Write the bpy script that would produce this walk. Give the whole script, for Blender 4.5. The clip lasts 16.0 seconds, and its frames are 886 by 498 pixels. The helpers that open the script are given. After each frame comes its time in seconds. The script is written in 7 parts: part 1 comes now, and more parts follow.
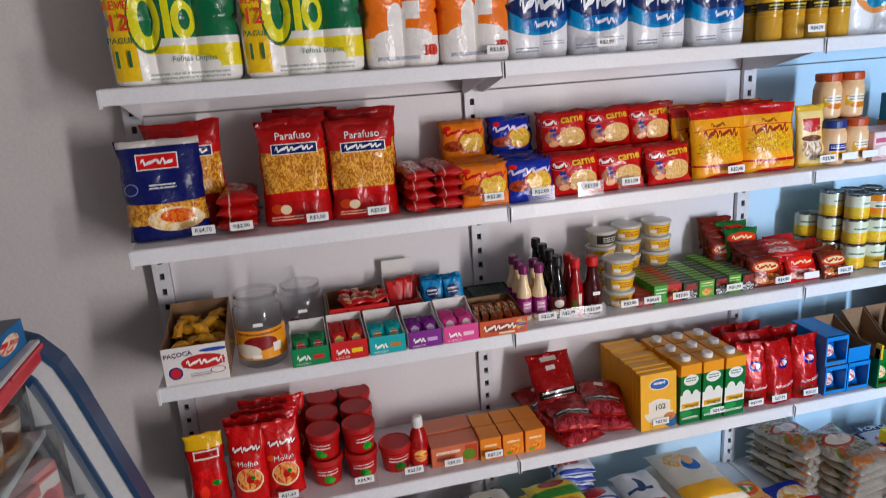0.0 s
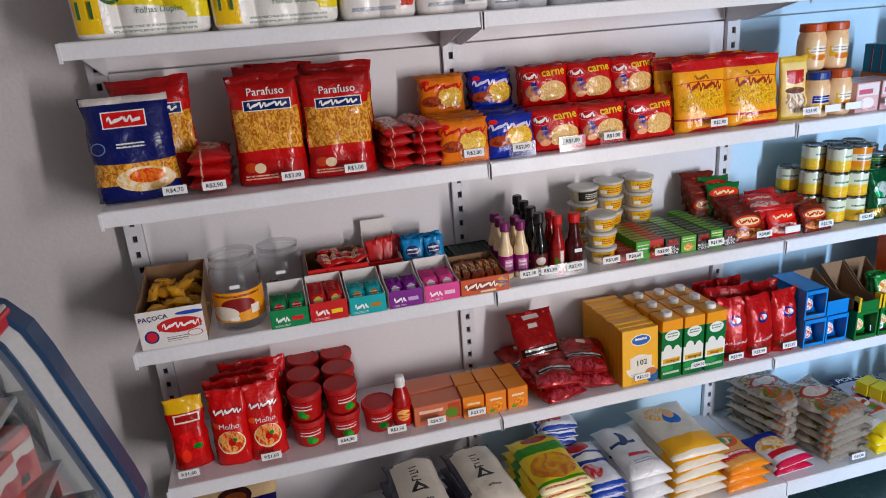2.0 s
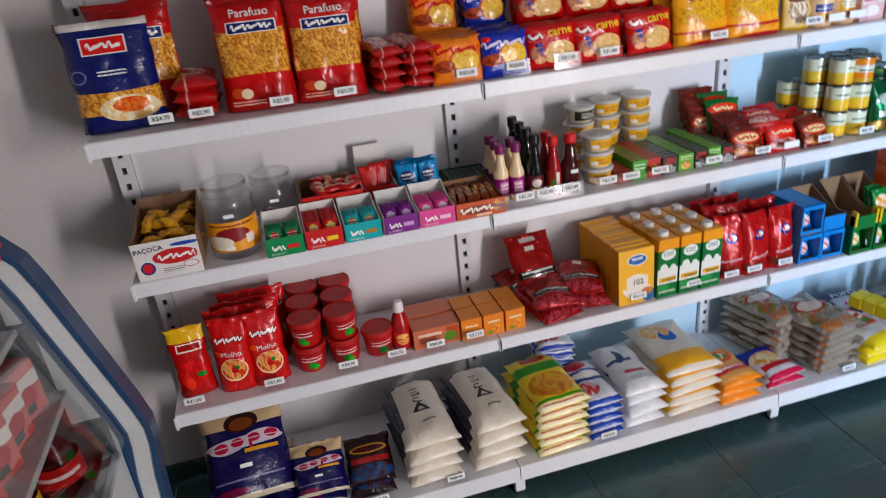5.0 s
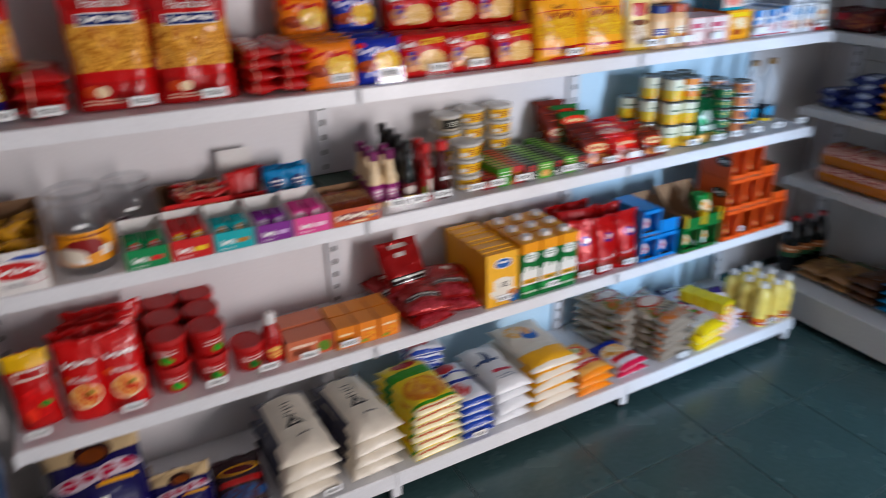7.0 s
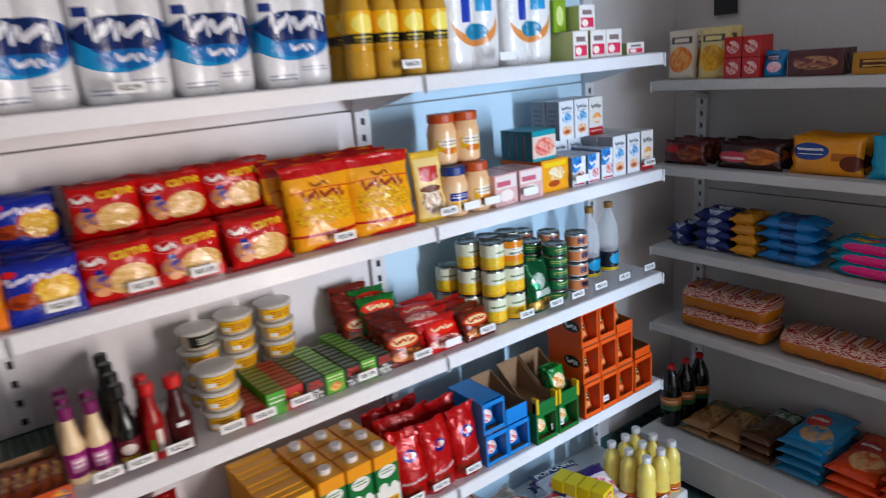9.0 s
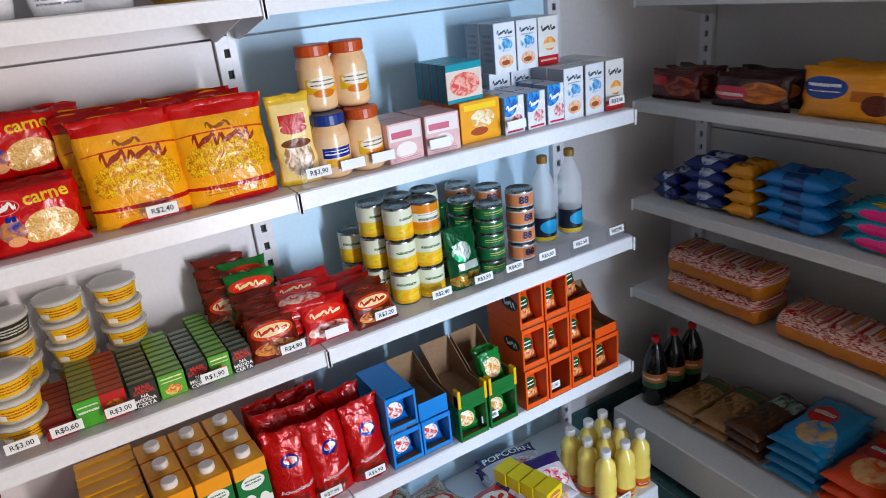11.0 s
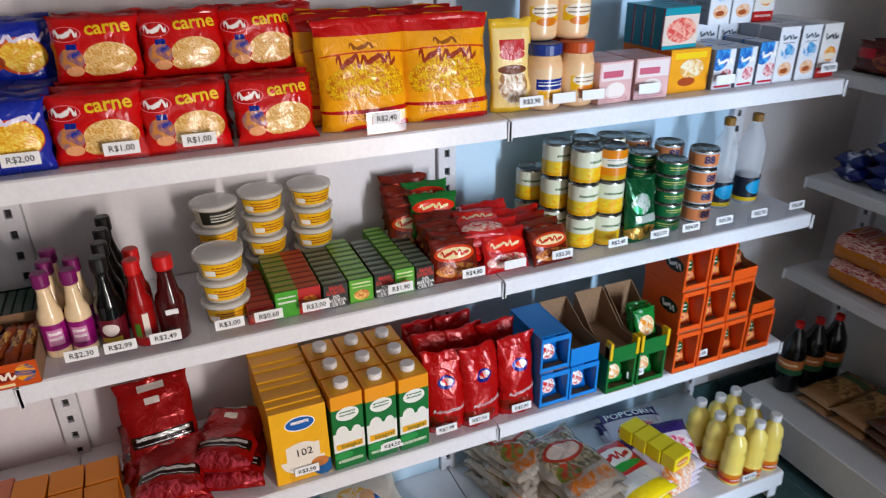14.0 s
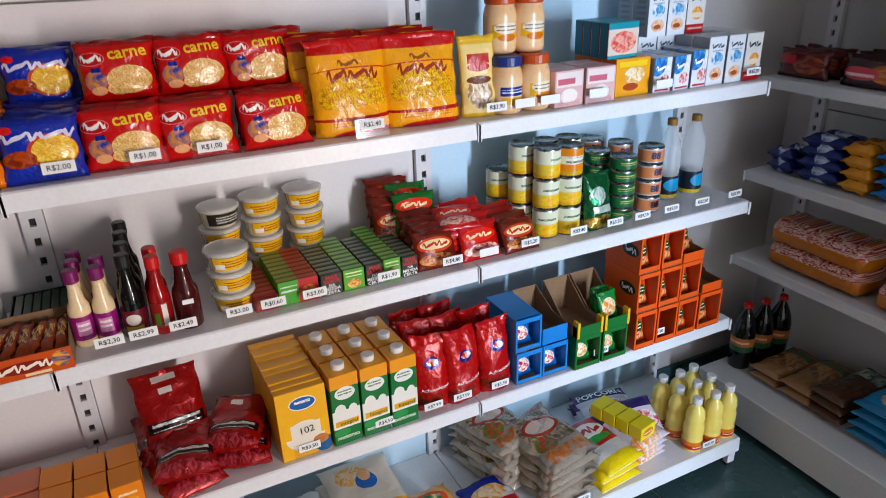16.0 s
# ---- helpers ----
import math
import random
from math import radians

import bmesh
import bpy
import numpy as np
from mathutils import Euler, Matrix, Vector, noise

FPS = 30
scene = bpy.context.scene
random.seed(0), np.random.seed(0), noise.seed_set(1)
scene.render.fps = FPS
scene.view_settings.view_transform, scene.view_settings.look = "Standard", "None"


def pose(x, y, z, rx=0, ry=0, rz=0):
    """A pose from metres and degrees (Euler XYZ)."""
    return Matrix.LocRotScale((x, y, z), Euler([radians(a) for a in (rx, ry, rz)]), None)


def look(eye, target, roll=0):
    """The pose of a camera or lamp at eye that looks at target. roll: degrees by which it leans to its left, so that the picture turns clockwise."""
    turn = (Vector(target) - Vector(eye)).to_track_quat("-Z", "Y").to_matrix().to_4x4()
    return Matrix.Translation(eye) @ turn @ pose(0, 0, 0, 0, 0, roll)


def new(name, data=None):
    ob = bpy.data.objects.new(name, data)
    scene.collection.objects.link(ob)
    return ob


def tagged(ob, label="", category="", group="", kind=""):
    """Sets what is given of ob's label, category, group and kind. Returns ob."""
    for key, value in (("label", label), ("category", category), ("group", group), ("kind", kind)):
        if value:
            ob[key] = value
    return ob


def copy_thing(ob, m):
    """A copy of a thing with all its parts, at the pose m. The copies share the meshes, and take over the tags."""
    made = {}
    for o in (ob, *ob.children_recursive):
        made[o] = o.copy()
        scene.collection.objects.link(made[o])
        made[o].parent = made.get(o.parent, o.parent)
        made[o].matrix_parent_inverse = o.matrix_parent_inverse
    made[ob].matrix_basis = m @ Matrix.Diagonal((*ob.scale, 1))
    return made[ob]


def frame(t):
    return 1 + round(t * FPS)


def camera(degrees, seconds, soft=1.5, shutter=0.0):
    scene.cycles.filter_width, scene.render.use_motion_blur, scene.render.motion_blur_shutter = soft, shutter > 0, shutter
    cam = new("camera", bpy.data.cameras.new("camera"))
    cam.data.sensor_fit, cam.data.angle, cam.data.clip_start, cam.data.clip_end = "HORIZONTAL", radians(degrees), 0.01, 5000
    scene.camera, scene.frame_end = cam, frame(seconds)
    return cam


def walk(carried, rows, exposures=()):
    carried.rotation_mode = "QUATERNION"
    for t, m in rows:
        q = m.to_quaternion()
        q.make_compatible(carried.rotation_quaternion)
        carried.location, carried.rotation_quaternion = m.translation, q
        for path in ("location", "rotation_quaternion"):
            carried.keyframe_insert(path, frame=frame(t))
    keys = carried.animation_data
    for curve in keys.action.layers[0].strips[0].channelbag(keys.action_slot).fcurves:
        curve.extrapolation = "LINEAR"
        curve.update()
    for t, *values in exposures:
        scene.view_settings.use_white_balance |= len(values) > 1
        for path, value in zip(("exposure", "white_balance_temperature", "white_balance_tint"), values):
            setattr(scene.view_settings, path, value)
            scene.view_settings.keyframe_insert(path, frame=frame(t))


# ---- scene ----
from mathutils.bvhtree import BVHTree

cam = camera(66.2, 16.0, 0.65, 0.95)
PATH = [
    (0, (-0.545, -1.953, 1.646), (-0.129, -0.075, 1.097), -3.9),
    (0.5, (-0.542, -1.953, 1.645), (-0.141, -0.086, 1.051), -3.6),
    (1, (-0.544, -1.948, 1.638), (-0.142, -0.085, 1.032), -3.6),
    (1.5, (-0.546, -1.948, 1.635), (-0.136, -0.092, 1.012), -3.6),
    (2, (-0.531, -1.931, 1.627), (-0.084, -0.096, 0.969), -4.3),
    (2.5, (-0.534, -1.928, 1.629), (-0.117, -0.092, 0.956), -4.2),
    (3, (-0.529, -1.93, 1.63), (-0.119, -0.089, 0.963), -4.4),
    (3.2, (-0.535, -1.929, 1.632), (-0.133, -0.086, 0.969), -3.9),
    (5.3, (-0.519, -1.924, 1.603), (-0.087, -0.176, 0.733), -7.3),
    (5.5, (-0.505, -1.944, 1.594), (-0.091, -0.18, 0.747), -9.3),
    (6, (-0.536, -1.931, 1.586), (-0.044, -0.217, 0.68), -5.6),
    (6.5, (-0.58, -1.928, 1.586), (0.027, -0.228, 0.725), -1.6),
    (7, (-0.617, -1.885, 1.616), (0.241, -0.296, 0.757), -0.7),
    (7.5, (-0.5, -1.824, 1.591), (0.587, -0.315, 0.856), -2.7),
    (8, (-0.264, -1.813, 1.632), (0.81, -0.246, 1.006), -5.5),
    (8.5, (-0.168, -1.785, 1.628), (0.835, -0.13, 1.124), -8.6),
    (9, (-0.031, -1.648, 1.654), (1.101, -0.089, 1.118), -4.7),
    (11.3, (0.531, -1.547, 1.621), (1.422, 0.078, 0.869), -5.6),
    (11.5, (0.516, -1.539, 1.618), (1.372, 0.12, 0.901), -5.5),
    (12, (0.466, -1.527, 1.634), (1.098, 0.227, 0.91), -5.5),
    (12.5, (0.439, -1.509, 1.632), (1.124, 0.195, 0.84), -4.8),
    (13, (0.389, -1.49, 1.614), (1.053, 0.202, 0.78), -2.4),
    (13.5, (0.341, -1.475, 1.614), (1.005, 0.217, 0.78), -1.3),
    (14, (0.291, -1.454, 1.6), (1.002, 0.205, 0.738), -0.4),
    (14.5, (0.27, -1.459, 1.597), (1.079, 0.159, 0.743), 0.1),
    (15, (0.258, -1.514, 1.605), (1.105, 0.1, 0.783), 0.2),
    (15.5, (0.224, -1.58, 1.608), (1.005, 0.061, 0.772), -1.6),
    (16, (0.187, -1.618, 1.61), (0.991, 0.027, 0.807), -1.7),
]
# one exposure; the white balance starts a little cool and warms as the camera turns to the corner
walk(cam, [(t, look(eye, target, roll)) for t, eye, target, roll in PATH], [(0.0, 0.05, 6080, 9.0), (6.5, 0.07, 6080, 9.0), (9.0, 0.05, 6420, 10.0), (16.0, 0.06, 6480, 10.0)])

# ---- world and light ----
world = bpy.data.worlds.new("world")
scene.world = world
world.use_nodes = True
wn = world.node_tree.nodes
sky = wn.new("ShaderNodeTexSky")
sky.sky_type, sky.sun_disc = "NISHITA", False
sky.sun_elevation, sky.sun_rotation = radians(40), radians(150)
world.node_tree.links.new(sky.outputs[0], wn["Background"].inputs[0])
wn["Background"].inputs[1].default_value = 0.1


def area(name, eye, target, sx, sy, watts, colour, spread=180):
    data = bpy.data.lights.new(name, "AREA")
    data.shape, data.size, data.size_y, data.energy, data.color = "RECTANGLE", sx, sy, watts, colour
    data.spread = radians(spread)
    ob = new(name, data)
    ob.matrix_world = look(eye, target)
    return ob


# daylight of the shop front: soft light of the opening, and a strip lamp for the bright street, coloured by two added
# tint panes
area("shop_front_daylight", (0.95, -2.93, 1.0), (0.75, 0, 0.3), 1.7, 1.7, 9.8, (1.0, 0.945, 0.94))
area("street_daylight_strip", (1.85, -4.2, 1.05), (1.1, 0, 0.3), 0.26, 1.9, 358, (1.0, 0.925, 0.91))

# ---- materials ----
MATS = {}


def nodes_of(name, rough=0.5, metal=0.0, coat=0.0, spec=0.5):
    m = bpy.data.materials.new(name)
    m.use_nodes = True
    nt = m.node_tree
    b = nt.nodes["Principled BSDF"]
    b.inputs["Roughness"].default_value, b.inputs["Metallic"].default_value = rough, metal
    b.inputs["Coat Weight"].default_value = coat
    b.inputs["Specular IOR Level"].default_value = spec
    MATS[name] = m
    return m, nt, b


def link(nt, a, b):
    nt.links.new(a, b)


def node(nt, kind, **values):
    n = nt.nodes.new(kind)
    for k, val in values.items():
        if k == "operation":
            n.operation = val
        elif k == "data_type":
            n.data_type = val
    return n


def noise_of(nt, scale, detail=4.0, rough=0.6, space="Object"):
    tc = nt.nodes.new("ShaderNodeTexCoord")
    n = nt.nodes.new("ShaderNodeTexNoise")
    n.inputs["Scale"].default_value, n.inputs["Detail"].default_value, n.inputs["Roughness"].default_value = scale, detail, rough
    link(nt, tc.outputs[space], n.inputs["Vector"])
    return n.outputs["Fac"]


def ramp(nt, fac, c0, c1, p0=0.3, p1=0.7):
    r = nt.nodes.new("ShaderNodeValToRGB")
    r.color_ramp.elements[0].position, r.color_ramp.elements[1].position = p0, p1
    r.color_ramp.elements[0].color, r.color_ramp.elements[1].color = (*c0, 1), (*c1, 1)
    link(nt, fac, r.inputs[0])
    return r.outputs[0]


def mix(nt, fac, a, b, mode="MIX"):
    n = nt.nodes.new("ShaderNodeMix")
    n.data_type, n.blend_type = "RGBA", mode
    if isinstance(fac, (int, float)):
        n.inputs[0].default_value = fac
    else:
        link(nt, fac, n.inputs[0])
    for sock, val in ((n.inputs[6], a), (n.inputs[7], b)):
        if isinstance(val, tuple):
            sock.default_value = (*val, 1)
        else:
            link(nt, val, sock)
    return n.outputs[2]


def bump(nt, b, fac, strength, dist):
    n = nt.nodes.new("ShaderNodeBump")
    n.inputs["Strength"].default_value, n.inputs["Distance"].default_value = strength, dist
    link(nt, fac, n.inputs["Height"])
    link(nt, n.outputs[0], b.inputs["Normal"])


def plain(name, c0, c1=None, rough=0.5, scale=6.0, metal=0.0, grain=0.15, coat=0.0, dist=0.002, fine=120.0):
    """Two-scale mottled surface."""
    m, nt, b = nodes_of(name, rough, metal, coat)
    c1 = c1 or tuple(x * 0.86 for x in c0)
    big = noise_of(nt, scale)
    small = noise_of(nt, fine, 2.0)
    col = mix(nt, 0.5, ramp(nt, big, c1, c0), ramp(nt, small, c1, c0))
    link(nt, col, b.inputs["Base Color"])
    r = ramp(nt, big, (rough * 0.8,) * 3, (min(1, rough * 1.2),) * 3)
    link(nt, r, b.inputs["Roughness"])
    if grain:
        bump(nt, b, small, grain, dist)
    return m


SHELF = plain("shelf_paint", (0.80, 0.80, 0.82), (0.70, 0.70, 0.72), 0.38, 5, grain=0.05)
PANEL = plain("panel_paint", (0.76, 0.735, 0.742), (0.69, 0.665, 0.675), 0.5, 3, grain=0.06)
POST = plain("post_paint", (0.72, 0.72, 0.74), (0.60, 0.60, 0.62), 0.4, 8, grain=0.05)
# bluish daylight on the corner bay's panels, put into their colour
PANEL_BLUE_LIGHT = plain("panel_blue_light", (0.55, 0.74, 0.86), (0.48, 0.67, 0.80), 0.5, 3, grain=0.06)
# near-black stands for the shade inside the post slots
SLOT_SHADE = plain("slot_shade", (0.02, 0.02, 0.022), None, 0.7, 10, grain=0)
GREYM = plain("side_unit_paint", (0.58, 0.57, 0.55), (0.48, 0.47, 0.46), 0.45, 4, grain=0.06)
WALL = plain("wall_paint", (0.66, 0.62, 0.61), (0.58, 0.545, 0.535), 0.75, 1.7, grain=0.25, dist=0.003, fine=90)
CEIL = plain("ceiling_paint", (0.78, 0.77, 0.75), (0.72, 0.71, 0.69), 0.8, 2, grain=0.2)
TILE = plain("tile_slate", (0.055, 0.108, 0.108), (0.030, 0.066, 0.068), 0.26, 4, grain=0.12, fine=60)
GROUT = plain("grout", (0.36, 0.38, 0.36), (0.2, 0.22, 0.21), 0.85, 12, grain=0.3)
TRIMB = plain("trim_blue", (0.012, 0.055, 0.14), (0.008, 0.035, 0.09), 0.35, 20, grain=0.05)
COOLW = plain("cooler_white", (0.58, 0.58, 0.57), (0.48, 0.48, 0.48), 0.35, 6, grain=0.04)
COOLR = plain("cooler_red", (0.62, 0.03, 0.04), (0.5, 0.02, 0.03), 0.3, 10, grain=0.04)
COOLD = plain("cooler_inside", (0.10, 0.10, 0.10), (0.05, 0.05, 0.05), 0.5, 6, grain=0.05)
CARD = plain("cardboard", (0.30, 0.17, 0.085), (0.22, 0.12, 0.06), 0.85, 25, grain=0.2)
CARDW = plain("card_white", (0.78, 0.76, 0.73), (0.7, 0.68, 0.65), 0.7, 25, grain=0.1)
PAPER = plain("tag_paper", (0.85, 0.85, 0.84), (0.80, 0.80, 0.79), 0.6, 30, grain=0.03)
INK = plain("ink_black", (0.012, 0.012, 0.014), None, 0.6, 30, grain=0)


def sheer(name, tint=(0.97, 0.98, 0.98), gloss=0.9, rough=0.05):
    """Clear plastic or glass: see-through, with a reflection that grows towards the rim."""
    m, nt, b = nodes_of(name, rough)
    tr = nt.nodes.new("ShaderNodeBsdfTransparent")
    tr.inputs[0].default_value = (*tint, 1)
    gl = nt.nodes.new("ShaderNodeBsdfGlossy")
    gl.inputs["Roughness"].default_value = rough
    fr = nt.nodes.new("ShaderNodeLayerWeight")
    pw = nt.nodes.new("ShaderNodeMath")
    pw.operation = "POWER"
    pw.inputs[1].default_value = 3.0
    link(nt, fr.outputs["Facing"], pw.inputs[0])
    mu = nt.nodes.new("ShaderNodeMath")
    mu.operation = "MULTIPLY_ADD"
    mu.inputs[1].default_value, mu.inputs[2].default_value = gloss * 0.6, 0.05 * gloss
    link(nt, pw.outputs[0], mu.inputs[0])
    ms = nt.nodes.new("ShaderNodeMixShader")
    link(nt, mu.outputs[0], ms.inputs[0])
    link(nt, tr.outputs[0], ms.inputs[1])
    link(nt, gl.outputs[0], ms.inputs[2])
    link(nt, ms.outputs[0], nt.nodes["Material Output"].inputs[0])
    return m


def clear(name, colour=(0.95, 0.96, 0.97), rough=0.06, alpha=0.16):
    """Thin clear plastic: mostly see-through with a glossy face."""
    m, nt, b = nodes_of(name, rough)
    b.inputs["Base Color"].default_value = (*colour, 1)
    tr = nt.nodes.new("ShaderNodeBsdfTransparent")
    tr.inputs[0].default_value = (*[0.6 + 0.4 * c for c in colour], 1)
    ms = nt.nodes.new("ShaderNodeMixShader")
    ms.inputs[0].default_value = alpha
    link(nt, tr.outputs[0], ms.inputs[1])
    link(nt, b.outputs[0], ms.inputs[2])
    link(nt, ms.outputs[0], nt.nodes["Material Output"].inputs[0])
    return m


ACRYL = sheer("acrylic", (0.97, 0.97, 0.98), 0.4, 0.12)
JARCL = sheer("jar_plastic", (0.93, 0.935, 0.94), 1.5, 0.06)
GLASSC = sheer("cooler_glass", (0.86, 0.9, 0.9), 0.9, 0.02)
LIDCL = clear("lid_plastic", (0.93, 0.93, 0.92), 0.14, 0.42)
TUBCL = clear("tub_plastic", (0.92, 0.90, 0.84), 0.12, 0.36)


# ---- mesh helpers ----
def part(name, bm, material, parent=None, label="", smooth=False):
    me = bpy.data.meshes.new(name)
    bm.to_mesh(me)
    bm.free()
    for m in (material if isinstance(material, (list, tuple)) else [material]):
        me.materials.append(m)
    if smooth:
        me.shade_smooth()
    ob = new(name, me)
    if parent:
        ob.parent = parent
    if label:
        ob["label"] = label
    return ob


def empty(name, m=None):
    ob = new(name)
    ob.empty_display_size = 0.05
    if m:
        ob.matrix_world = m
    return ob


def boxes(items, bevel=0.0, seg=1):
    """One bmesh of axis-aligned boxes (x0, y0, z0, x1, y1, z1)."""
    bm = bmesh.new()
    for x0, y0, z0, x1, y1, z1 in items:
        vs = [bm.verts.new(c) for c in ((x0, y0, z0), (x1, y0, z0), (x1, y1, z0), (x0, y1, z0), (x0, y0, z1), (x1, y0, z1), (x1, y1, z1), (x0, y1, z1))]
        for f in ((0, 3, 2, 1), (4, 5, 6, 7), (0, 1, 5, 4), (1, 2, 6, 5), (2, 3, 7, 6), (3, 0, 4, 7)):
            bm.faces.new([vs[i] for i in f])
    if bevel:
        bmesh.ops.bevel(bm, geom=bm.edges[:], offset=bevel, segments=seg, affect="EDGES", profile=0.6)
    return bm


def prism(outline, a, b, axis="y"):
    """Outline in the two other axes, extruded from a to b."""
    bm = bmesh.new()

    def put(p, s):
        return {"y": (p[0], s, p[1]), "x": (s, p[0], p[1]), "z": (p[0], p[1], s)}[axis]
    v0 = [bm.verts.new(put(p, a)) for p in outline]
    v1 = [bm.verts.new(put(p, b)) for p in outline]
    n = len(outline)
    bm.faces.new(v0)
    bm.faces.new(v1[::-1])
    for i in range(n):
        bm.faces.new((v0[i], v1[i], v1[(i + 1) % n], v0[(i + 1) % n]))
    bmesh.ops.recalc_face_normals(bm, faces=bm.faces[:])
    return bm


# ---- structure ----
W = 0.92
XL, XR, XW, YB = -2.3, 2.38, 2.38, 0.035
YF, ZC = -3.0, 2.85
FRONT = 0.317
SHELF_Z = {1: 1.622, 2: 1.258, 3: 0.906, 4: 0.508}
BASE_Z, BASE_D = 0.112, 0.43


def structure(name, bm, mat, label, category):
    return tagged(part(name, bm, mat), label, category, kind="structure")


structure("wall_north", boxes([(XL - 0.1, YB, 0, XR + 0.1, YB + 0.12, ZC)]), WALL, "warm grey painted wall behind the shelving", "wall")
structure("wall_east", boxes([(XW + 0.03, YF, 0, XW + 0.15, YB - 0.001, ZC)]), WALL, "warm grey painted side wall", "wall")
structure("wall_west", boxes([(XL - 0.12, YF, 0, XL, YB - 0.001, ZC)]), WALL, "warm grey painted end wall", "wall")
# front wall, out of view: its wide opening is cut to shape the light and holds an added grey and blue tint pane
structure("wall_south", boxes([(XL, YF - 0.12, 0, 0.0, YF, ZC), (0.0, YF - 0.12, 2.6, XW + 0.15, YF, ZC), (1.86, YF - 0.12, 0, XW + 0.15, YF, 2.6), (0.0, YF - 0.12, 0, 1.86, YF, 0.08)]), WALL, "unseen grey front wall with a wide opening that shapes the light", "wall")


def pane(name, x0, x1, tint, label):
    m, nt, b = nodes_of(name + "_glass", 0.05)
    tr = nt.nodes.new("ShaderNodeBsdfTransparent")
    tr.inputs[0].default_value = (*tint, 1)
    link(nt, tr.outputs[0], nt.nodes["Material Output"].inputs[0])
    structure(name, boxes([(x0, YF - 0.062, 0.081, x1, YF - 0.058, 2.599)]), m, label, "window")


# no such glass is known here: both are added to colour the light
pane("dimming_filter", 0.001, 1.57, (0.562, 0.552, 0.545), "added grey pane that dims the daylight, out of view")
pane("blue_light_filter", 1.572, 1.859, (0.56, 0.64, 0.72), "added blue pane that tints the daylight, out of view")
structure("baseboard", boxes([(XL, YB - 0.014, 0.0, XW, YB - 0.001, 0.085)], 0.002), TILE, "dark green tile skirting along the wall", "baseboard")
structure("ceiling", boxes([(XL - 0.1, YF - 0.1, ZC + 0.002, XW + 0.15, YB + 0.1, ZC + 0.1)]), CEIL, "plain white ceiling", "ceiling")
floor = structure("floor", boxes([(XL - 0.1, YF - 0.1, -0.1, XW + 0.15, YB + 0.1, -0.004)]), GROUT, "dark green slate-look tile floor with pale joints", "floor")
tile_me = None
TS = 0.43
ix = 0
for i in range(-7, 5):
    for j in range(0, 11):
        x0, y1 = 0.655 + i * TS, -0.27 - (j - 1) * TS
        a, b = max(x0 + 0.002, XL), min(x0 + TS - 0.002, XW + 0.03)
        c, d = max(y1 - TS + 0.002, YF), min(y1 - 0.002, YB)
        if b - a < 0.02 or d - c < 0.02:
            continue
        if abs(b - a - TS + 0.004) < 1e-5 and abs(d - c - TS + 0.004) < 1e-5:
            if tile_me is None:
                t0 = part("tile", boxes([(0, 0, -0.008, TS - 0.004, TS - 0.004, 0.0)], 0.0012), TILE, floor)
                tile_me = t0.data
            else:
                t0 = new("tile", tile_me)
                t0.parent = floor
            t0.location = (a, c, 0)
        else:
            part("tile", boxes([(a, c, -0.008, b, d, 0.0)], 0.0012), TILE, floor)
structure("ground", boxes([(-40, -60, -0.16, 40, YF - 0.16, -0.11)]), plain("pavement", (0.35, 0.34, 0.32), (0.26, 0.25, 0.24), 0.9, 1.5), "grey street pavement outside the shop", "ground")


def upright(parent, x, z1, turn=None):
    """Slotted post: two rails with rungs before a channel coloured dark for the slots' shade."""
    items = [(x - 0.022, -0.016, 0.02, x - 0.0065, 0.012, z1), (x + 0.0065, -0.016, 0.02, x + 0.022, 0.012, z1)]
    z = 0.033
    while z < z1:
        items.append((x - 0.0065, -0.0155, z, x + 0.0065, 0.0, min(z + 0.0265, z1)))
        z += 0.045
    p = part("post", boxes(items), POST, parent)
    part("post_channel", boxes([(x - 0.0065, -0.006, 0.02, x + 0.0065, 0.010, z1)]), SLOT_SHADE, p)
    return p


def shelf(parent, x0, x1, z, depth, mat, lip=0.036, brackets=True):
    """Sheet metal shelf with a folded, slightly leaning front edge, closed ends and two brackets."""
    g = 0.0016
    prof = [(-0.002, z), (-depth + 0.004, z), (-depth, z - 0.003), (-depth - 0.003, z - lip), (-depth + 0.009, z - lip), (-depth + 0.011, z - 0.012), (-0.002, z - 0.012)]
    s = part("shelf", prism([(y, zz) for y, zz in prof], x0 + g, x1 - g, "x"), mat, parent)
    if brackets:
        for xx, sgn in ((x0, 1), (x1, -1)):
            br = [(-0.012, z - 0.013), (-depth + 0.03, z - 0.013), (-depth + 0.03, z - 0.03), (-0.05, z - 0.085), (-0.012, z - 0.085)]
            part("bracket", prism(br, xx + sgn * 0.0235, xx + sgn * 0.0265, "x"), mat, s)
            part("end_clip", boxes([(xx + sgn * 0.001 - 0.004, -depth - 0.0062, z - lip - 0.006, xx + sgn * 0.001 + 0.004, -depth - 0.0045, z - 0.002)], 0.0008), SHELF, s)
    return s


# ---- the long wall shelving ----
unit = tagged(empty("wall_shelving"), "long white metal shop shelving with five stocked tiers", "shelving")
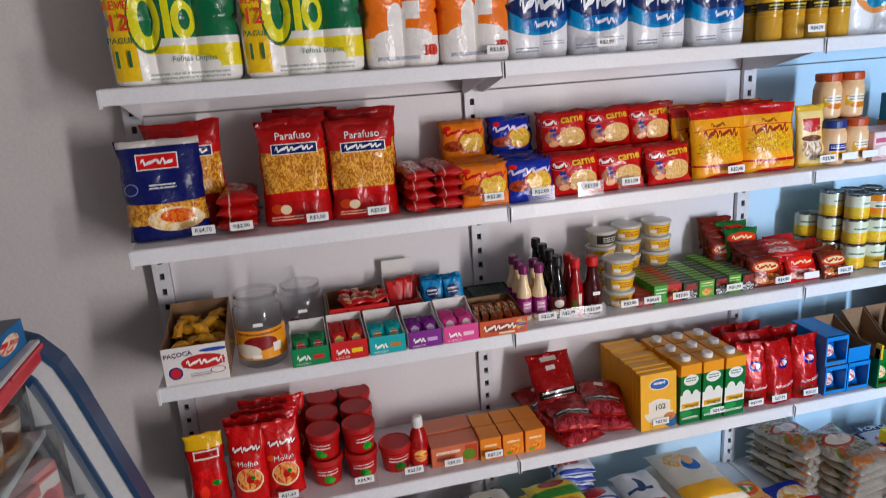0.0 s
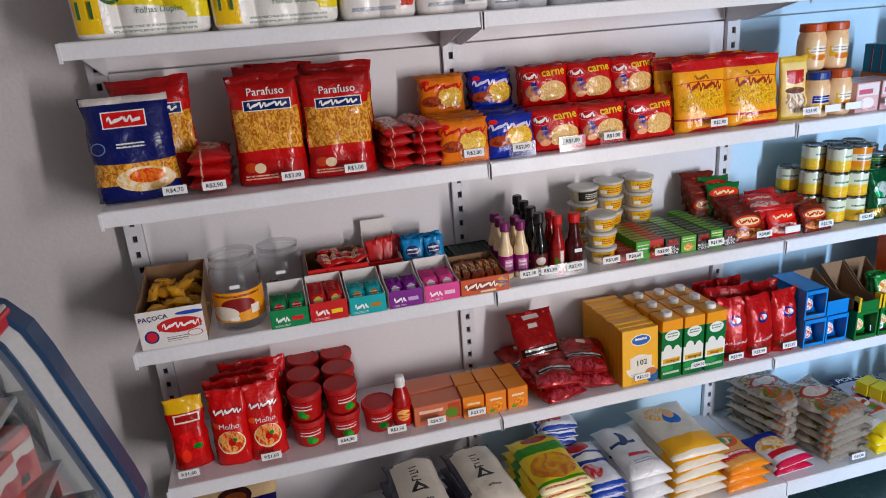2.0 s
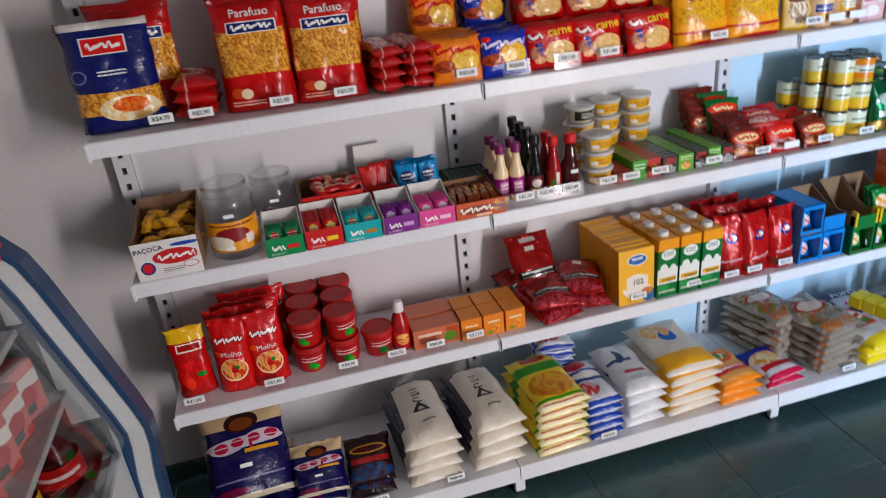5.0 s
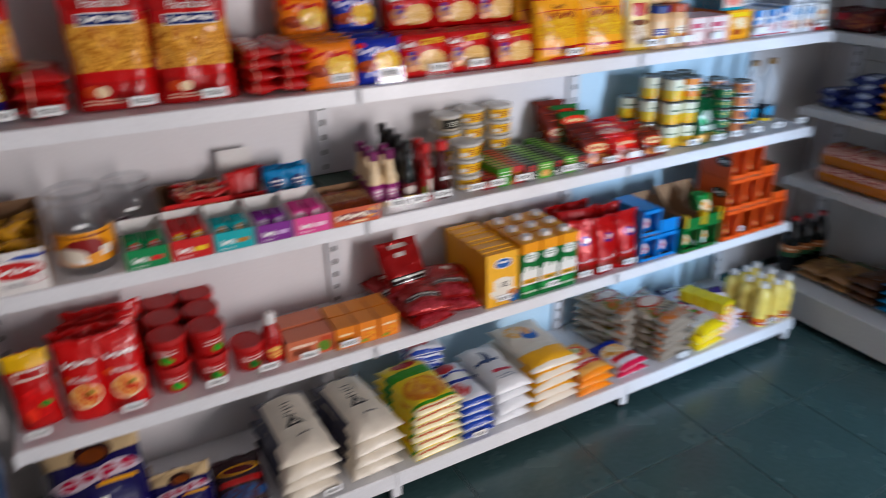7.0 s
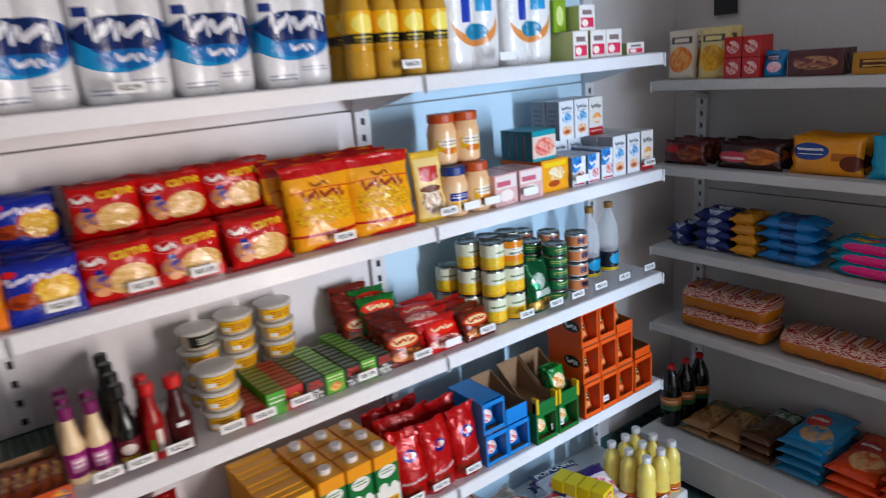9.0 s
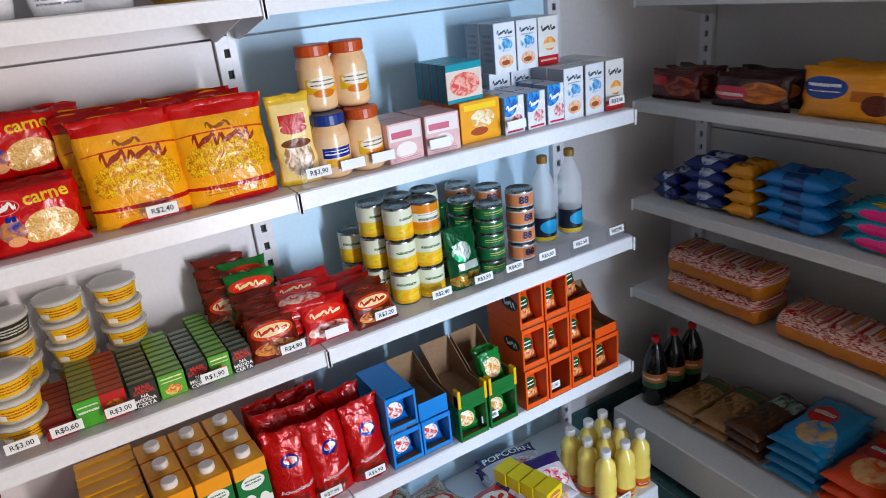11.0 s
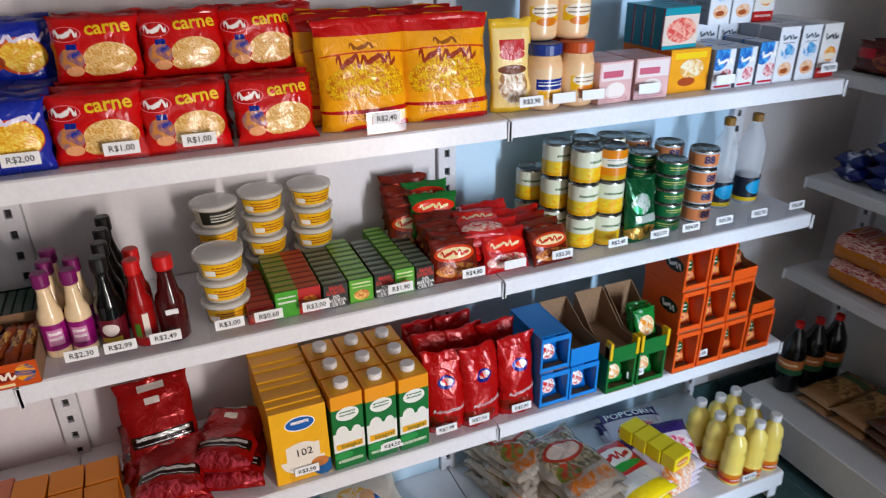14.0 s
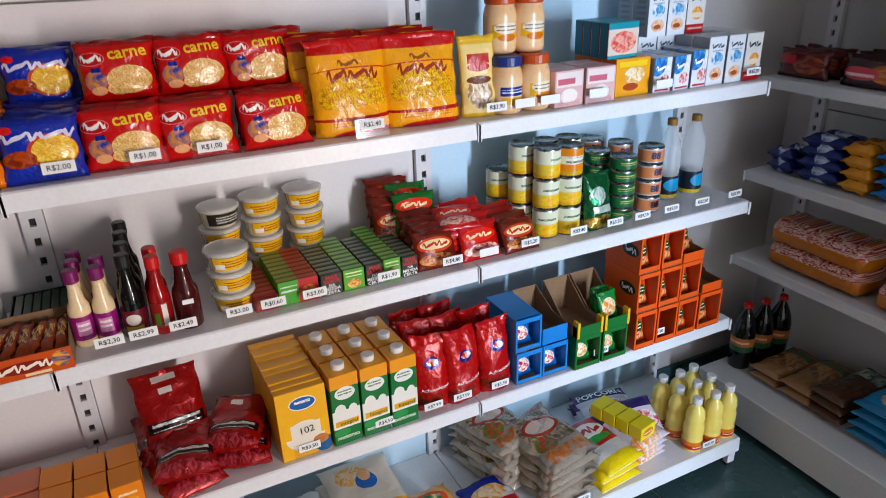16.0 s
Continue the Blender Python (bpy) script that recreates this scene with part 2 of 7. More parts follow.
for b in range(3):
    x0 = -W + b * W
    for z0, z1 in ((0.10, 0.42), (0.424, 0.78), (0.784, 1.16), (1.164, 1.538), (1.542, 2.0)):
        # third bay and lowest middle panel carry the blue light in their colour
        part("back_panel", boxes([(x0 + 0.023, 0.0, z0, x0 + W - 0.023, 0.012, z1)], 0.001), PANEL_BLUE_LIGHT if b == 2 or (b == 1 and z1 < 0.5) else PANEL, unit)
    for k in SHELF_Z:
        shelf(unit, x0, x0 + W, SHELF_Z[k], FRONT, SHELF)
    bs = shelf(unit, x0, x0 + W, BASE_Z, BASE_D, SHELF, 0.05, False)
for b in range(4):
    upright(unit, -W + b * W, 2.02)
    x = -W + b * W
    x += 0.02 if b == 0 else (-0.02 if b == 3 else 0)
    lg = part("leg", boxes([(x - 0.016, -BASE_D + 0.006, 0.012, x + 0.016, -BASE_D + 0.026, BASE_Z - 0.05), (x - 0.012, -BASE_D + 0.026, 0.03, x + 0.012, -0.0, 0.061)], 0.002), SHELF, unit)
    part("foot", boxes([(x - 0.012, -BASE_D + 0.008, 0.0, x + 0.012, -BASE_D + 0.024, 0.012)], 0.002), INK, lg)

# ---- the side shelving along the east wall ----
SIDE_Z = {1: 1.52, 2: 1.222, 3: 0.915, 4: 0.607}
SIDE_D, SIDE_BASE_Z, SIDE_BASE_D = 0.325, 0.165, 0.41
SIDE_Y = -0.115
side = tagged(empty("side_shelving", pose(XW, SIDE_Y, 0, 0, 0, -90)), "grey metal shop shelving with biscuits and bread", "shelving")
for b in range(2):
    x0 = b * W
    for z0, z1 in ((0.10, 0.58), (0.584, 1.08), (1.084, 1.56)):
        part("back_panel", boxes([(x0 + 0.023, 0.0, z0, x0 + W - 0.023, 0.012, z1)], 0.001), GREYM, side)
    for k in SIDE_Z:
        shelf(side, x0, x0 + W, SIDE_Z[k], SIDE_D, GREYM, 0.032)
    shelf(side, x0, x0 + W, SIDE_BASE_Z, SIDE_BASE_D, GREYM, 0.13, False)
for b in range(3):
    x = b * W
    upright(side, x, 1.60)
    part("leg", boxes([(x - 0.016, -SIDE_BASE_D + 0.05, 0.0, x + 0.016, -SIDE_BASE_D + 0.08, 0.15), (x - 0.012, -SIDE_BASE_D + 0.08, 0.06, x + 0.012, 0.0, 0.10)], 0.002), GREYM, side)

# ---- printed packaging ----
def c(h):
    """Linear colour from a hex triple, as vivid as fresh print."""
    v = [(int(h[i:i + 2], 16) / 255) ** 2.2 for i in (0, 2, 4)]
    g = sum(v) / 3
    return tuple(min(0.9, max(0.004, g + 1.22 * (x - g))) for x in v)


def printed(name, base, layers=(), rough=0.32, wrinkle=0.0, metal=0.0, fine=38.0, depth=0.004):
    """Packaging film or card. Layers lie in the face's own 0..1 square: r rectangle, t triangle, e ellipse (a pair of colours gives a mottled print), s running stroke, b small print."""
    if name in MATS:
        return MATS[name]
    m, nt, b = nodes_of(name, rough, metal)
    tc = nt.nodes.new("ShaderNodeTexCoord")
    uv = tc.outputs["UV"]
    wear = noise_of(nt, 30.0, 3.0)
    col = mix(nt, 0.5, base, ramp(nt, wear, tuple(0.82 * x for x in base), base))

    def vmath(op, a, vec):
        n = nt.nodes.new("ShaderNodeVectorMath")
        n.operation = op
        link(nt, a, n.inputs[0])
        if vec:
            n.inputs[1].default_value = vec
        return n

    def fmath(op, a, k):
        n = nt.nodes.new("ShaderNodeMath")
        n.operation = op
        link(nt, a, n.inputs[0])
        if isinstance(k, (int, float)):
            n.inputs[1].default_value = k
        else:
            link(nt, k, n.inputs[1])
        return n.outputs[0]
    for la in layers:
        kind, p, ink = la[0], la[1:5], la[5]
        if kind == "t":
            s = vmath("SUBTRACT", uv, (p[0], p[1], 0)).outputs[0]
            s = vmath("DIVIDE", s, (p[2], p[3], 1)).outputs[0]
            sp = nt.nodes.new("ShaderNodeSeparateXYZ")
            link(nt, s, sp.inputs[0])
            slope = fmath("ADD", fmath("MULTIPLY", sp.outputs[1], 0.5), fmath("MULTIPLY", fmath("ABSOLUTE", sp.outputs[0], 0), 0.866))
            mask = fmath("LESS_THAN", fmath("MAXIMUM", fmath("MULTIPLY", sp.outputs[1], -1.0), slope), 0.5)
        elif kind == "s":
            sp = nt.nodes.new("ShaderNodeSeparateXYZ")
            link(nt, uv, sp.inputs[0])
            u = fmath("DIVIDE", fmath("SUBTRACT", sp.outputs[0], p[0]), p[2] - p[0])
            v = fmath("DIVIDE", fmath("SUBTRACT", sp.outputs[1], (p[1] + p[3]) / 2), (p[3] - p[1]) / 2)
            turn = fmath("MULTIPLY", fmath("SUBTRACT", u, fmath("MULTIPLY", v, 0.03)), 6.283 * la[6])
            turn = fmath("ADD", turn, fmath("MULTIPLY", fmath("SINE", fmath("MULTIPLY", u, 2.9 * la[6] + 1.0), 0), 1.5))
            beat = fmath("ADD", fmath("MULTIPLY", fmath("SINE", fmath("MULTIPLY", u, 17.0 + la[6]), 0), 0.22), 0.55)
            wave = fmath("MULTIPLY", fmath("SINE", turn, 0), beat)
            near = fmath("ABSOLUTE", fmath("SUBTRACT", v, wave), 0)
            reach = fmath("ADD", fmath("MULTIPLY", fmath("ABSOLUTE", fmath("COSINE", turn, 0), 0), 0.42), 0.27)
            mask = fmath("LESS_THAN", near, reach)
            mask = fmath("MULTIPLY", mask, fmath("LESS_THAN", fmath("ABSOLUTE", fmath("SUBTRACT", u, 0.5), 0), 0.5))
        elif kind == "e":
            s = vmath("SUBTRACT", uv, (p[0], p[1], 0)).outputs[0]
            s = vmath("DIVIDE", s, (p[2], p[3], 1)).outputs[0]
            mask = fmath("LESS_THAN", vmath("LENGTH", s, None).outputs["Value"], 1.0)
        else:
            s = vmath("SUBTRACT", uv, ((p[0] + p[2]) / 2, (p[1] + p[3]) / 2, 0)).outputs[0]
            s = vmath("DIVIDE", s, (max(1e-4, (p[2] - p[0]) / 2), max(1e-4, (p[3] - p[1]) / 2), 1)).outputs[0]
            s = vmath("ABSOLUTE", s, None).outputs[0]
            sp = nt.nodes.new("ShaderNodeSeparateXYZ")
            link(nt, s, sp.inputs[0])
            mask = fmath("LESS_THAN", fmath("MAXIMUM", sp.outputs[0], sp.outputs[1]), 1.0)
        if kind == "b":
            sp2 = nt.nodes.new("ShaderNodeSeparateXYZ")
            link(nt, uv, sp2.inputs[0])
            rows = fmath("FRACT", fmath("MULTIPLY", sp2.outputs[1], la[6] / (p[3] - p[1])), 0)
            mask = fmath("MULTIPLY", mask, fmath("LESS_THAN", rows, 0.5))
            nz = nt.nodes.new("ShaderNodeTexNoise")
            nz.inputs["Scale"].default_value = 70.0
            link(nt, uv, nz.inputs["Vector"])
            mask = fmath("MULTIPLY", mask, fmath("GREATER_THAN", nz.outputs["Fac"], 0.45))
        if isinstance(ink[0], tuple):
            nz = nt.nodes.new("ShaderNodeTexNoise")
            nz.inputs["Scale"].default_value = la[6] if len(la) > 6 else 9.0
            nz.inputs["Detail"].default_value = 3.0
            nz.inputs["Distortion"].default_value = 1.2
            link(nt, uv, nz.inputs["Vector"])
            ink = ramp(nt, nz.outputs["Fac"], ink[0], ink[1], 0.4, 0.6)
        col = mix(nt, mask, col, ink)
    link(nt, col, b.inputs["Base Color"])
    if wrinkle:
        nz = nt.nodes.new("ShaderNodeTexNoise")
        nz.inputs["Scale"].default_value, nz.inputs["Detail"].default_value, nz.inputs["Distortion"].default_value = fine, 4.0, 0.8
        link(nt, tc.outputs["Object"], nz.inputs["Vector"])
        bump(nt, b, nz.outputs["Fac"], min(1.0, wrinkle * 1.5), depth * 1.4)
    return m


def solid(name, h, rough=0.4, metal=0.0):
    return MATS[name] if name in MATS else plain(name, c(h), None, rough, 14, metal, 0.06)


# ---- shapes ----
def set_uv(bm, fn):
    lay = bm.loops.layers.uv.verify()
    for f in bm.faces:
        for lo in f.loops:
            lo[lay].uv = fn(f, lo.vert)


def bulge(u, v, d, seal_top, seal_bot, full):
    """Half thickness of a filled bag at u, v in 0..1."""
    lo, hi = seal_bot, 1 - seal_top
    if v <= lo - 1e-6 and seal_bot > 0 or v >= hi:
        return 0.0012
    k = (v - lo) / (hi - lo)
    e = max(0.0, 1 - abs(2 * k - 1) ** full) ** 0.55
    if seal_bot == 0:
        e = min(1.0, (1 - k) ** 0.5 * 1.25) * min(1.0, 0.75 + k * 2)
    s = max(0.0, 1 - abs(2 * u - 1) ** 2.6) ** 0.6
    return 0.0012 + d / 2 * e * s


def bag_bm(w, h, d, seal_top=0.08, seal_bot=0.0, full=3.0, seed=0, flat=False, nu=12, nv=16, crumple=1.5):
    """A film bag: standing in the xz plane with its base at z = 0, or lying (flat) with its long side along y."""
    bm = bmesh.new()
    rnd = Vector((seed * 3.7, seed * 1.3, seed * 9.1))
    gr = {}
    for side in (-1, 1):
        for j in range(nv + 1):
            for i in range(nu + 1):
                u, v = i / nu, j / nv
                edge = i in (0, nu) or j == nv or (j == 0 and seal_bot > 0)
                t = bulge(u, v, d, seal_top, seal_bot, full)
                x, z = (u - 0.5) * w, v * h
                x *= 1 - 0.05 * (1 - abs(2 * v - 1) ** 4) + (0.02 if v > 1 - seal_top else 0)
                n1 = noise.noise(Vector((u * 3, v * 3, side * 2.0)) + rnd)
                n2 = noise.noise(Vector((u * 8, v * 9, side * 5.0)) + rnd * 2)
                y = side * t + crumple * d * (0.075 * n1 + 0.06 * n2) * (0.4 if edge else 1)
                if v > 1 - seal_top:
                    y += 0.5 * crumple * 0.012 * noise.noise(Vector((u * 4, 0, 0)) + rnd)
                    z += 0.006 * noise.noise(Vector((u * 5, 3, 0)) + rnd)
                x += 0.004 * crumple * noise.noise(Vector((v * 6, u, 7)) + rnd)
                gr[side, i, j] = bm.verts.new((x, z - h / 2, y + d * 0.42) if flat else (x, y, max(0.0, z)))
    for side in (-1, 1):
        for j in range(nv):
            for i in range(nu):
                q = [gr[side, i, j], gr[side, i + 1, j], gr[side, i + 1, j + 1], gr[side, i, j + 1]]
                f = bm.faces.new(q if (side < 0) != flat else q[::-1])
    for j in range(nv):
        for i in (0, nu):
            bm.faces.new([gr[-1, i, j], gr[-1, i, j + 1], gr[1, i, j + 1], gr[1, i, j]])
    for i in range(nu):
        for j in (0, nv):
            bm.faces.new([gr[-1, i, j], gr[-1, i + 1, j], gr[1, i + 1, j], gr[1, i, j]])
    bmesh.ops.recalc_face_normals(bm, faces=bm.faces[:])
    if flat:
        set_uv(bm, lambda f, p: (p.co.x / w + 0.5, p.co.y / h + 0.5))
        low = min(p.co.z for p in bm.verts)
        for p in bm.verts:
            p.co.z -= low
    else:
        set_uv(bm, lambda f, p: (p.co.x / w + 0.5, p.co.z / h))
    return bm


def carton_bm(w, d, h, bevel=0.0012):
    """A box with its base at z = 0. The front's print fills the 0..1 square, the sides lie at 2..3, the top at 4..5."""
    bm = boxes([(-w / 2, -d / 2, 0, w / 2, d / 2, h)], bevel)

    def uv(f, p):
        n = f.normal
        if abs(n.y) > 0.7:
            return (p.co.x / w + 0.5, p.co.z / h)
        if n.z > 0.7:
            return (4.5 + p.co.x / w, p.co.y / d + 0.5)
        return (2.5 + p.co.y / d, p.co.z / h)
    bm.normal_update()
    set_uv(bm, uv)
    return bm


def lathe_bm(profile, seg=24, cap=True):
    """Turned body from (radius, height) pairs."""
    bm = bmesh.new()
    rings = []
    for r, z in profile:
        rings.append([bm.verts.new((r * math.sin(2 * math.pi * i / seg), r * math.cos(2 * math.pi * i / seg), z)) for i in range(seg)])
    for a, b in zip(rings, rings[1:]):
        for i in range(seg):
            bm.faces.new((a[i], b[i], b[(i + 1) % seg], a[(i + 1) % seg]))
    if cap:
        bm.faces.new(rings[0])
        bm.faces.new(rings[-1][::-1])
    bmesh.ops.recalc_face_normals(bm, faces=bm.faces[:])
    z0, z1 = profile[0][1], profile[-1][1]
    lay = bm.loops.layers.uv.verify()
    for f in bm.faces:
        mid = f.calc_center_median()
        base = math.atan2(mid.x, mid.y)
        for lo in f.loops:
            a = math.atan2(lo.vert.co.x, lo.vert.co.y)
            a = base + (a - base + math.pi) % (2 * math.pi) - math.pi
            lo[lay].uv = ((a / (2 * math.pi)) % 2.0 if a >= 0 else a / (2 * math.pi) + 1.0, (lo.vert.co.z - z0) / max(1e-6, z1 - z0))
    return bm


GLYPHS = {}


def text(parent, words, size, mat, x, y, z, surf=None, ang=0.0, name="print", bold=0.0, flat=False):
    """Letters on a face that looks to -y, or up (flat); surf "mesh" lays them onto the parent's own skin."""
    key = (words, bold)
    if key not in GLYPHS:
        cu = bpy.data.curves.new("letters", "FONT")
        cu.body, cu.size, cu.align_x, cu.align_y, cu.offset = words, 1.0, "CENTER", "CENTER", bold
        cu.resolution_u = 2
        GLYPHS[key] = bpy.data.meshes.new_from_object(bpy.data.objects.new("letters", cu))
    me = GLYPHS[key].copy()
    me.name = name
    ca, sa = math.cos(radians(ang)), math.sin(radians(ang))
    tree = None
    if surf == "mesh":
        fm = parent.data
        tree = BVHTree.FromPolygons([p.co for p in fm.vertices], [p.vertices for p in fm.polygons])
    for p in me.vertices:
        gx, gy = p.co.x * size, p.co.y * size
        px, pz = x + gx * ca - gy * sa, z + gx * sa + gy * ca
        if tree and flat:
            hit = tree.ray_cast(Vector((px, pz, 1)), Vector((0, 0, -1)))[0]
            p.co = (px, pz, (hit.z if hit else y) + 0.002)
        elif tree:
            hit = tree.ray_cast(Vector((px, -1, pz)), Vector((0, 1, 0)))[0]
            p.co = (px, (hit.y if hit else y) - 0.002, pz)
        else:
            p.co = (px, (surf(px, pz) if surf else y) - 0.0012, pz)
    me.materials.clear()
    me.materials.append(mat)
    ob = new(name, me)
    ob.parent = parent
    return ob


def thing(ob, m, label, category, group=""):
    ob.matrix_world = m
    return tagged(ob, label, category, group)


def letters(u0, v0, u1, v1, n, ink, back, seed=0):
    """A running hand-like stroke of n turns, in place of a maker's name."""
    return [("s", u0, v0, u1, v1, ink, n * 0.6 + 0.13 * seed)]


WHITE, YELL, REDI, NAVY = c("f2f0ec"), c("f5c518"), c("c01420"), c("12204e")
PASTA = (c("ecb464"), c("a8662c"))
INKW = solid("ink_white", "f4f2ee", 0.5)
INKY = solid("ink_yellow", "f7c81e", 0.5)
INKR = solid("ink_red", "c2401c", 0.5)
INKG = solid("ink_green", "1d5a34", 0.5)
INKN = solid("ink_navy", "16234f", 0.5)

# film prints
P_ADRIA = printed("blue_pasta_film", c("18265c"), [
    ("r", 0, 0.93, 1, 1, c("cfc9c2")), ("r", 0, 0.16, 1, 0.40, PASTA, 20), ("e", 0.5, 0.42, 0.62, 0.06, c("18265c")),
    ("e", 0.6, 0.2, 0.34, 0.12, (c("f0e2c4"), c("e2b878")), 12), ("e", 0.62, 0.23, 0.2, 0.07, (c("d2481c"), c("e0883a")), 20),
    ("r", 0.22, 0.70, 0.72, 0.86, WHITE), ("r", 0.235, 0.71, 0.705, 0.85, c("c8182a")), *letters(0.28, 0.745, 0.66, 0.81, 5, WHITE, c("c8182a"), 1),
    ("e", 0.12, 0.52, 0.09, 0.06, c("7e90c0")), ("e", 0.12, 0.52, 0.075, 0.05, c("18265c")), ("b", 0.34, 0.5, 0.66, 0.56, WHITE, 2)], 0.2, 0.5)
P_REDP = printed("red_pasta_film", c("a80f1a"), [
    ("r", 0, 0.9, 1, 1, c("8f1a22")), ("r", 0.05, 0.28, 0.95, 0.70, PASTA, 21), ("e", 0.5, 0.27, 0.7, 0.045, c("b8121e")), ("e", 0.5, 0.74, 0.7, 0.06, c("b8121e")),
    ("r", 0.2, 0.665, 0.86, 0.765, WHITE), ("r", 0.215, 0.672, 0.845, 0.757, c("1c2a5a")), *letters(0.26, 0.69, 0.8, 0.742, 8, WHITE, c("1c2a5a"), 2),
    ("e", 0.2, 0.16, 0.09, 0.045, c("c8552c")), ("e", 0.32, 0.15, 0.08, 0.045, c("efd9b8")), ("b", 0.1, 0.04, 0.55, 0.09, c("e8c8b0"), 2)], 0.18, 0.5)


def noodle(name, base, logo):
    return printed(name, base, [
        ("e", 0.64, 0.46, 0.3, 0.27, c("b8501c")), ("e", 0.66, 0.46, 0.27, 0.24, (c("f0d070"), c("d89c3c")), 18), ("e", 0.24, 0.38, 0.2, 0.13, (c("a85020"), c("7a3414")), 9),
        *letters(0.06, 0.64, 0.94, 0.78, 7, logo, base, 0), ("e", 0.15, 0.83, 0.08, 0.06, c("d22028")), ("r", 0, 0.0, 1, 0.06, tuple(0.7 * x for x in base)), ("r", 0, 0.94, 1, 1, tuple(0.7 * x for x in base))], 0.2, 0.5)


P_NISY = noodle("orange_noodle_film", c("e8860e"), c("b82a14"))
P_NISB = noodle("blue_noodle_film", c("1c3c9a"), c("d8d4e8"))
P_CARNE = printed("red_noodle_film", c("c00d1e"), [
     ("e", 0.5, 0.4, 0.5, 0.3, c("b40c1c")), ("e", 0.64, 0.36, 0.29, 0.23, (c("e8cc98"), c("c89858")), 24), ("e", 0.5, 0.22, 0.16, 0.1, (c("e8cc98"), c("c89858")), 24),
    ("e", 0.22, 0.36, 0.14, 0.17, (c("c88c58"), c("284090")), 5), ("e", 0.24, 0.2, 0.1, 0.07, c("e0a880")), ("e", 0.2, 0.72, 0.17, 0.11, c("e08890")), ("e", 0.2, 0.72, 0.16, 0.1, c("a80c1c")), *letters(0.07, 0.66, 0.33, 0.79, 3, WHITE, c("a80c1c"), 1), ("r", 0.18, 0.5, 0.3, 0.58, c("20337c")), ("r", 0, 0, 1, 0.05, c("8c0c18")), ("r", 0, 0.94, 1, 1, c("9c0c18"))], 0.18, 0.5)
P_OBORO = printed("yellow_snack_film", c("eaa60c"), [
    ("r", 0, 0.86, 1, 1, c("b81420")), ("e", 0.5, 0.86, 0.56, 0.02, c("b81420")), ("e", 0.5, 0.40, 0.42, 0.22, (c("f4c838"), c("c0740a")), 34), ("e", 0.52, 0.665, 0.47, 0.035, c("c04c12")), ("e", 0.5, 0.65, 0.47, 0.035, c("eaa60c")),
    *letters(0.2, 0.56, 0.84, 0.68, 8, c("8c3c10"), c("e8a810"), 0), *letters(0.36, 0.71, 0.62, 0.78, 3, c("8c5410"), c("e8a810"), 0),
    ("e", 0.62, 0.2, 0.7, 0.06, c("a8281a")), ("e", 0.5, 0.235, 0.72, 0.055, c("eaa60c")), ("b", 0.2, 0.08, 0.85, 0.14, c("c07818"), 2), ("e", 0.7, 0.0, 0.5, 0.05, c("b01c1c"))], 0.22, 0.5)
P_CREAM = printed("cream_pouch_film", c("e0b85a"), [("r", 0.06, 0.05, 0.94, 0.9, c("e9cf92")), ("r", 0.2, 0.66, 0.8, 0.78, c("b02030")), ("e", 0.5, 0.62, 0.3, 0.06, c("b02030")), ("e", 0.5, 0.3, 0.34, 0.2, (c("e8dcc8"), c("a07850")), 8), ("e", 0.5, 0.46, 0.34, 0.05, c("6a3c20"))], 0.3, 0.35)
P_VAL = printed("tomato_pouch_yellow", c("b5101c"), [("r", 0, 0.8, 1, 1, c("e8b820")), ("r", 0.2, 0.66, 0.86, 0.78, c("f0e8d8")), ("r", 0.24, 0.68, 0.82, 0.76, c("a01420")), ("e", 0.5, 0.34, 0.4, 0.2, (c("d83020"), c("b01818")), 7), ("e", 0.7, 0.32, 0.13, 0.04, c("2c8030")), ("e", 0.35, 0.2, 0.12, 0.09, c("e8503c"))], 0.22, 0.4)
P_MOLHO = printed("tomato_pouch_red", c("c2101a"), [("r", 0.1, 0.68, 0.9, 0.77, c("a00c16")), *letters(0.14, 0.69, 0.86, 0.76, 8, WHITE, c("a00c16"), 1), ("e", 0.5, 0.32, 0.36, 0.16, c("f0d8b0")), ("e", 0.5, 0.33, 0.33, 0.145, (c("e8b070"), c("c84424")), 10), ("e", 0.52, 0.32, 0.1, 0.05, c("b82818")), ("e", 0.6, 0.36, 0.06, 0.03, c("307a30")), ("e", 0.16, 0.55, 0.1, 0.035, c("e06018"))], 0.2, 0.4)
P_COFFEE = printed("red_coffee_film", c("960c1a"), [("r", 0.08, 0.22, 0.92, 0.36, c("20100e")), ("b", 0.14, 0.24, 0.86, 0.34, WHITE, 1), ("r", 0.3, 0.86, 0.66, 0.94, c("d8d0c8")), ("r", 0.36, 0.7, 0.56, 0.78, c("e8e2da")), ("e", 0.5, 0.08, 0.5, 0.07, (c("b8505a"), c("7c0c14")), 12)], 0.14, 0.7, 0.35)
P_CHOC = printed("red_chocolate_film", c("b00f1e"), [("e", 0.52, 0.64, 0.2, 0.08, c("1c2c70")), ("e", 0.54, 0.645, 0.15, 0.045, (WHITE, c("c02030")), 7), ("e", 0.4, 0.14, 0.4, 0.1, (c("70301c"), c("a01c20")), 7)], 0.17, 0.6, 0.15)
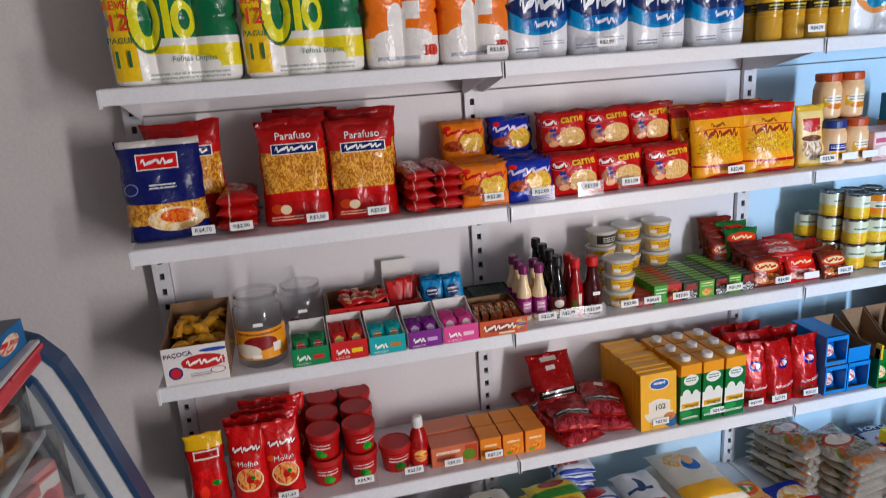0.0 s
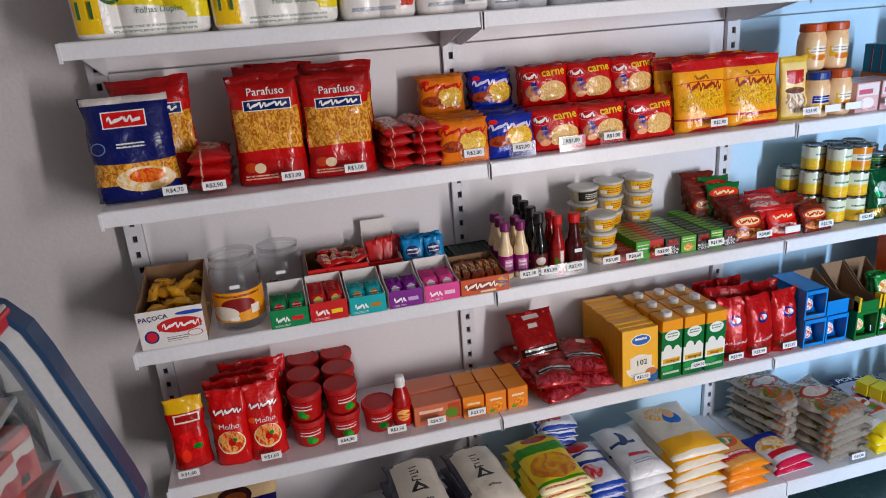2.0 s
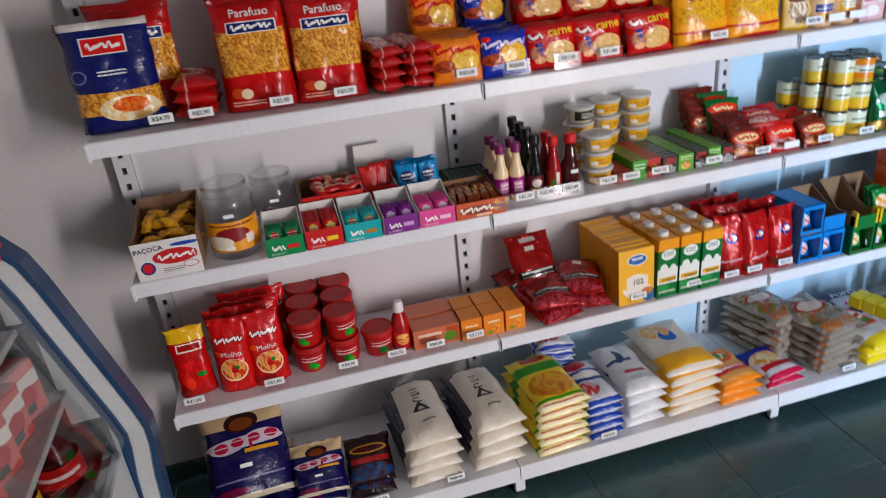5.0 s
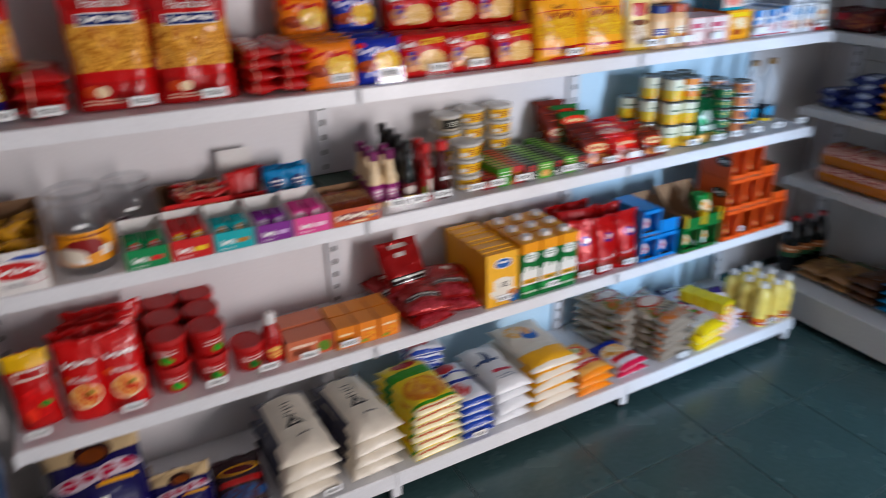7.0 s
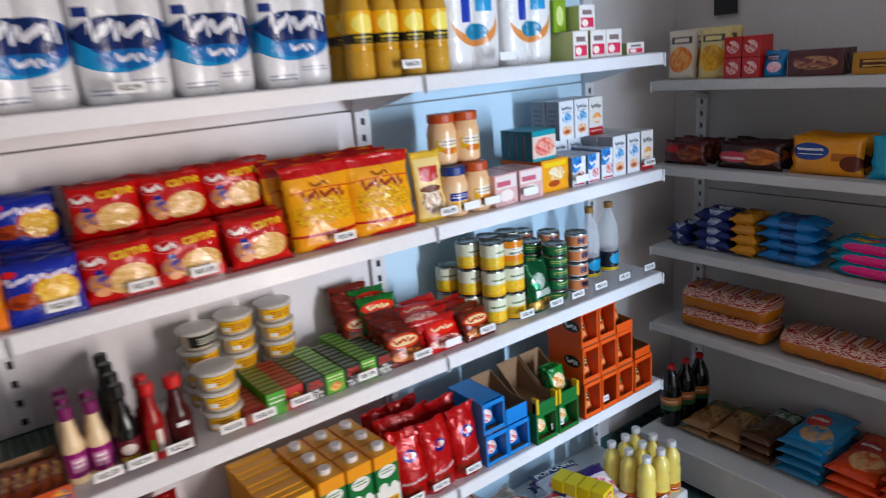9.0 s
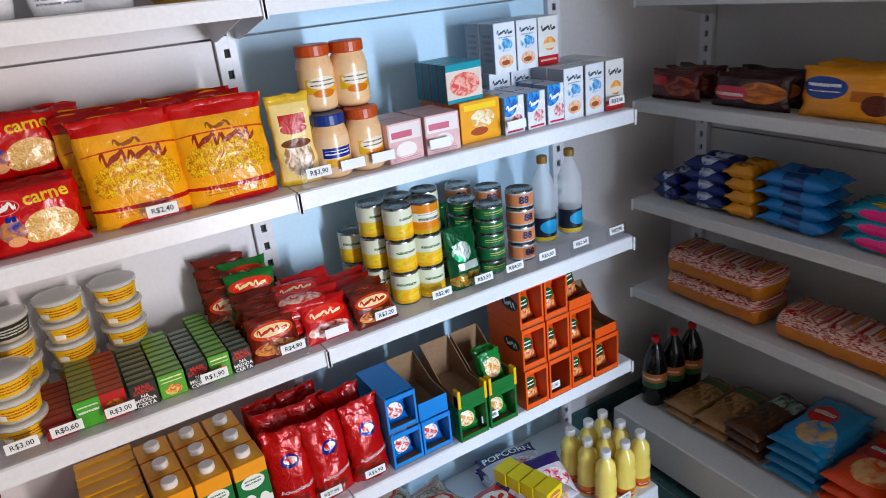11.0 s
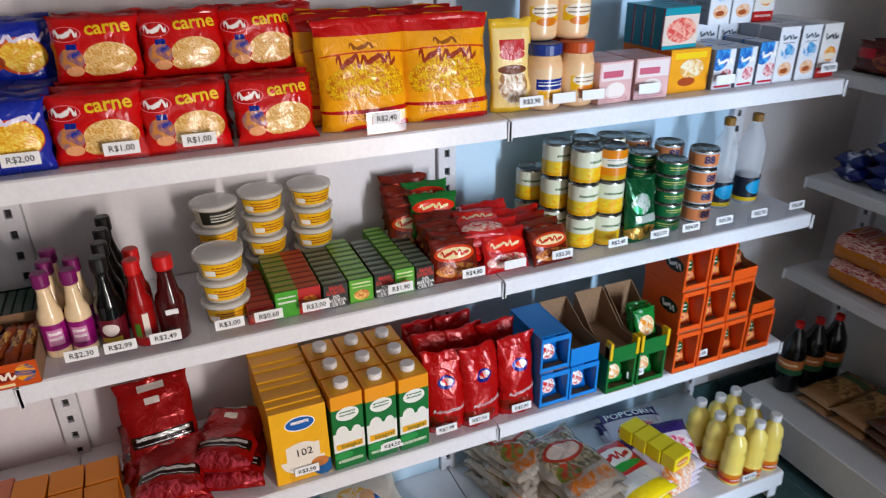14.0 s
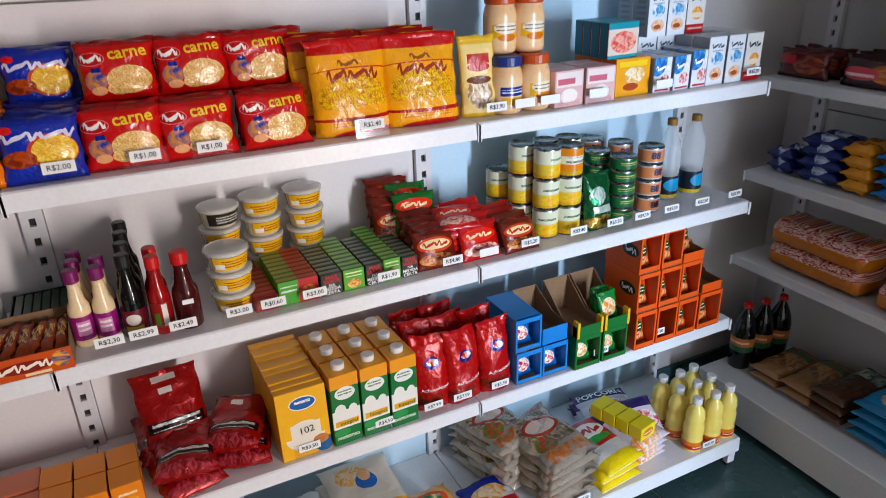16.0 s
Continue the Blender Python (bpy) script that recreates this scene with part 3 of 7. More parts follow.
P_SEPE = printed("rice_film", c("201a4a"), [("r", 0, 0.8, 1, 1, c("c8b08c")), ("e", 0.5, 0.8, 0.6, 0.05, c("c8b08c")), ("e", 0.5, 0.8, 0.2, 0.11, c("32130e")), ("e", 0.5, 0.78, 0.14, 0.07, c("7c4426")), ("e", 0.5, 0.585, 0.45, 0.06, c("cdbcc6")), ("e", 0.3, 0.56, 0.2, 0.07, c("cdbcc6")), ("e", 0.72, 0.61, 0.2, 0.07, c("cdbcc6")),
                                    ("e", 0.24, 0.565, 0.085, 0.052, c("a83248")), ("r", 0.1, 0.56, 0.4, 0.572, c("cdbcc6")), ("e", 0.43, 0.59, 0.075, 0.045, c("a83248")), ("r", 0.56, 0.49, 0.6, 0.64, c("a83248")), ("e", 0.63, 0.605, 0.07, 0.045, c("a83248")), ("e", 0.82, 0.62, 0.075, 0.045, c("a83248")), ("r", 0.36, 0.6, 0.9, 0.61, c("cdbcc6")), ("r", 0.5, 0.465, 0.88, 0.505, c("d89c30")),
                                    ("r", 0.42, 0.32, 0.56, 0.36, WHITE), ("b", 0.1, 0.18, 0.9, 0.24, c("8886a8"), 1.5), ("e", 0.3, 0.1, 0.2, 0.04, c("6c2444")), ("r", 0, 0, 1, 0.06, c("c8bca8"))], 0.25, 0.4)
P_DARK = printed("dark_bean_film", c("2a1a1e"), [("e", 0.5, 0.7, 0.4, 0.1, c("b08028")), ("e", 0.5, 0.7, 0.34, 0.07, c("40181c")), ("r", 0.1, 0.4, 0.9, 0.52, c("8c2024")), ("e", 0.5, 0.2, 0.5, 0.16, (c("28446c"), c("3a1c1c")), 8)], 0.2, 0.5)
P_SUGAR = printed("sugar_film", c("e2d9ca"), [("r", 0, 0.25, 0.12, 1, c("141d38")), ("r", 0.0, 0.86, 1, 1, c("141d38")), ("e", 0.6, 0.87, 0.4, 0.05, c("e2d9ca")), ("t", 0.52, 0.46, 0.2, 0.11, c("1a1a1e")), ("t", 0.52, 0.452, 0.08, 0.044, c("e2d9ca")),
                                      *[("r", 0.44, 0.56 + 0.05 * k, 0.6 - 0.04 * (k % 2), 0.575 + 0.05 * k, c("1a1a1e")) for k in range(5)], ("r", 0.43, 0.56, 0.46, 0.6, c("1a1a1e")), ("r", 0.57, 0.66, 0.6, 0.7, c("1a1a1e")), ("b", 0.45, 0.25, 0.7, 0.3, c("28282c"), 1)], 0.35, 0.35)
P_FUBA = printed("cornmeal_film", c("e8cf3c"), [("r", 0, 0.62, 1, 0.78, c("3f8a2c")), ("r", 0.08, 0.80, 0.92, 0.97, c("f0d040")), ("e", 0.5, 0.88, 0.26, 0.07, c("b03018")), ("e", 0.5, 0.36, 0.42, 0.22, (c("c87a24"), c("e0b040")), 5), ("r", 0, 0, 1, 0.08, c("efe6c0")), ("r", 0, 0.09, 1, 0.13, c("3f8a2c")), ("b", 0.1, 0.02, 0.9, 0.06, c("b0501c"), 1)], 0.28, 0.4)
P_SALT = printed("salt_film", c("dfe2ea"), [("r", 0, 0.46, 1, 0.72, c("1c3c8c")), ("e", 0.55, 0.6, 0.5, 0.08, WHITE), ("e", 0.4, 0.84, 0.34, 0.11, c("b01828")), ("e", 0.3, 0.3, 0.3, 0.14, (c("b81c28"), c("dfe2ea")), 4), ("r", 0, 0, 1, 0.1, c("28489a")), ("e", 0.5, 0.1, 0.5, 0.04, c("e8e8f0"))], 0.28, 0.4)
P_SAIL = printed("flour_film_white", c("e2e3e6"), [("e", 0.4, 0.66, 0.17, 0.14, c("1c3058")), ("e", 0.3, 0.72, 0.1, 0.16, c("e2e3e6")), ("r", 0.1, 0.55, 0.7, 0.6, c("28406c")), ("r", 0.3, 0.3, 0.8, 0.36, c("b83048")), ("b", 0.3, 0.14, 0.8, 0.22, c("9098a8"), 2)], 0.3, 0.4)
P_SUN = printed("flour_film_sun", c("e4ddd0"), [("r", 0, 0.06, 1, 0.34, c("e8b024")), ("e", 0.5, 0.36, 0.5, 0.07, c("e4ddd0")), ("e", 0.36, 0.74, 0.2, 0.13, (c("e8b040"), c("e4ddd0")), 14), ("e", 0.55, 0.62, 0.15, 0.11, c("2c6cb8")), ("e", 0.55, 0.7, 0.09, 0.08, c("e0b088"))], 0.3, 0.4)
P_ORFL = printed("orange_flour_film", c("e8b070"), [("e", 0.45, 0.68, 0.4, 0.17, c("d05c1c")), ("e", 0.45, 0.7, 0.3, 0.1, (c("f0d8b0"), c("2c7a38")), 4), ("r", 0.1, 0.25, 0.9, 0.4, c("c83424")), ("b", 0.15, 0.27, 0.85, 0.38, WHITE, 1), ("r", 0, 0, 1, 0.08, c("e89048"))], 0.28, 0.4)
P_BLFL = printed("blue_flour_film", c("e0dce0"), [("r", 0, 0.6, 1, 1, c("24388c")), ("e", 0.45, 0.58, 0.4, 0.2, (c("e8d8b8"), c("e0a058")), 6), ("r", 0.1, 0.24, 0.9, 0.38, c("c02840")), ("r", 0, 0, 1, 0.1, c("b83050"))], 0.28, 0.4)
P_GREY = printed("clear_grain_film", c("a69a8c"), [("r", 0.1, 0.3, 0.9, 0.85, (c("b8a488"), c("6c5c48")), 14), ("e", 0.5, 0.62, 0.36, 0.14, c("a8483c")), ("e", 0.5, 0.62, 0.3, 0.1, c("d8c0b0")), ("e", 0.3, 0.36, 0.2, 0.12, (c("5c7a3c"), c("c05040")), 6), ("r", 0.1, 0.08, 0.9, 0.24, (c("c0703c"), c("a89888")), 6), ("b", 0.15, 0.84, 0.85, 0.94, c("7c5c4c"), 2)], 0.12, 0.8, 0.25, 26, 0.007)
P_REDW = printed("red_white_flour_film", c("e6e2dc"), [("r", 0, 0.42, 1, 0.96, c("c01c2c")), ("e", 0.5, 0.72, 0.42, 0.14, c("e6e2dc")), *letters(0.18, 0.65, 0.82, 0.79, 5, c("b01424"), c("e6e2dc"), 1), ("e", 0.5, 0.54, 0.4, 0.06, c("388c40")), ("r", 0, 0, 1, 0.2, c("e8cc30"))], 0.28, 0.4)
P_POP = printed("popcorn_film", c("d8ccd4"), [("r", 0, 0.74, 1, 1, c("382c5c")), ("e", 0.55, 0.42, 0.42, 0.24, (c("f4ece8"), c("d03c64")), 7), ("e", 0.4, 0.1, 0.4, 0.14, (c("e0882c"), c("e8dcd0")), 7)], 0.22, 0.5)
P_SAZB = printed("brown_spice_film", c("6a2c20"), [("e", 0.5, 0.62, 0.42, 0.2, c("c8501c")), ("e", 0.5, 0.63, 0.36, 0.13, c("f0d8a8")), *letters(0.2, 0.56, 0.8, 0.7, 5, c("b84018"), c("f0d8a8"), 2), ("e", 0.5, 0.24, 0.42, 0.16, (c("d8945c"), c("8c3c20")), 7)], 0.18, 0.5)
P_SAZG = printed("green_spice_film", c("2c6a34"), [("e", 0.5, 0.68, 0.44, 0.17, c("d84c1c")), *letters(0.2, 0.62, 0.8, 0.75, 5, c("f4e0a8"), c("d84c1c"), 2), ("e", 0.5, 0.26, 0.4, 0.18, (c("e0d0b8"), c("a8542c")), 7)], 0.18, 0.5)
P_SAZR = printed("red_spice_film", c("b81c2c"), [("e", 0.5, 0.62, 0.42, 0.18, c("d8482c")), *letters(0.18, 0.55, 0.82, 0.68, 5, c("f4d8b0"), c("d8482c"), 2), ("e", 0.5, 0.24, 0.44, 0.16, (c("e8c8b8"), c("c03c38")), 6)], 0.15, 0.5)
P_GRNF = printed("green_foil_film", c("0f5434"), [("e", 0.4, 0.6, 0.28, 0.16, (c("e8efe8"), c("2c8c58")), 6), ("r", 0.2, 0.3, 0.8, 0.42, c("c8d4c8")), ("e", 0.5, 0.14, 0.5, 0.12, (c("b88c50"), c("104c30")), 6)], 0.15, 0.6, 0.4)
P_BRICK = printed("red_biscuit_film", c("a8141c"), [("r", 0.3, 0.0, 0.34, 1, c("d8b0a0")), ("e", 0.5, 0.5, 0.28, 0.3, (c("e0c8b8"), c("b01820")), 5)], 0.2, 0.6)


def bag(m, w, h, d, mat, label, cat="food bag", group="", seal=0.08, seed=0, lean=0.0, full=3.0, seal_bot=0.0, name="food_bag"):
    bm = bag_bm(w, h, d, seal, seal_bot, full, seed)
    strip = bm.copy()
    edge = h * (1 - seal) - 0.004
    for one, keep_top in ((bm, False), (strip, True)):
        bmesh.ops.delete(one, geom=[f for f in one.faces if (min(q.co.z for q in f.verts) > edge - 0.004 and f.calc_center_median().z > edge) != keep_top], context="FACES")
    ob = part(name, bm, mat, smooth=True)
    if strip.faces:
        part("seal", strip, mat, ob, smooth=True)
    else:
        strip.free()
    return thing(ob, m @ pose(0, 0, 0, -lean, 0, 0), label, cat, group)


def sack_mesh(w, length, t, mat, seed, name="sack", seal=0.03):
    ob = part(name, bag_bm(w, length, t, seal, seal, 9.0, seed, True, 12, 18, 3.2 if mat.name == "clear_grain_film" else 1.7), mat, smooth=True)
    return ob


def stack(x, y, z, w, length, t, n, mat, label, group, seed=0, turn=0.0, cat="food bag", tight=0.88, words=()):
    """A pile of flat sacks, each a thing, with the printed face up."""
    rnd = random.Random(seed + 17)
    y = max(y - 0.04, length / 2 - 0.425)
    kinds = [sack_mesh(w, length, t, mat, seed + k) for k in range(min(n, 2))]
    for sack in kinds:
        for said, size, ink, py in words:
            text(sack, said, size, ink, 0, t * 0.8, py, surf="mesh", bold=0.02, flat=True)
    for k in range(n):
        m = pose(x + rnd.uniform(-0.005, 0.005), y + rnd.uniform(-0.006, 0.006), z + k * t * tight, 0, 0, turn + rnd.uniform(-3, 3))
        if k < len(kinds):
            thing(kinds[k], m, label, cat, group)
        else:
            copy_thing(kinds[k % len(kinds)], m)


def carton(m, w, d, h, mat, label, cat="carton", group="", name="carton"):
    return thing(part(name, carton_bm(w, d, h), mat), m, label, cat, group)


def tray(m, w, d, hf, hb, mat, label, group="", flap=0.0, inside=CARDW, cat="display box"):
    """Open cardboard counter display: low front, higher back, thin walls."""
    t = 0.002
    ob = part("display_box", carton_bm(w, t, hf), mat)
    thing(ob, m @ pose(0, -d / 2, 0), label, cat, group)
    side = [(t / 2, 0), (d, 0), (d, hb), (d * 0.45, hf * 1.08), (t / 2, hf)]
    for s in (-1, 1):
        part("side_wall", prism([(a, b) for a, b in side], s * (w / 2 - t), s * w / 2, "x"), inside, ob)
    part("back_wall", boxes([(-w / 2 + t, d - t, 0, w / 2 - t, d, hb + flap)]), inside, ob)
    part("bottom", boxes([(-w / 2 + t, t / 2, 0, w / 2 - t, d - t, t)]), inside, ob)
    return ob


def open_box(m, w, d, h, mat, label, group, inside, lip=0.35):
    """Stacking display box lying open to the front, with a lip below and frame rims."""
    t = 0.006
    root = empty("display_box", m)
    tagged(root, label, "display box", group)
    part("side_wall", boxes([(-w / 2, -d / 2, 0, -w / 2 + t, d / 2, h)], 0.0008), mat, root)
    part("side_wall", boxes([(w / 2 - t, -d / 2, 0, w / 2, d / 2, h)], 0.0008), mat, root)
    part("top_panel", boxes([(-w / 2 + t, -d / 2 + 0.012, h - 0.003, w / 2 - t, d / 2, h - 0.0005)]), mat, root)
    part("bottom", boxes([(-w / 2 + t, -d / 2, 0.0005, w / 2 - t, d / 2, 0.003)]), inside, root)
    part("back_wall", boxes([(-w / 2 + t, d / 2 - 0.003, 0.003, w / 2 - t, d / 2, h - 0.003)]), inside, root)
    part("front_lip", boxes([(-w / 2 + t, -d / 2, 0.003, w / 2 - t, -d / 2 + 0.003, h * lip * 0.4)], 0.0008), mat, root)
    part("front_rim", boxes([(-w / 2 + t, -d / 2, h - 0.014, w / 2 - t, -d / 2 + 0.003, h - 0.0005)], 0.0008), mat, root)
    return root


def turned(name, profile, mat, label, cat, m, group="", seg=24):
    return thing(part(name, lathe_bm(profile, seg), mat, smooth=True), m, label, cat, group)


def tag(x, y, z, words, lean=6.0, wide=0.075):
    """Price card in a clear holder clipped to the shelf edge."""
    root = thing(part("price_tag", boxes([(-wide / 2, -0.001, 0, wide / 2, 0.0005, 0.04)], 0.0004), ACRYL), pose(x, y, z, -lean), "white price card in a clear shelf holder", "price tag", "price tags on the shelf edges")
    part("card", boxes([(-0.0265, -0.0022, 0.017, 0.0265, -0.0012, 0.037)]), PAPER, root)
    if words:
        text(root, words, 0.0135, INK, 0, -0.0024, 0.027, bold=0.006)
    return root

S1, S2, S3, S4 = (SHELF_Z[k] + 0.0006 for k in (1, 2, 3, 4))
S5 = BASE_Z + 0.0006

# ---- top tier: paper goods and oil ----


def roll_pack(m, w, d, h, cols, rows, mat, label, group):
    """Film-wrapped block of rolls: bulging columns, pinched between the rows."""
    bm = bmesh.new()
    r = w / (2 * cols)
    out = []
    for k in range(cols):
        xc = -w / 2 + r + 2 * r * k
        out += [(xc - r * math.cos(a), -d / 2 + 0.55 * r - 0.55 * r * math.sin(a)) for a in [math.pi * (0.06 + 0.88 * i / 8) for i in range(9)]]
    out += [(-x, -y) for x, y in out]
    levels = []
    for j in range(rows):
        for f, k in ((0.02, 0.93), (0.08, 0.985), (0.3, 1.0), (0.7, 1.0), (0.92, 0.985), (0.98, 0.955)):
            levels.append(((j + f) / rows * h, k))
    levels[0] = (0.0, 0.93)
    rings = [[bm.verts.new((x * k + 0.0015 * noise.noise((x * 30, z * 30, y * 9)), y * k + 0.003 * noise.noise((x * 25, z * 25, 4 + y * 9)), z)) for x, y in out] for z, k in levels]
    n = len(out)
    for a, b in zip(rings, rings[1:]):
        for i in range(n):
            bm.faces.new((a[i], a[(i + 1) % n], b[(i + 1) % n], b[i]))
    bm.faces.new(rings[0][::-1])
    bm.faces.new(rings[-1])
    bmesh.ops.recalc_face_normals(bm, faces=bm.faces[:])
    set_uv(bm, lambda f, p: (p.co.x / w + 0.5, p.co.z / h))
    return thing(part("paper_roll_pack", bm, mat, smooth=True), m, label, "paper rolls", group)


P_TP = printed("green_roll_film", c("e9e7e2"), [("r", 0.32, 0.36, 1, 0.92, c("0c6240")), ("e", 0.5, 0.9, 0.5, 0.1, c("e9e7e2")), ("r", 0.3, 0.12, 1, 0.30, c("dccb1c")), ("e", 0.34, 0.14, 0.5, 0.1, c("e9e7e2")), ("r", 0.02, 0.04, 0.22, 1, c("e6c018")), ("e", 0.3, 0.5, 0.13, 0.25, c("3c5c38")),
                                           ("e", 0.3, 0.51, 0.115, 0.23, c("d8d41e")), ("e", 0.31, 0.52, 0.05, 0.14, c("0c6240")), ("r", 0.44, 0.36, 0.5, 0.8, c("d8d41e")), ("e", 0.59, 0.5, 0.085, 0.15, c("d8d41e")), ("e", 0.6, 0.5, 0.04, 0.08, c("0c6240")), ("b", 0.28, 0.03, 0.9, 0.1, c("a0a8a0"), 2)], 0.22, 0.3, fine=60)
P_ORP = printed("orange_roll_film", c("e6e2de"), [("r", 0, 0.62, 1, 1, c("1c3464")), ("r", 0, 0.28, 1, 0.64, c("e07c1c")), ("e", 0.5, 0.28, 0.4, 0.08, c("e6e2de")), *letters(0.08, 0.7, 0.92, 0.84, 8, c("e6e8ee"), c("1c3464"), 1), ("e", 0.42, 0.42, 0.13, 0.17, c("e9e6e2")), ("r", 0.52, 0.44, 0.74, 0.6, c("e9e6e2")), ("b", 0.12, 0.06, 0.7, 0.13, c("8890a0"), 1), ("r", 0.78, 0.1, 0.94, 0.2, c("c85020"))], 0.2, 0.3, fine=60)
P_JUM = printed("blue_roll_film", c("e2e3e6"), [("e", 0.45, 0.42, 0.56, 0.2, c("2a86b8")), ("e", 0.6, 0.47, 0.5, 0.16, c("1c4c8c")), ("e", 0.5, 0.5, 0.5, 0.13, c("18305c")), *letters(0.16, 0.45, 0.9, 0.6, 7, c("e6e8ee"), c("18305c"), 2), ("e", 0.55, 0.32, 0.36, 0.07, c("1c6ca8")), *letters(0.4, 0.29, 0.72, 0.36, 4, c("e6e8ee"), c("2f98cc"), 1), ("r", 0.04, 0.62, 0.2, 0.69, c("2c3c74")), ("r", 0.3, 0.78, 0.75, 0.82, c("c8ccd2")), ("b", 0.08, 0.06, 0.5, 0.12, c("707a8c"), 2), ("b", 0.55, 0.12, 0.9, 0.17, c("8890a0"), 2)], 0.2, 0.3, fine=60)
P_WPK = printed("white_roll_film", c("e6e3e0"), [("e", 0.5, 0.44, 0.4, 0.22, c("cf8c5c")), ("e", 0.48, 0.52, 0.4, 0.2, c("e6e3e0")), ("r", 0.25, 0.45, 0.45, 0.85, c("38489c")), ("r", 0.55, 0.55, 0.8, 0.85, c("4c94c0")), ("e", 0.5, 0.36, 0.2, 0.08, c("1c7c9c"))], 0.2, 0.3, fine=60)
for x in (-0.751, -0.470):
    p = roll_pack(pose(x, -0.2, S1), 0.276, 0.2, 0.27, 3, 2, P_TP, "green and yellow film pack of toilet rolls", "toilet roll packs")
    for words, size, mat, z in (("LEVE", 0.025, INKR, 0.168), ("12", 0.048, INKR, 0.132), ("PAGUE", 0.0175, INKG, 0.096), ("11", 0.05, INKG, 0.056)):
        text(p, words, size, mat, -0.106, -0.106, z, bold=0.012)
    text(p, "Folhas Duplas", 0.017, INKG, 0.04, -0.106, 0.052)
for x in (-0.236, -0.056):
    p = roll_pack(pose(x, -0.2, S1), 0.176, 0.18, 0.25, 2, 2, P_ORP, "orange and blue film pack of toilet rolls", "orange roll packs")
    text(p, "30", 0.035, INKR, 0.062, -0.094, 0.035, bold=0.01)
for x, turn in ((0.127, 2), (0.298, -3), (0.467, 3), (0.648, -1)):
    roll_pack(pose(x, -0.2, S1, 0, 0, turn), 0.164, 0.09, 0.25, 2, 1, P_JUM, "white and blue film pack of paper towels", "paper towel packs")
for x in (1.155, 1.352):
    roll_pack(pose(x, -0.19, S1), 0.185, 0.1, 0.26, 2, 1, P_WPK, "white film pack of paper towels with orange swoosh", "white roll packs")
OIL = clear("oil", (0.9, 0.62, 0.08), 0.05, 0.35)
OILIN = plain("oil_fill", c("c99a14"), c("a87a0c"), 0.2, 8, grain=0)
P_OIL = printed("oil_label", c("eeb41c"), [("e", 0.5, 0.6, 0.14, 0.3, c("f0dc80")), ("r", 0, 0, 1, 0.3, c("2a2414")), ("b", 0.38, 0.06, 0.62, 0.22, c("e0c860"), 1)], 0.3)
CAPY = solid("cap_yellow", "e0a818", 0.4)


def oil_bottle(m):
    b = turned("oil_bottle", [(0.030, 0), (0.034, 0.006), (0.034, 0.06), (0.031, 0.066), (0.034, 0.075), (0.034, 0.155), (0.030, 0.17), (0.033, 0.18), (0.032, 0.2), (0.018, 0.235), (0.0135, 0.245), (0.0135, 0.255)], OIL, "yellow cooking oil in a clear bottle", "oil bottle", m, "oil bottles")
    part("oil_fill", lathe_bm([(0.028, 0.003), (0.0325, 0.008), (0.0325, 0.15), (0.029, 0.17), (0.031, 0.2), (0.017, 0.228)], 20), OILIN, b, smooth=True)
    part("label", lathe_bm([(0.0345, 0.08), (0.0345, 0.15)], 24, False), P_OIL, b, smooth=True)
    part("cap", lathe_bm([(0.0155, 0.252), (0.0155, 0.272), (0.013, 0.275)], 18), CAPY, b)
    return b


oil = oil_bottle(pose(0.800, -0.24, S1))
for x, y in ((0.872, -0.24), (0.945, -0.24), (1.018, -0.24), (0.800, -0.16), (0.872, -0.16), (0.945, -0.16), (1.018, -0.16)):
    copy_thing(oil, pose(x, y, S1, 0, 0, 10 * math.sin(x * 50)))
P_SMB = printed("white_pink_carton", c("e6e2de"), [("r", 0.1, 0.12, 0.9, 0.5, c("c8485c")), ("r", 0.2, 0.62, 0.8, 0.8, c("7a6a68")), ("e", 0.35, 0.3, 0.2, 0.14, c("f0e0d8")), ("r", 2, 0, 3, 1, c("b8c088")), ("r", 4, 0, 5, 1, c("d8d4cc"))], 0.4)
P_SMG = printed("green_carton", c("7c9a3c"), [("r", 2, 0, 3, 1, c("6c8c34")), ("e", 0.5, 0.5, 0.3, 0.3, c("c8d090"))], 0.4)
for i, x in enumerate((1.502, 1.580, 1.652)):
    carton(pose(x, -0.235, S1, 0, 0, 3 - 3 * i), 0.066, 0.09, 0.078, P_SMB, "small white and pink food carton", group="small cartons on the top tier")
carton(pose(1.545, -0.225, S1 + 0.0785), 0.066, 0.09, 0.07, P_SMB, "small white and pink food carton stacked on others", group="small cartons on the top tier")
carton(pose(1.475, -0.19, S1 + 0.0785), 0.05, 0.08, 0.09, P_SMG, "small green food carton stacked on others")
carton(pose(1.740, -0.26, S1, 0, 0, -4), 0.075, 0.06, 0.035, P_SMB, "low white and pink food carton", group="small cartons on the top tier")

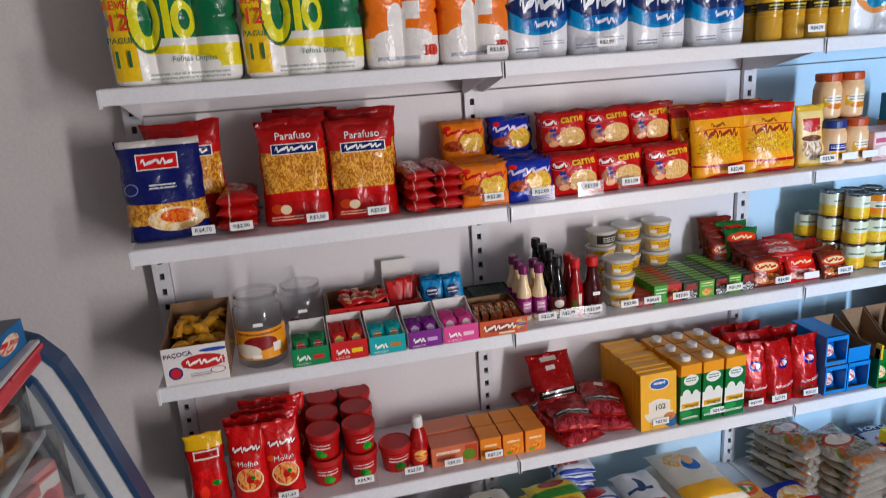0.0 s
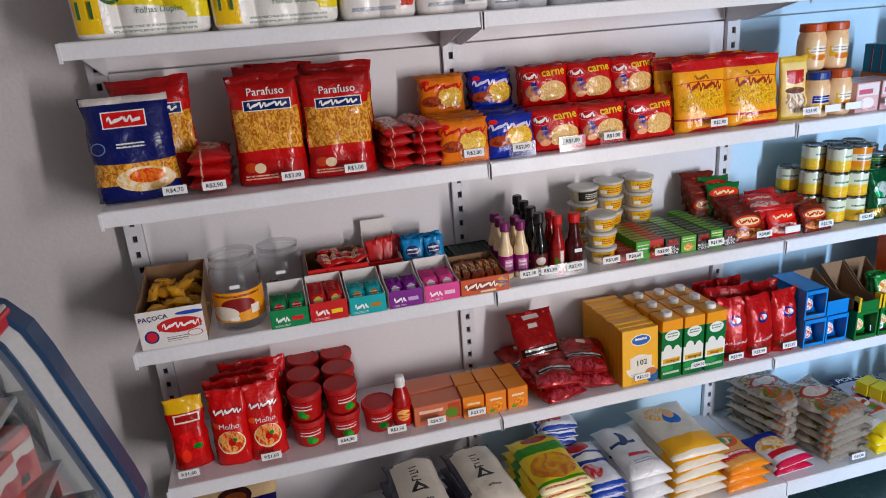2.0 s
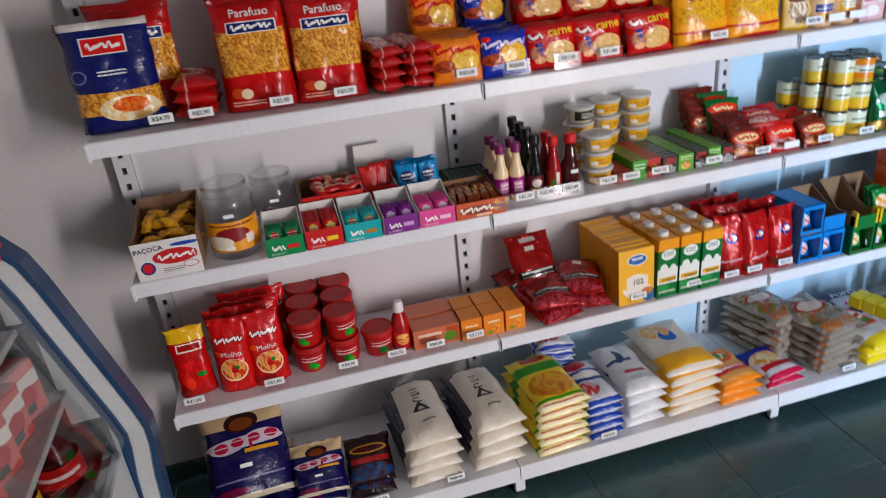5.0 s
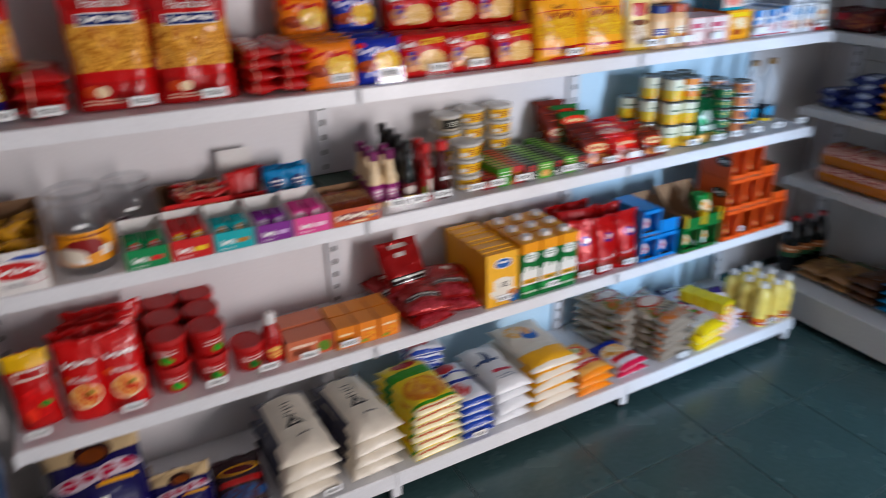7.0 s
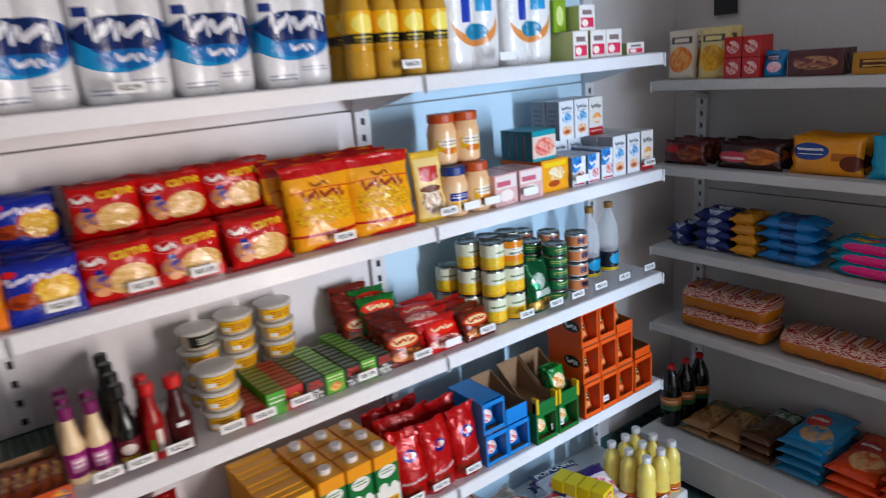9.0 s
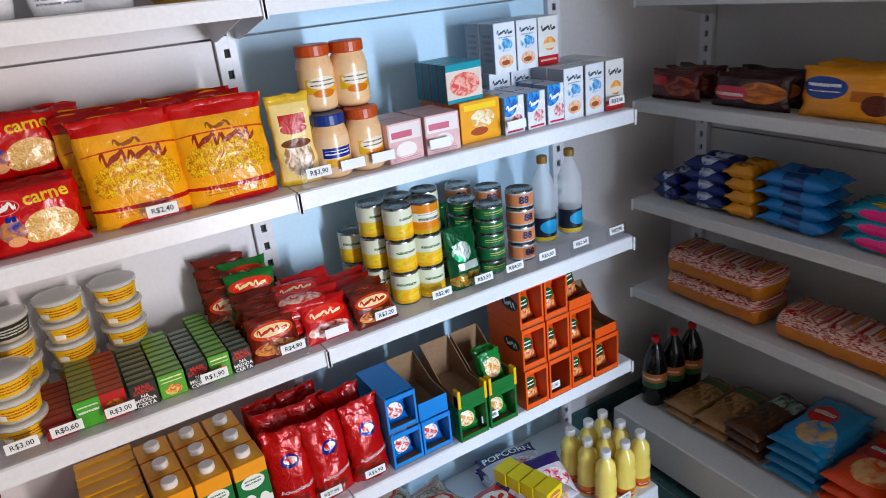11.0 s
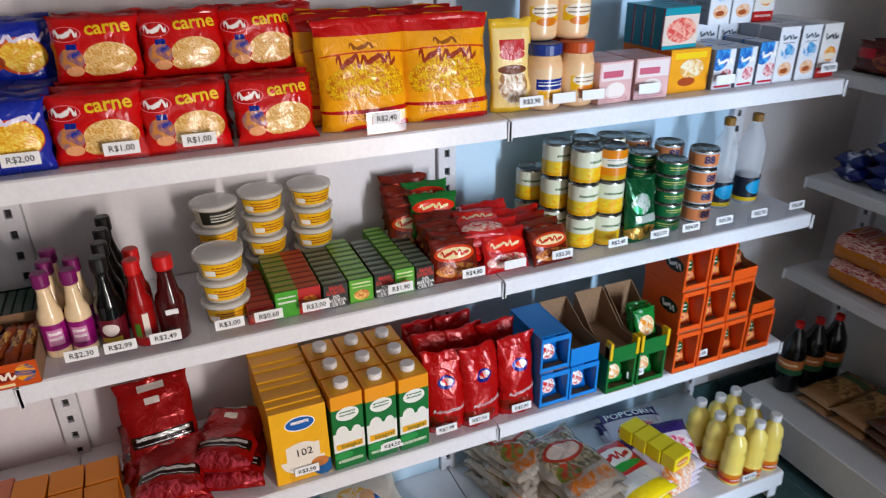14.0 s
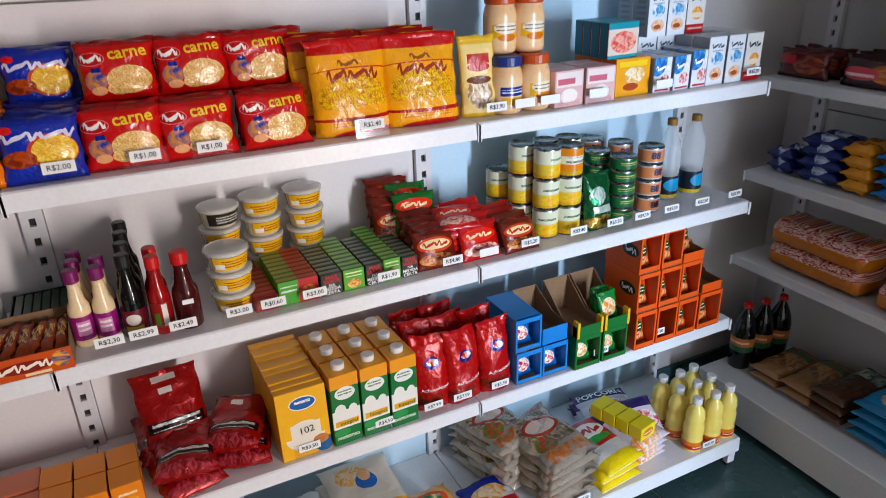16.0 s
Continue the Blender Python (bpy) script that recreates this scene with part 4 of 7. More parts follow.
# ---- second tier: pasta, noodles, jars ----
bag(pose(-0.838, -0.225, S2, 0, 0, 3), 0.19, 0.24, 0.075, P_ADRIA, "dark blue film bag of pasta", "pasta bag", seal=0.09, seed=1, lean=7)
bag(pose(-0.792, -0.13, S2, 0, 0, 2), 0.19, 0.27, 0.07, P_REDP, "red film bag of pasta behind the blue one", "pasta bag", "red pasta bags", seed=2, lean=5)
for x, y, h, s in ((-0.527, -0.225, 0.262, 3), (-0.358, -0.24, 0.25, 4)):
    b = bag(pose(x, y, S2, 0, 0, -2), 0.172, h, 0.075, P_REDP, "red film bag of spiral pasta with clear window", "pasta bag", "red pasta bags", seed=s, lean=7)
    text(b, "Parafuso", 0.026, INKW, 0.005, 0, h * 0.835, surf="mesh", bold=0.006)
for x, y, h, s in ((-0.505, -0.13, 0.275, 5), (-0.335, -0.14, 0.268, 6), (-0.48, -0.05, 0.275, 26)):
    bag(pose(x, y, S2), 0.172, h, 0.07, P_REDP, "red film bag of spiral pasta in the rear row", "pasta bag", "red pasta bags", seed=s, lean=4)
for k in range(3):
    ob = sack_mesh(0.098, 0.2, 0.036, P_BRICK, 40 + k, "biscuit_pack")
    thing(ob, pose(-0.675, -0.175, S2 + k * 0.030, 0, 0, 2 * k - 2), "red film-wrapped biscuit pack in a small pile", "biscuits", "red biscuit packs")
for i in range(2):
    for k in range(4):
        ob = sack_mesh(0.074, 0.22, 0.031, P_BRICK, 50 + k + 4 * i, "biscuit_pack")
        thing(ob, pose(-0.226 + 0.076 * i, -0.19, S2 + k * 0.0262, 0, 0, 3 * (k % 2) - 1), "red film-wrapped biscuit pack in a pile", "biscuits", "red biscuit packs")


def noodles(x, y, z, mat, s, label, words="", w=0.132, h=0.112, lean=12, grp="noodle packs", turn=0):
    b = bag(pose(x, y, z, 0, 0, turn), w, h, 0.036, mat, label, "instant noodles", grp, seal=0.05, seal_bot=0.05, seed=s, lean=lean, full=5.0)
    if words:
        text(b, words, 0.031, INKY, 0.022, 0, h * 0.80, surf="mesh", ang=4, bold=0.02)
    return b


YN, BN, RN = "orange film pack of instant noodles", "blue film pack of instant noodles", "red film pack of instant noodles"
for r, y in enumerate((-0.285, -0.235, -0.185)):
    noodles(-0.052 + 0.004 * r, y, S2, P_NISY, 60 + r, YN, turn=-3)
    noodles(0.074 + 0.004 * r, y, S2, P_NISB, 65 + r, BN, turn=2)
for r, y in enumerate((-0.105, -0.06)):
    noodles(-0.055 + 0.004 * r, y, S2 + 0.095, P_NISY, 70 + r, YN + " on the upper row", turn=-2, lean=10, w=0.128)
    noodles(0.088 + 0.004 * r, y, S2 + 0.095, P_NISB, 75 + r, BN + " on the upper row", turn=4, lean=10, w=0.128)
    noodles(-0.05, y - 0.02, S2, P_NISY, 170 + r, YN + " below the upper row", lean=2)
    noodles(0.085, y - 0.02, S2, P_NISB, 175 + r, BN + " below the upper row", lean=2)
for i, x in enumerate((0.205, 0.338, 0.485)):
    for r, y in enumerate((-0.275, -0.225, -0.17, -0.12)):
        noodles(x + 0.006 * r, y, S2, P_CARNE, 80 + 3 * i + r, RN, "carne" if r == 0 else "", turn=-2 + 2 * i, w=0.14, lean=12 - 3 * r)
    for r, y in enumerate((-0.165, -0.115)):
        noodles((0.222, 0.358, 0.49)[i] + 0.006 * r, y, S2 + 0.102, P_CARNE, 90 + 3 * i + r, RN + " on the upper row", "carne" if r == 0 else "", turn=-3 + 2 * i, w=0.138, lean=12)
noodles(0.54, -0.12, S2 + 0.10, P_CARNE, 99, RN + " at the back", turn=8)
for i, (x, y) in enumerate(((0.655, -0.25), (0.815, -0.252), (0.632, -0.195), (0.618, -0.14), (0.80, -0.195), (0.79, -0.14))):
    bag(pose(x, y, S2, 0, 0, -4 if i % 2 else 3), 0.178, 0.195 + 0.004 * (i > 1), 0.056, P_OBORO, "yellow film bag of snacks with red top", "snack bag", "yellow snack bags", seal=0.07, seed=110 + i, lean=8)
bag(pose(0.955, -0.255, S2, 0, 0, -6), 0.088, 0.178, 0.035, P_CREAM, "cream and gold food pouch", "food pouch", seal=0.06, seed=120, lean=6)
MAYO = plain("mayonnaise", c("e8c49c"), c("dcb088"), 0.3, 10, grain=0.02)
LIDO = solid("lid_orange", "b8562c", 0.4)
LIDB = solid("lid_blue", "1c3a74", 0.4)
P_JARL = printed("mayo_label", c("e8c49c"), [("r", 0.36, 0.3, 0.66, 0.72, c("d8a850")), ("e", 0.5, 0.6, 0.14, 0.18, c("e8dcc8")), ("b", 0.38, 0.52, 0.62, 0.68, c("5c3828"), 1), ("e", 0.5, 0.3, 0.1, 0.12, c("c87830"))], 0.25)
P_JARB = printed("mayo_label_blue", c("e8c8a4"), [("r", 0.36, 0.4, 0.64, 0.7, c("1c3478")), ("b", 0.38, 0.5, 0.62, 0.62, WHITE, 1), ("r", 0.38, 0.12, 0.62, 0.36, c("e0a828"))], 0.25)


def mayo(m, lab, lid, label):
    j = turned("mayonnaise_jar", [(0.028, 0), (0.033, 0.005), (0.034, 0.012), (0.034, 0.085), (0.031, 0.1), (0.027, 0.108), (0.027, 0.114)], MAYO, label, "mayonnaise jar", m, "mayonnaise jars")
    part("label", lathe_bm([(0.0344, 0.016), (0.0344, 0.084)], 28, False), lab, j, smooth=True)
    part("lid", lathe_bm([(0.029, 0.107), (0.0315, 0.109), (0.0315, 0.127), (0.030, 0.1295)], 26), lid, j)
    return j


FAT = Matrix.Diagonal((1.12, 1.12, 1.0, 1))


mayo(pose(1.028, -0.255, S2) @ FAT, P_JARB, LIDB, "cream mayonnaise jar with blue lid")
mayo(pose(1.104, -0.255, S2, 0, 0, 12) @ FAT, P_JARL, LIDO, "cream mayonnaise jar with orange-brown lid")
mayo(pose(1.106, -0.222, S2 + 0.131) @ FAT, P_JARL, LIDO, "cream mayonnaise jar stacked on other jars")
mayo(pose(1.012, -0.185, S2) @ FAT, P_JARL, LIDO, "cream mayonnaise jar with orange-brown lid")
mayo(pose(1.086, -0.183, S2) @ FAT, P_JARL, LIDO, "cream mayonnaise jar with orange-brown lid")
mayo(pose(1.034, -0.215, S2 + 0.131) @ FAT, P_JARL, LIDO, "cream mayonnaise jar stacked on other jars")
P_PINK = printed("pink_carton", c("dfb8b4"), [("r", 0.05, 0.55, 0.95, 0.95, c("e6d8d4")), ("r", 0.1, 0.62, 0.7, 0.78, c("c06878")), ("e", 0.5, 0.3, 0.3, 0.2, c("f0e4dc")), ("b", 0.1, 0.06, 0.9, 0.16, c("a87078"), 2)], 0.35)
# yellow carton: sides a deeper orange than the front
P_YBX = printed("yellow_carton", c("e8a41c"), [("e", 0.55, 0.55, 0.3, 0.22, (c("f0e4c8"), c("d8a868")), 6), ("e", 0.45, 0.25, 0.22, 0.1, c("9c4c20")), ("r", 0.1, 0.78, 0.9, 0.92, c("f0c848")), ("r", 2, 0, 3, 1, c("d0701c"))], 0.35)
# teal carton: dark side and top edges paint the shaded gaps in the row
P_TEAL = printed("teal_carton", c("e0d0c4"), [("r", 0, 0, 1, 0.1, c("2c8c98")), ("r", 0, 0.82, 1, 1, c("2c8c98")), ("e", 0.5, 0.45, 0.42, 0.3, (c("e8b0a0"), c("d05c58")), 7), ("r", 2, 0, 3, 1, c("1c6a7a")), ("r", 2, 0, 2.2, 1, c("7c3440")), ("r", 4, 0, 5, 1, c("2f8c9c")), ("r", 4, 0, 5, 0.15, c("14505c"))], 0.35)
# white cartons: sides are greyer than the front
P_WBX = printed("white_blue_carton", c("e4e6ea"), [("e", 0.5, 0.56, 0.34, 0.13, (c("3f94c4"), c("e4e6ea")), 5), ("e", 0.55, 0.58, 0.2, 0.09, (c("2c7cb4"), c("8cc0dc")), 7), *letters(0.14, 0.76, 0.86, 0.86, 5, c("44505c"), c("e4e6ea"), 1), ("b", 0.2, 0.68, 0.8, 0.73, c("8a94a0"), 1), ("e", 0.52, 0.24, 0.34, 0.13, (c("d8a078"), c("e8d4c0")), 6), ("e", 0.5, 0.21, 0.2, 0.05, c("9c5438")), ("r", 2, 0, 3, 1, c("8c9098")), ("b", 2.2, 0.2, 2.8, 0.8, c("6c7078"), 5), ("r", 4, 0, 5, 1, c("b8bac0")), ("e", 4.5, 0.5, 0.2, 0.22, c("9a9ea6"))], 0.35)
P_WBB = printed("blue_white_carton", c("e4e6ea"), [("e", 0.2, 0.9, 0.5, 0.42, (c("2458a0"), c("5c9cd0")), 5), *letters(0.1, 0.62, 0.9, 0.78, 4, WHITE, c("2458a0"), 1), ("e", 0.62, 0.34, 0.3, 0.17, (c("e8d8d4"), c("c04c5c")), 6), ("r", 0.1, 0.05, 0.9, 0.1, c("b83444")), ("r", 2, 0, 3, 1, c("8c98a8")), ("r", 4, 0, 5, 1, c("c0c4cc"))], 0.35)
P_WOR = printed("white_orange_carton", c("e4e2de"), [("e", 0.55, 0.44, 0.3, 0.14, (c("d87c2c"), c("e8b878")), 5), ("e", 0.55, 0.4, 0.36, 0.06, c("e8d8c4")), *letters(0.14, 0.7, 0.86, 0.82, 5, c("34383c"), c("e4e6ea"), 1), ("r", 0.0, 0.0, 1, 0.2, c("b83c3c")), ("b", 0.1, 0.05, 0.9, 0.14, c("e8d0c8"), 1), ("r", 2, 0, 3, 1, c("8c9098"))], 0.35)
for i, x in enumerate((1.182, 1.278)):
    for r in range(2):
        carton(pose(x, -0.262 + 0.062 * r, S2, 0, 0, 3 - 5 * i), 0.086, 0.056, 0.086, P_PINK, "pale pink food carton", group="pink cartons")
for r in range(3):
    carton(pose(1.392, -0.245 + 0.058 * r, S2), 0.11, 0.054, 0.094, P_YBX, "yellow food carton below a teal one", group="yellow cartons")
for k in range(4):
    carton(pose(1.362 + 0.0007 * k, -0.245 + 0.034 * k, S2 + 0.0945, 0, 0, 4), 0.1, 0.032, 0.086, P_TEAL, "teal food carton standing on yellow cartons", group="teal cartons")
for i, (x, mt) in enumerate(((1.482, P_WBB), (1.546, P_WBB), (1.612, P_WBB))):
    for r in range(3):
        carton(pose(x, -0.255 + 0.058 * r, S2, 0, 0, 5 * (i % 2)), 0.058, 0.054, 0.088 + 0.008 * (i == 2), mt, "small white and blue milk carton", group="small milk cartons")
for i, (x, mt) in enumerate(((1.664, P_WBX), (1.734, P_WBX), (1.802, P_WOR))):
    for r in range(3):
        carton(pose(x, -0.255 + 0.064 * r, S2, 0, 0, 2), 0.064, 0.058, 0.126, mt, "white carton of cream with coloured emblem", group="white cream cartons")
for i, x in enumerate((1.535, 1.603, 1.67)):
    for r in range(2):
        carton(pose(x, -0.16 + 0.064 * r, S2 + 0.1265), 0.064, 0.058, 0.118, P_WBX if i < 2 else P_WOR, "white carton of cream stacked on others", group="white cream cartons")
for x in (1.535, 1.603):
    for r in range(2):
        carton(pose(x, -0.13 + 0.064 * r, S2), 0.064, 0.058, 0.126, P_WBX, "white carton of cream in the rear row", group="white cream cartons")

# ---- third tier: sweets, sauces, seasonings, cans ----
P_PAC = printed("white_sweet_box", c("e6e2de"), [("e", 0.62, 0.55, 0.34, 0.2, c("b82434")), ("r", 0.3, 0.44, 0.95, 0.64, c("b82434")), *letters(0.36, 0.47, 0.92, 0.62, 7, WHITE, c("b82434"), 1), ("e", 0.18, 0.32, 0.11, 0.17, c("28346c")), ("e", 0.18, 0.32, 0.08, 0.13, c("c03c44")), ("e", 0.8, 0.84, 0.22, 0.05, c("2c4c9c")), ("e", 0.83, 0.28, 0.12, 0.09, c("a84450")), ("e", 0.83, 0.28, 0.105, 0.075, c("e6e2de")), ("b", 0.4, 0.14, 0.72, 0.26, c("585058"), 2)], 0.5)
bx = tray(pose(-0.823, -0.195, S3), 0.152, 0.235, 0.098, 0.135, P_PAC, "white printed cardboard box of wrapped peanut sweets", inside=CARD, cat="sweet box")
text(bx, "PAÇOCA", 0.0165, INKN, -0.038, -0.0012, 0.079, ang=3, bold=0.015)
SWY = printed("yellow_wrapper", c("d09a1c"), [("e", 0.5, 0.5, 0.3, 0.3, (c("d8a82c"), c("9c5c14")), 5)], 0.3, 0.5)
rnd = random.Random(5)
sweet = None
for k in range(44):
    m = pose(-0.823 + rnd.uniform(-0.052, 0.052), -0.195 + rnd.uniform(-0.085, 0.09), S3 + 0.012 + 0.018 * (k // 9) + rnd.uniform(0, 0.006), rnd.uniform(-40, 40), rnd.uniform(-30, 30), rnd.uniform(0, 180))
    if sweet is None:
        sweet = thing(part("wrapped_sweet", bag_bm(0.026, 0.06, 0.026, 0.16, 0.16, 4, 3, True, 6, 8), SWY, smooth=True), m, "yellow-wrapped peanut sweet in an open box", "sweet", "wrapped peanut sweets")
    else:
        copy_thing(sweet, m)
P_JLAB = printed("orange_jar_label", c("e09a2c"), [("e", 0.5, 0.56, 0.11, 0.24, c("7c1c24")), ("b", 0.34, 0.78, 0.66, 0.92, c("6a2018"), 1), ("e", 0.6, 0.3, 0.1, 0.24, c("e6dccc")), ("r", 0.36, 0.2, 0.42, 0.5, c("e8e0d4")), ("r", 0.5, 0.05, 0.56, 0.18, WHITE)], 0.35)


def jar(m, r, h, label, lab):
    prof = [(0.001, 0.001), (r * 0.9, 0), (r, 0.008), (r, h * 0.72), (r * 0.97, h * 0.79), (r * 0.88, h * 0.835), (r * 0.87, h * 0.86), (r * 0.94, h * 0.865), (r * 0.94, h * 0.885), (r * 0.88, h * 0.89), (r * 0.88, h * 0.98), (r * 0.91, h * 0.985), (r * 0.9, h), (r * 0.85, h), (r * 0.84, h * 0.98), (r * 0.84, h * 0.94)]
    j = thing(part("sweet_jar", lathe_bm(prof, 36, False), JARCL, smooth=True), m, label, "plastic jar", "clear sweet jars")
    if lab:
        lb = lathe_bm([(r * 1.004, h * 0.13), (r * 1.004, h * 0.54)], 36, False)
        bmesh.ops.delete(lb, geom=[f for f in lb.faces if f.calc_center_median().y > -0.004], context="FACES")
        part("label", lb, lab, j, smooth=True)
    part("sticker", boxes([(-0.012, -r * 0.995 - 0.003, h * 0.6, 0.012, -r * 0.995 - 0.002, h * 0.65)]), PAPER, j)
    return j


j1 = jar(pose(-0.665, -0.232, S3, 0, 0, 0), 0.063, 0.192, "open clear plastic jar with orange label", P_JLAB)
jar(pose(-0.552, -0.13, S3), 0.061, 0.165, "clear plastic jar holding a few dark sweets", None)
DKW = printed("dark_wrapper", c("4c2434"), [("e", 0.5, 0.5, 0.3, 0.3, (c("c8a8b0"), c("502838")), 6)], 0.25, 0.5)
TAN = printed("tan_wrapper", c("c89868"), [("e", 0.5, 0.5, 0.3, 0.3, (c("e8d0a8"), c("a86c34")), 6)], 0.25, 0.5)
for k in range(9):
    m = pose(-0.552 + rnd.uniform(-0.03, 0.03), -0.13 + rnd.uniform(-0.03, 0.03), S3 + 0.012 + 0.014 * (k // 4), rnd.uniform(-20, 20), 0, rnd.uniform(0, 180))
    s0 = thing(part("wrapped_sweet", bag_bm(0.024, 0.05, 0.02, 0.16, 0.16, 4, k, True, 5, 6), DKW, smooth=True), m, "dark-wrapped sweet in a clear jar", "sweet", "dark wrapped sweets")
for k in range(7):
    m = pose(-0.668 + rnd.uniform(-0.03, 0.03), -0.232 + rnd.uniform(-0.03, 0.03), S3 + 0.012 + 0.012 * (k // 4), rnd.uniform(-20, 20), 0, rnd.uniform(0, 180))
    s0 = thing(part("wrapped_sweet", bag_bm(0.024, 0.05, 0.02, 0.16, 0.16, 4, k, True, 5, 6), TAN, smooth=True), m, "tan-wrapped sweet in a clear jar", "sweet", "tan wrapped sweets")


def sweet_tray(x, w, col, light, word, hf, hb, label, n=5):
    mt = printed(word + "_tray", c(col), [*letters(0.14, 0.3, 0.5, 0.6, 4, WHITE, c("24305c"), 2), ("r", 0.56, 0.34, 0.86, 0.56, c(light)), ("b", 0.1, 0.1, 0.5, 0.18, WHITE, 1)], 0.4)
    tray(pose(x, -0.255, S3), w, 0.13, hf, hb, mt, label, "sweet display boxes")
    film = printed(word + "_film", c(col), [("e", 0.5, 0.5, 0.3, 0.34, c(light)), ("b", 0.2, 0.6, 0.8, 0.74, WHITE, 1)], 0.2, 0.4)
    first = None
    for i in range(2):
        for k in range(n):
            m = pose(x + (i - 0.5) * w * 0.47, -0.305 + 0.019 * k, S3 + 0.004, -28, 0, 0)
            if first is None:
                first = thing(part("sweet_packet", bag_bm(w * 0.43, hf * 1.25, 0.012, 0.1, 0.1, 4, 1, False, 6, 6), film, smooth=True), m, "small sweet packet standing in its display box", "sweet packet", "sweet packets")
            else:
                copy_thing(first, m)


sweet_tray(-0.546, 0.094, "10804e", "c83440", "green", 0.05, 0.078, "green open display box of sweets", 3)
sweet_tray(-0.447, 0.094, "c0182c", "e8c83c", "red", 0.052, 0.08, "red open display box of sweets")
sweet_tray(-0.347, 0.094, "20a4a8", "a8783c", "teal", 0.05, 0.078, "teal open display box of sweets", 3)
sweet_tray(-0.247, 0.09, "782484", "c8a8d0", "purple", 0.048, 0.078, "purple open display box of sweets", 3)
sweet_tray(-0.149, 0.096, "d85c94", "f0c8d8", "pink", 0.048, 0.08, "pink open display box of sweets", 4)
P_AMA = printed("orange_sweet_tray", c("c05a1c"), [("e", 0.42, 0.5, 0.36, 0.26, c("7a2c10")), *letters(0.08, 0.34, 0.76, 0.68, 8, c("f4e8d8"), c("7a2c10"), 0), ("e", 0.86, 0.55, 0.11, 0.36, (c("e8a040"), c("28487c")), 4), ("r", 0.4, 0.08, 0.72, 0.2, c("e8d0a8"))], 0.35)
tray(pose(-0.030, -0.245, S3), 0.136, 0.15, 0.046, 0.062, P_AMA, "orange-brown open display box of wafer bars", "sweet display boxes", inside=CARD)
P_WAF = printed("brown_bar_film", c("8a4418"), [("r", 0.2, 0.3, 0.8, 0.7, (c("d8a868"), c("5c2810")), 5)], 0.22, 0.5)
for k in range(6):
    ob = sack_mesh(0.024, 0.12, 0.016, P_WAF, 130 + k, "wafer_bar", 0.1)
    thing(ob, pose(-0.085 + 0.022 * k, -0.24, S3 + 0.03, 6, 0, 6 * (k % 3) - 14), "brown-wrapped wafer bar in a display box", "wafer bar", "wafer bars")
    copy_thing(ob, pose(-0.085 + 0.022 * k, -0.24, S3 + 0.014, 0, 0, 0))
P_TOR = printed("red_sweet_tray", c("c0202c"), [("e", 0.66, 0.5, 0.3, 0.36, (c("e8c890"), c("8c4a24")), 4), ("r", 0.05, 0.46, 0.4, 0.78, c("7a1018")), *letters(0.06, 0.48, 0.42, 0.76, 5, c("f4e4c8"), c("7a1018"), 0), ("e", 0.62, 0.62, 0.06, 0.14, WHITE)], 0.35)
tray(pose(-0.40, -0.115, S3), 0.165, 0.13, 0.09, 0.1, P_TOR, "red open display box of chocolate sweets", "sweet display boxes", inside=CARD)
P_REDS = printed("red_sweet_film", c("b01820"), [("e", 0.5, 0.5, 0.3, 0.3, (c("e0b088"), c("a01820")), 6)], 0.2, 0.5)
for k in range(10):
    thing(part("wrapped_sweet", bag_bm(0.035, 0.055, 0.02, 0.14, 0.14, 4, k, True, 5, 6), P_REDS, smooth=True), pose(-0.43 + 0.03 * (k % 4), -0.15 + 0.04 * (k // 4), S3 + 0.082, rnd.uniform(-25, 25), 0, rnd.uniform(0, 180)), "red-wrapped chocolate sweet in a display box", "sweet", "red wrapped sweets")
P_REDC = printed("red_choc_tray", c("b8162a"), [("b", 0.1, 0.3, 0.9, 0.6, WHITE, 1)], 0.35)
tray(pose(-0.265, -0.09, S3), 0.095, 0.12, 0.075, 0.125, P_REDC, "red open display box with raised white lid", "sweet display boxes", flap=0.04)
for k in range(3):
    bag(pose(-0.285 + 0.03 * k, -0.12 + 0.012 * k, S3 + 0.004), 0.05, 0.12, 0.014, P_REDC, "red sweet packet standing in a display box", "sweet packet", "red sweet packets", seed=150 + k, lean=12)
P_BLU = printed("blue_sweet_tray", c("1c8cc0"), [("e", 0.3, 0.5, 0.24, 0.32, c("24305c")), ("b", 0.16, 0.38, 0.46, 0.62, WHITE, 1), ("e", 0.72, 0.5, 0.2, 0.3, c("e090b0"))], 0.3)
P_BLUF = printed("blue_sweet_film", c("1a86bc"), [("e", 0.45, 0.7, 0.32, 0.14, c("1c2c5c")), ("b", 0.2, 0.64, 0.7, 0.76, WHITE, 1), ("e", 0.55, 0.34, 0.3, 0.2, (c("e8a0b8"), c("f0e0e0")), 5)], 0.2, 0.5)
tray(pose(-0.15, -0.12, S3), 0.125, 0.1, 0.058, 0.075, P_BLU, "blue open display box of jelly sweets", "sweet display boxes")
for i in range(2):
    for k in range(3):
        bag(pose(-0.182 + 0.063 * i, -0.155 + 0.022 * k, S3 + 0.004, 0, 0, 6 * i - 3), 0.06, 0.118, 0.018, P_BLUF, "blue packet of jelly sweets in a display box", "sweet packet", "blue sweet packets", seed=160 + 3 * i + k, lean=14)
P_DGB = printed("dark_green_tray", c("1c2c24"), [("b", 0.1, 0.3, 0.9, 0.7, c("5c7c68"), 1)], 0.35)
tray(pose(-0.005, -0.11, S3), 0.13, 0.12, 0.05, 0.055, P_DGB, "dark green open display box of mints", "sweet display boxes", inside=P_DGB)
P_MINT = solid("mint_green", "22382c", 0.35)
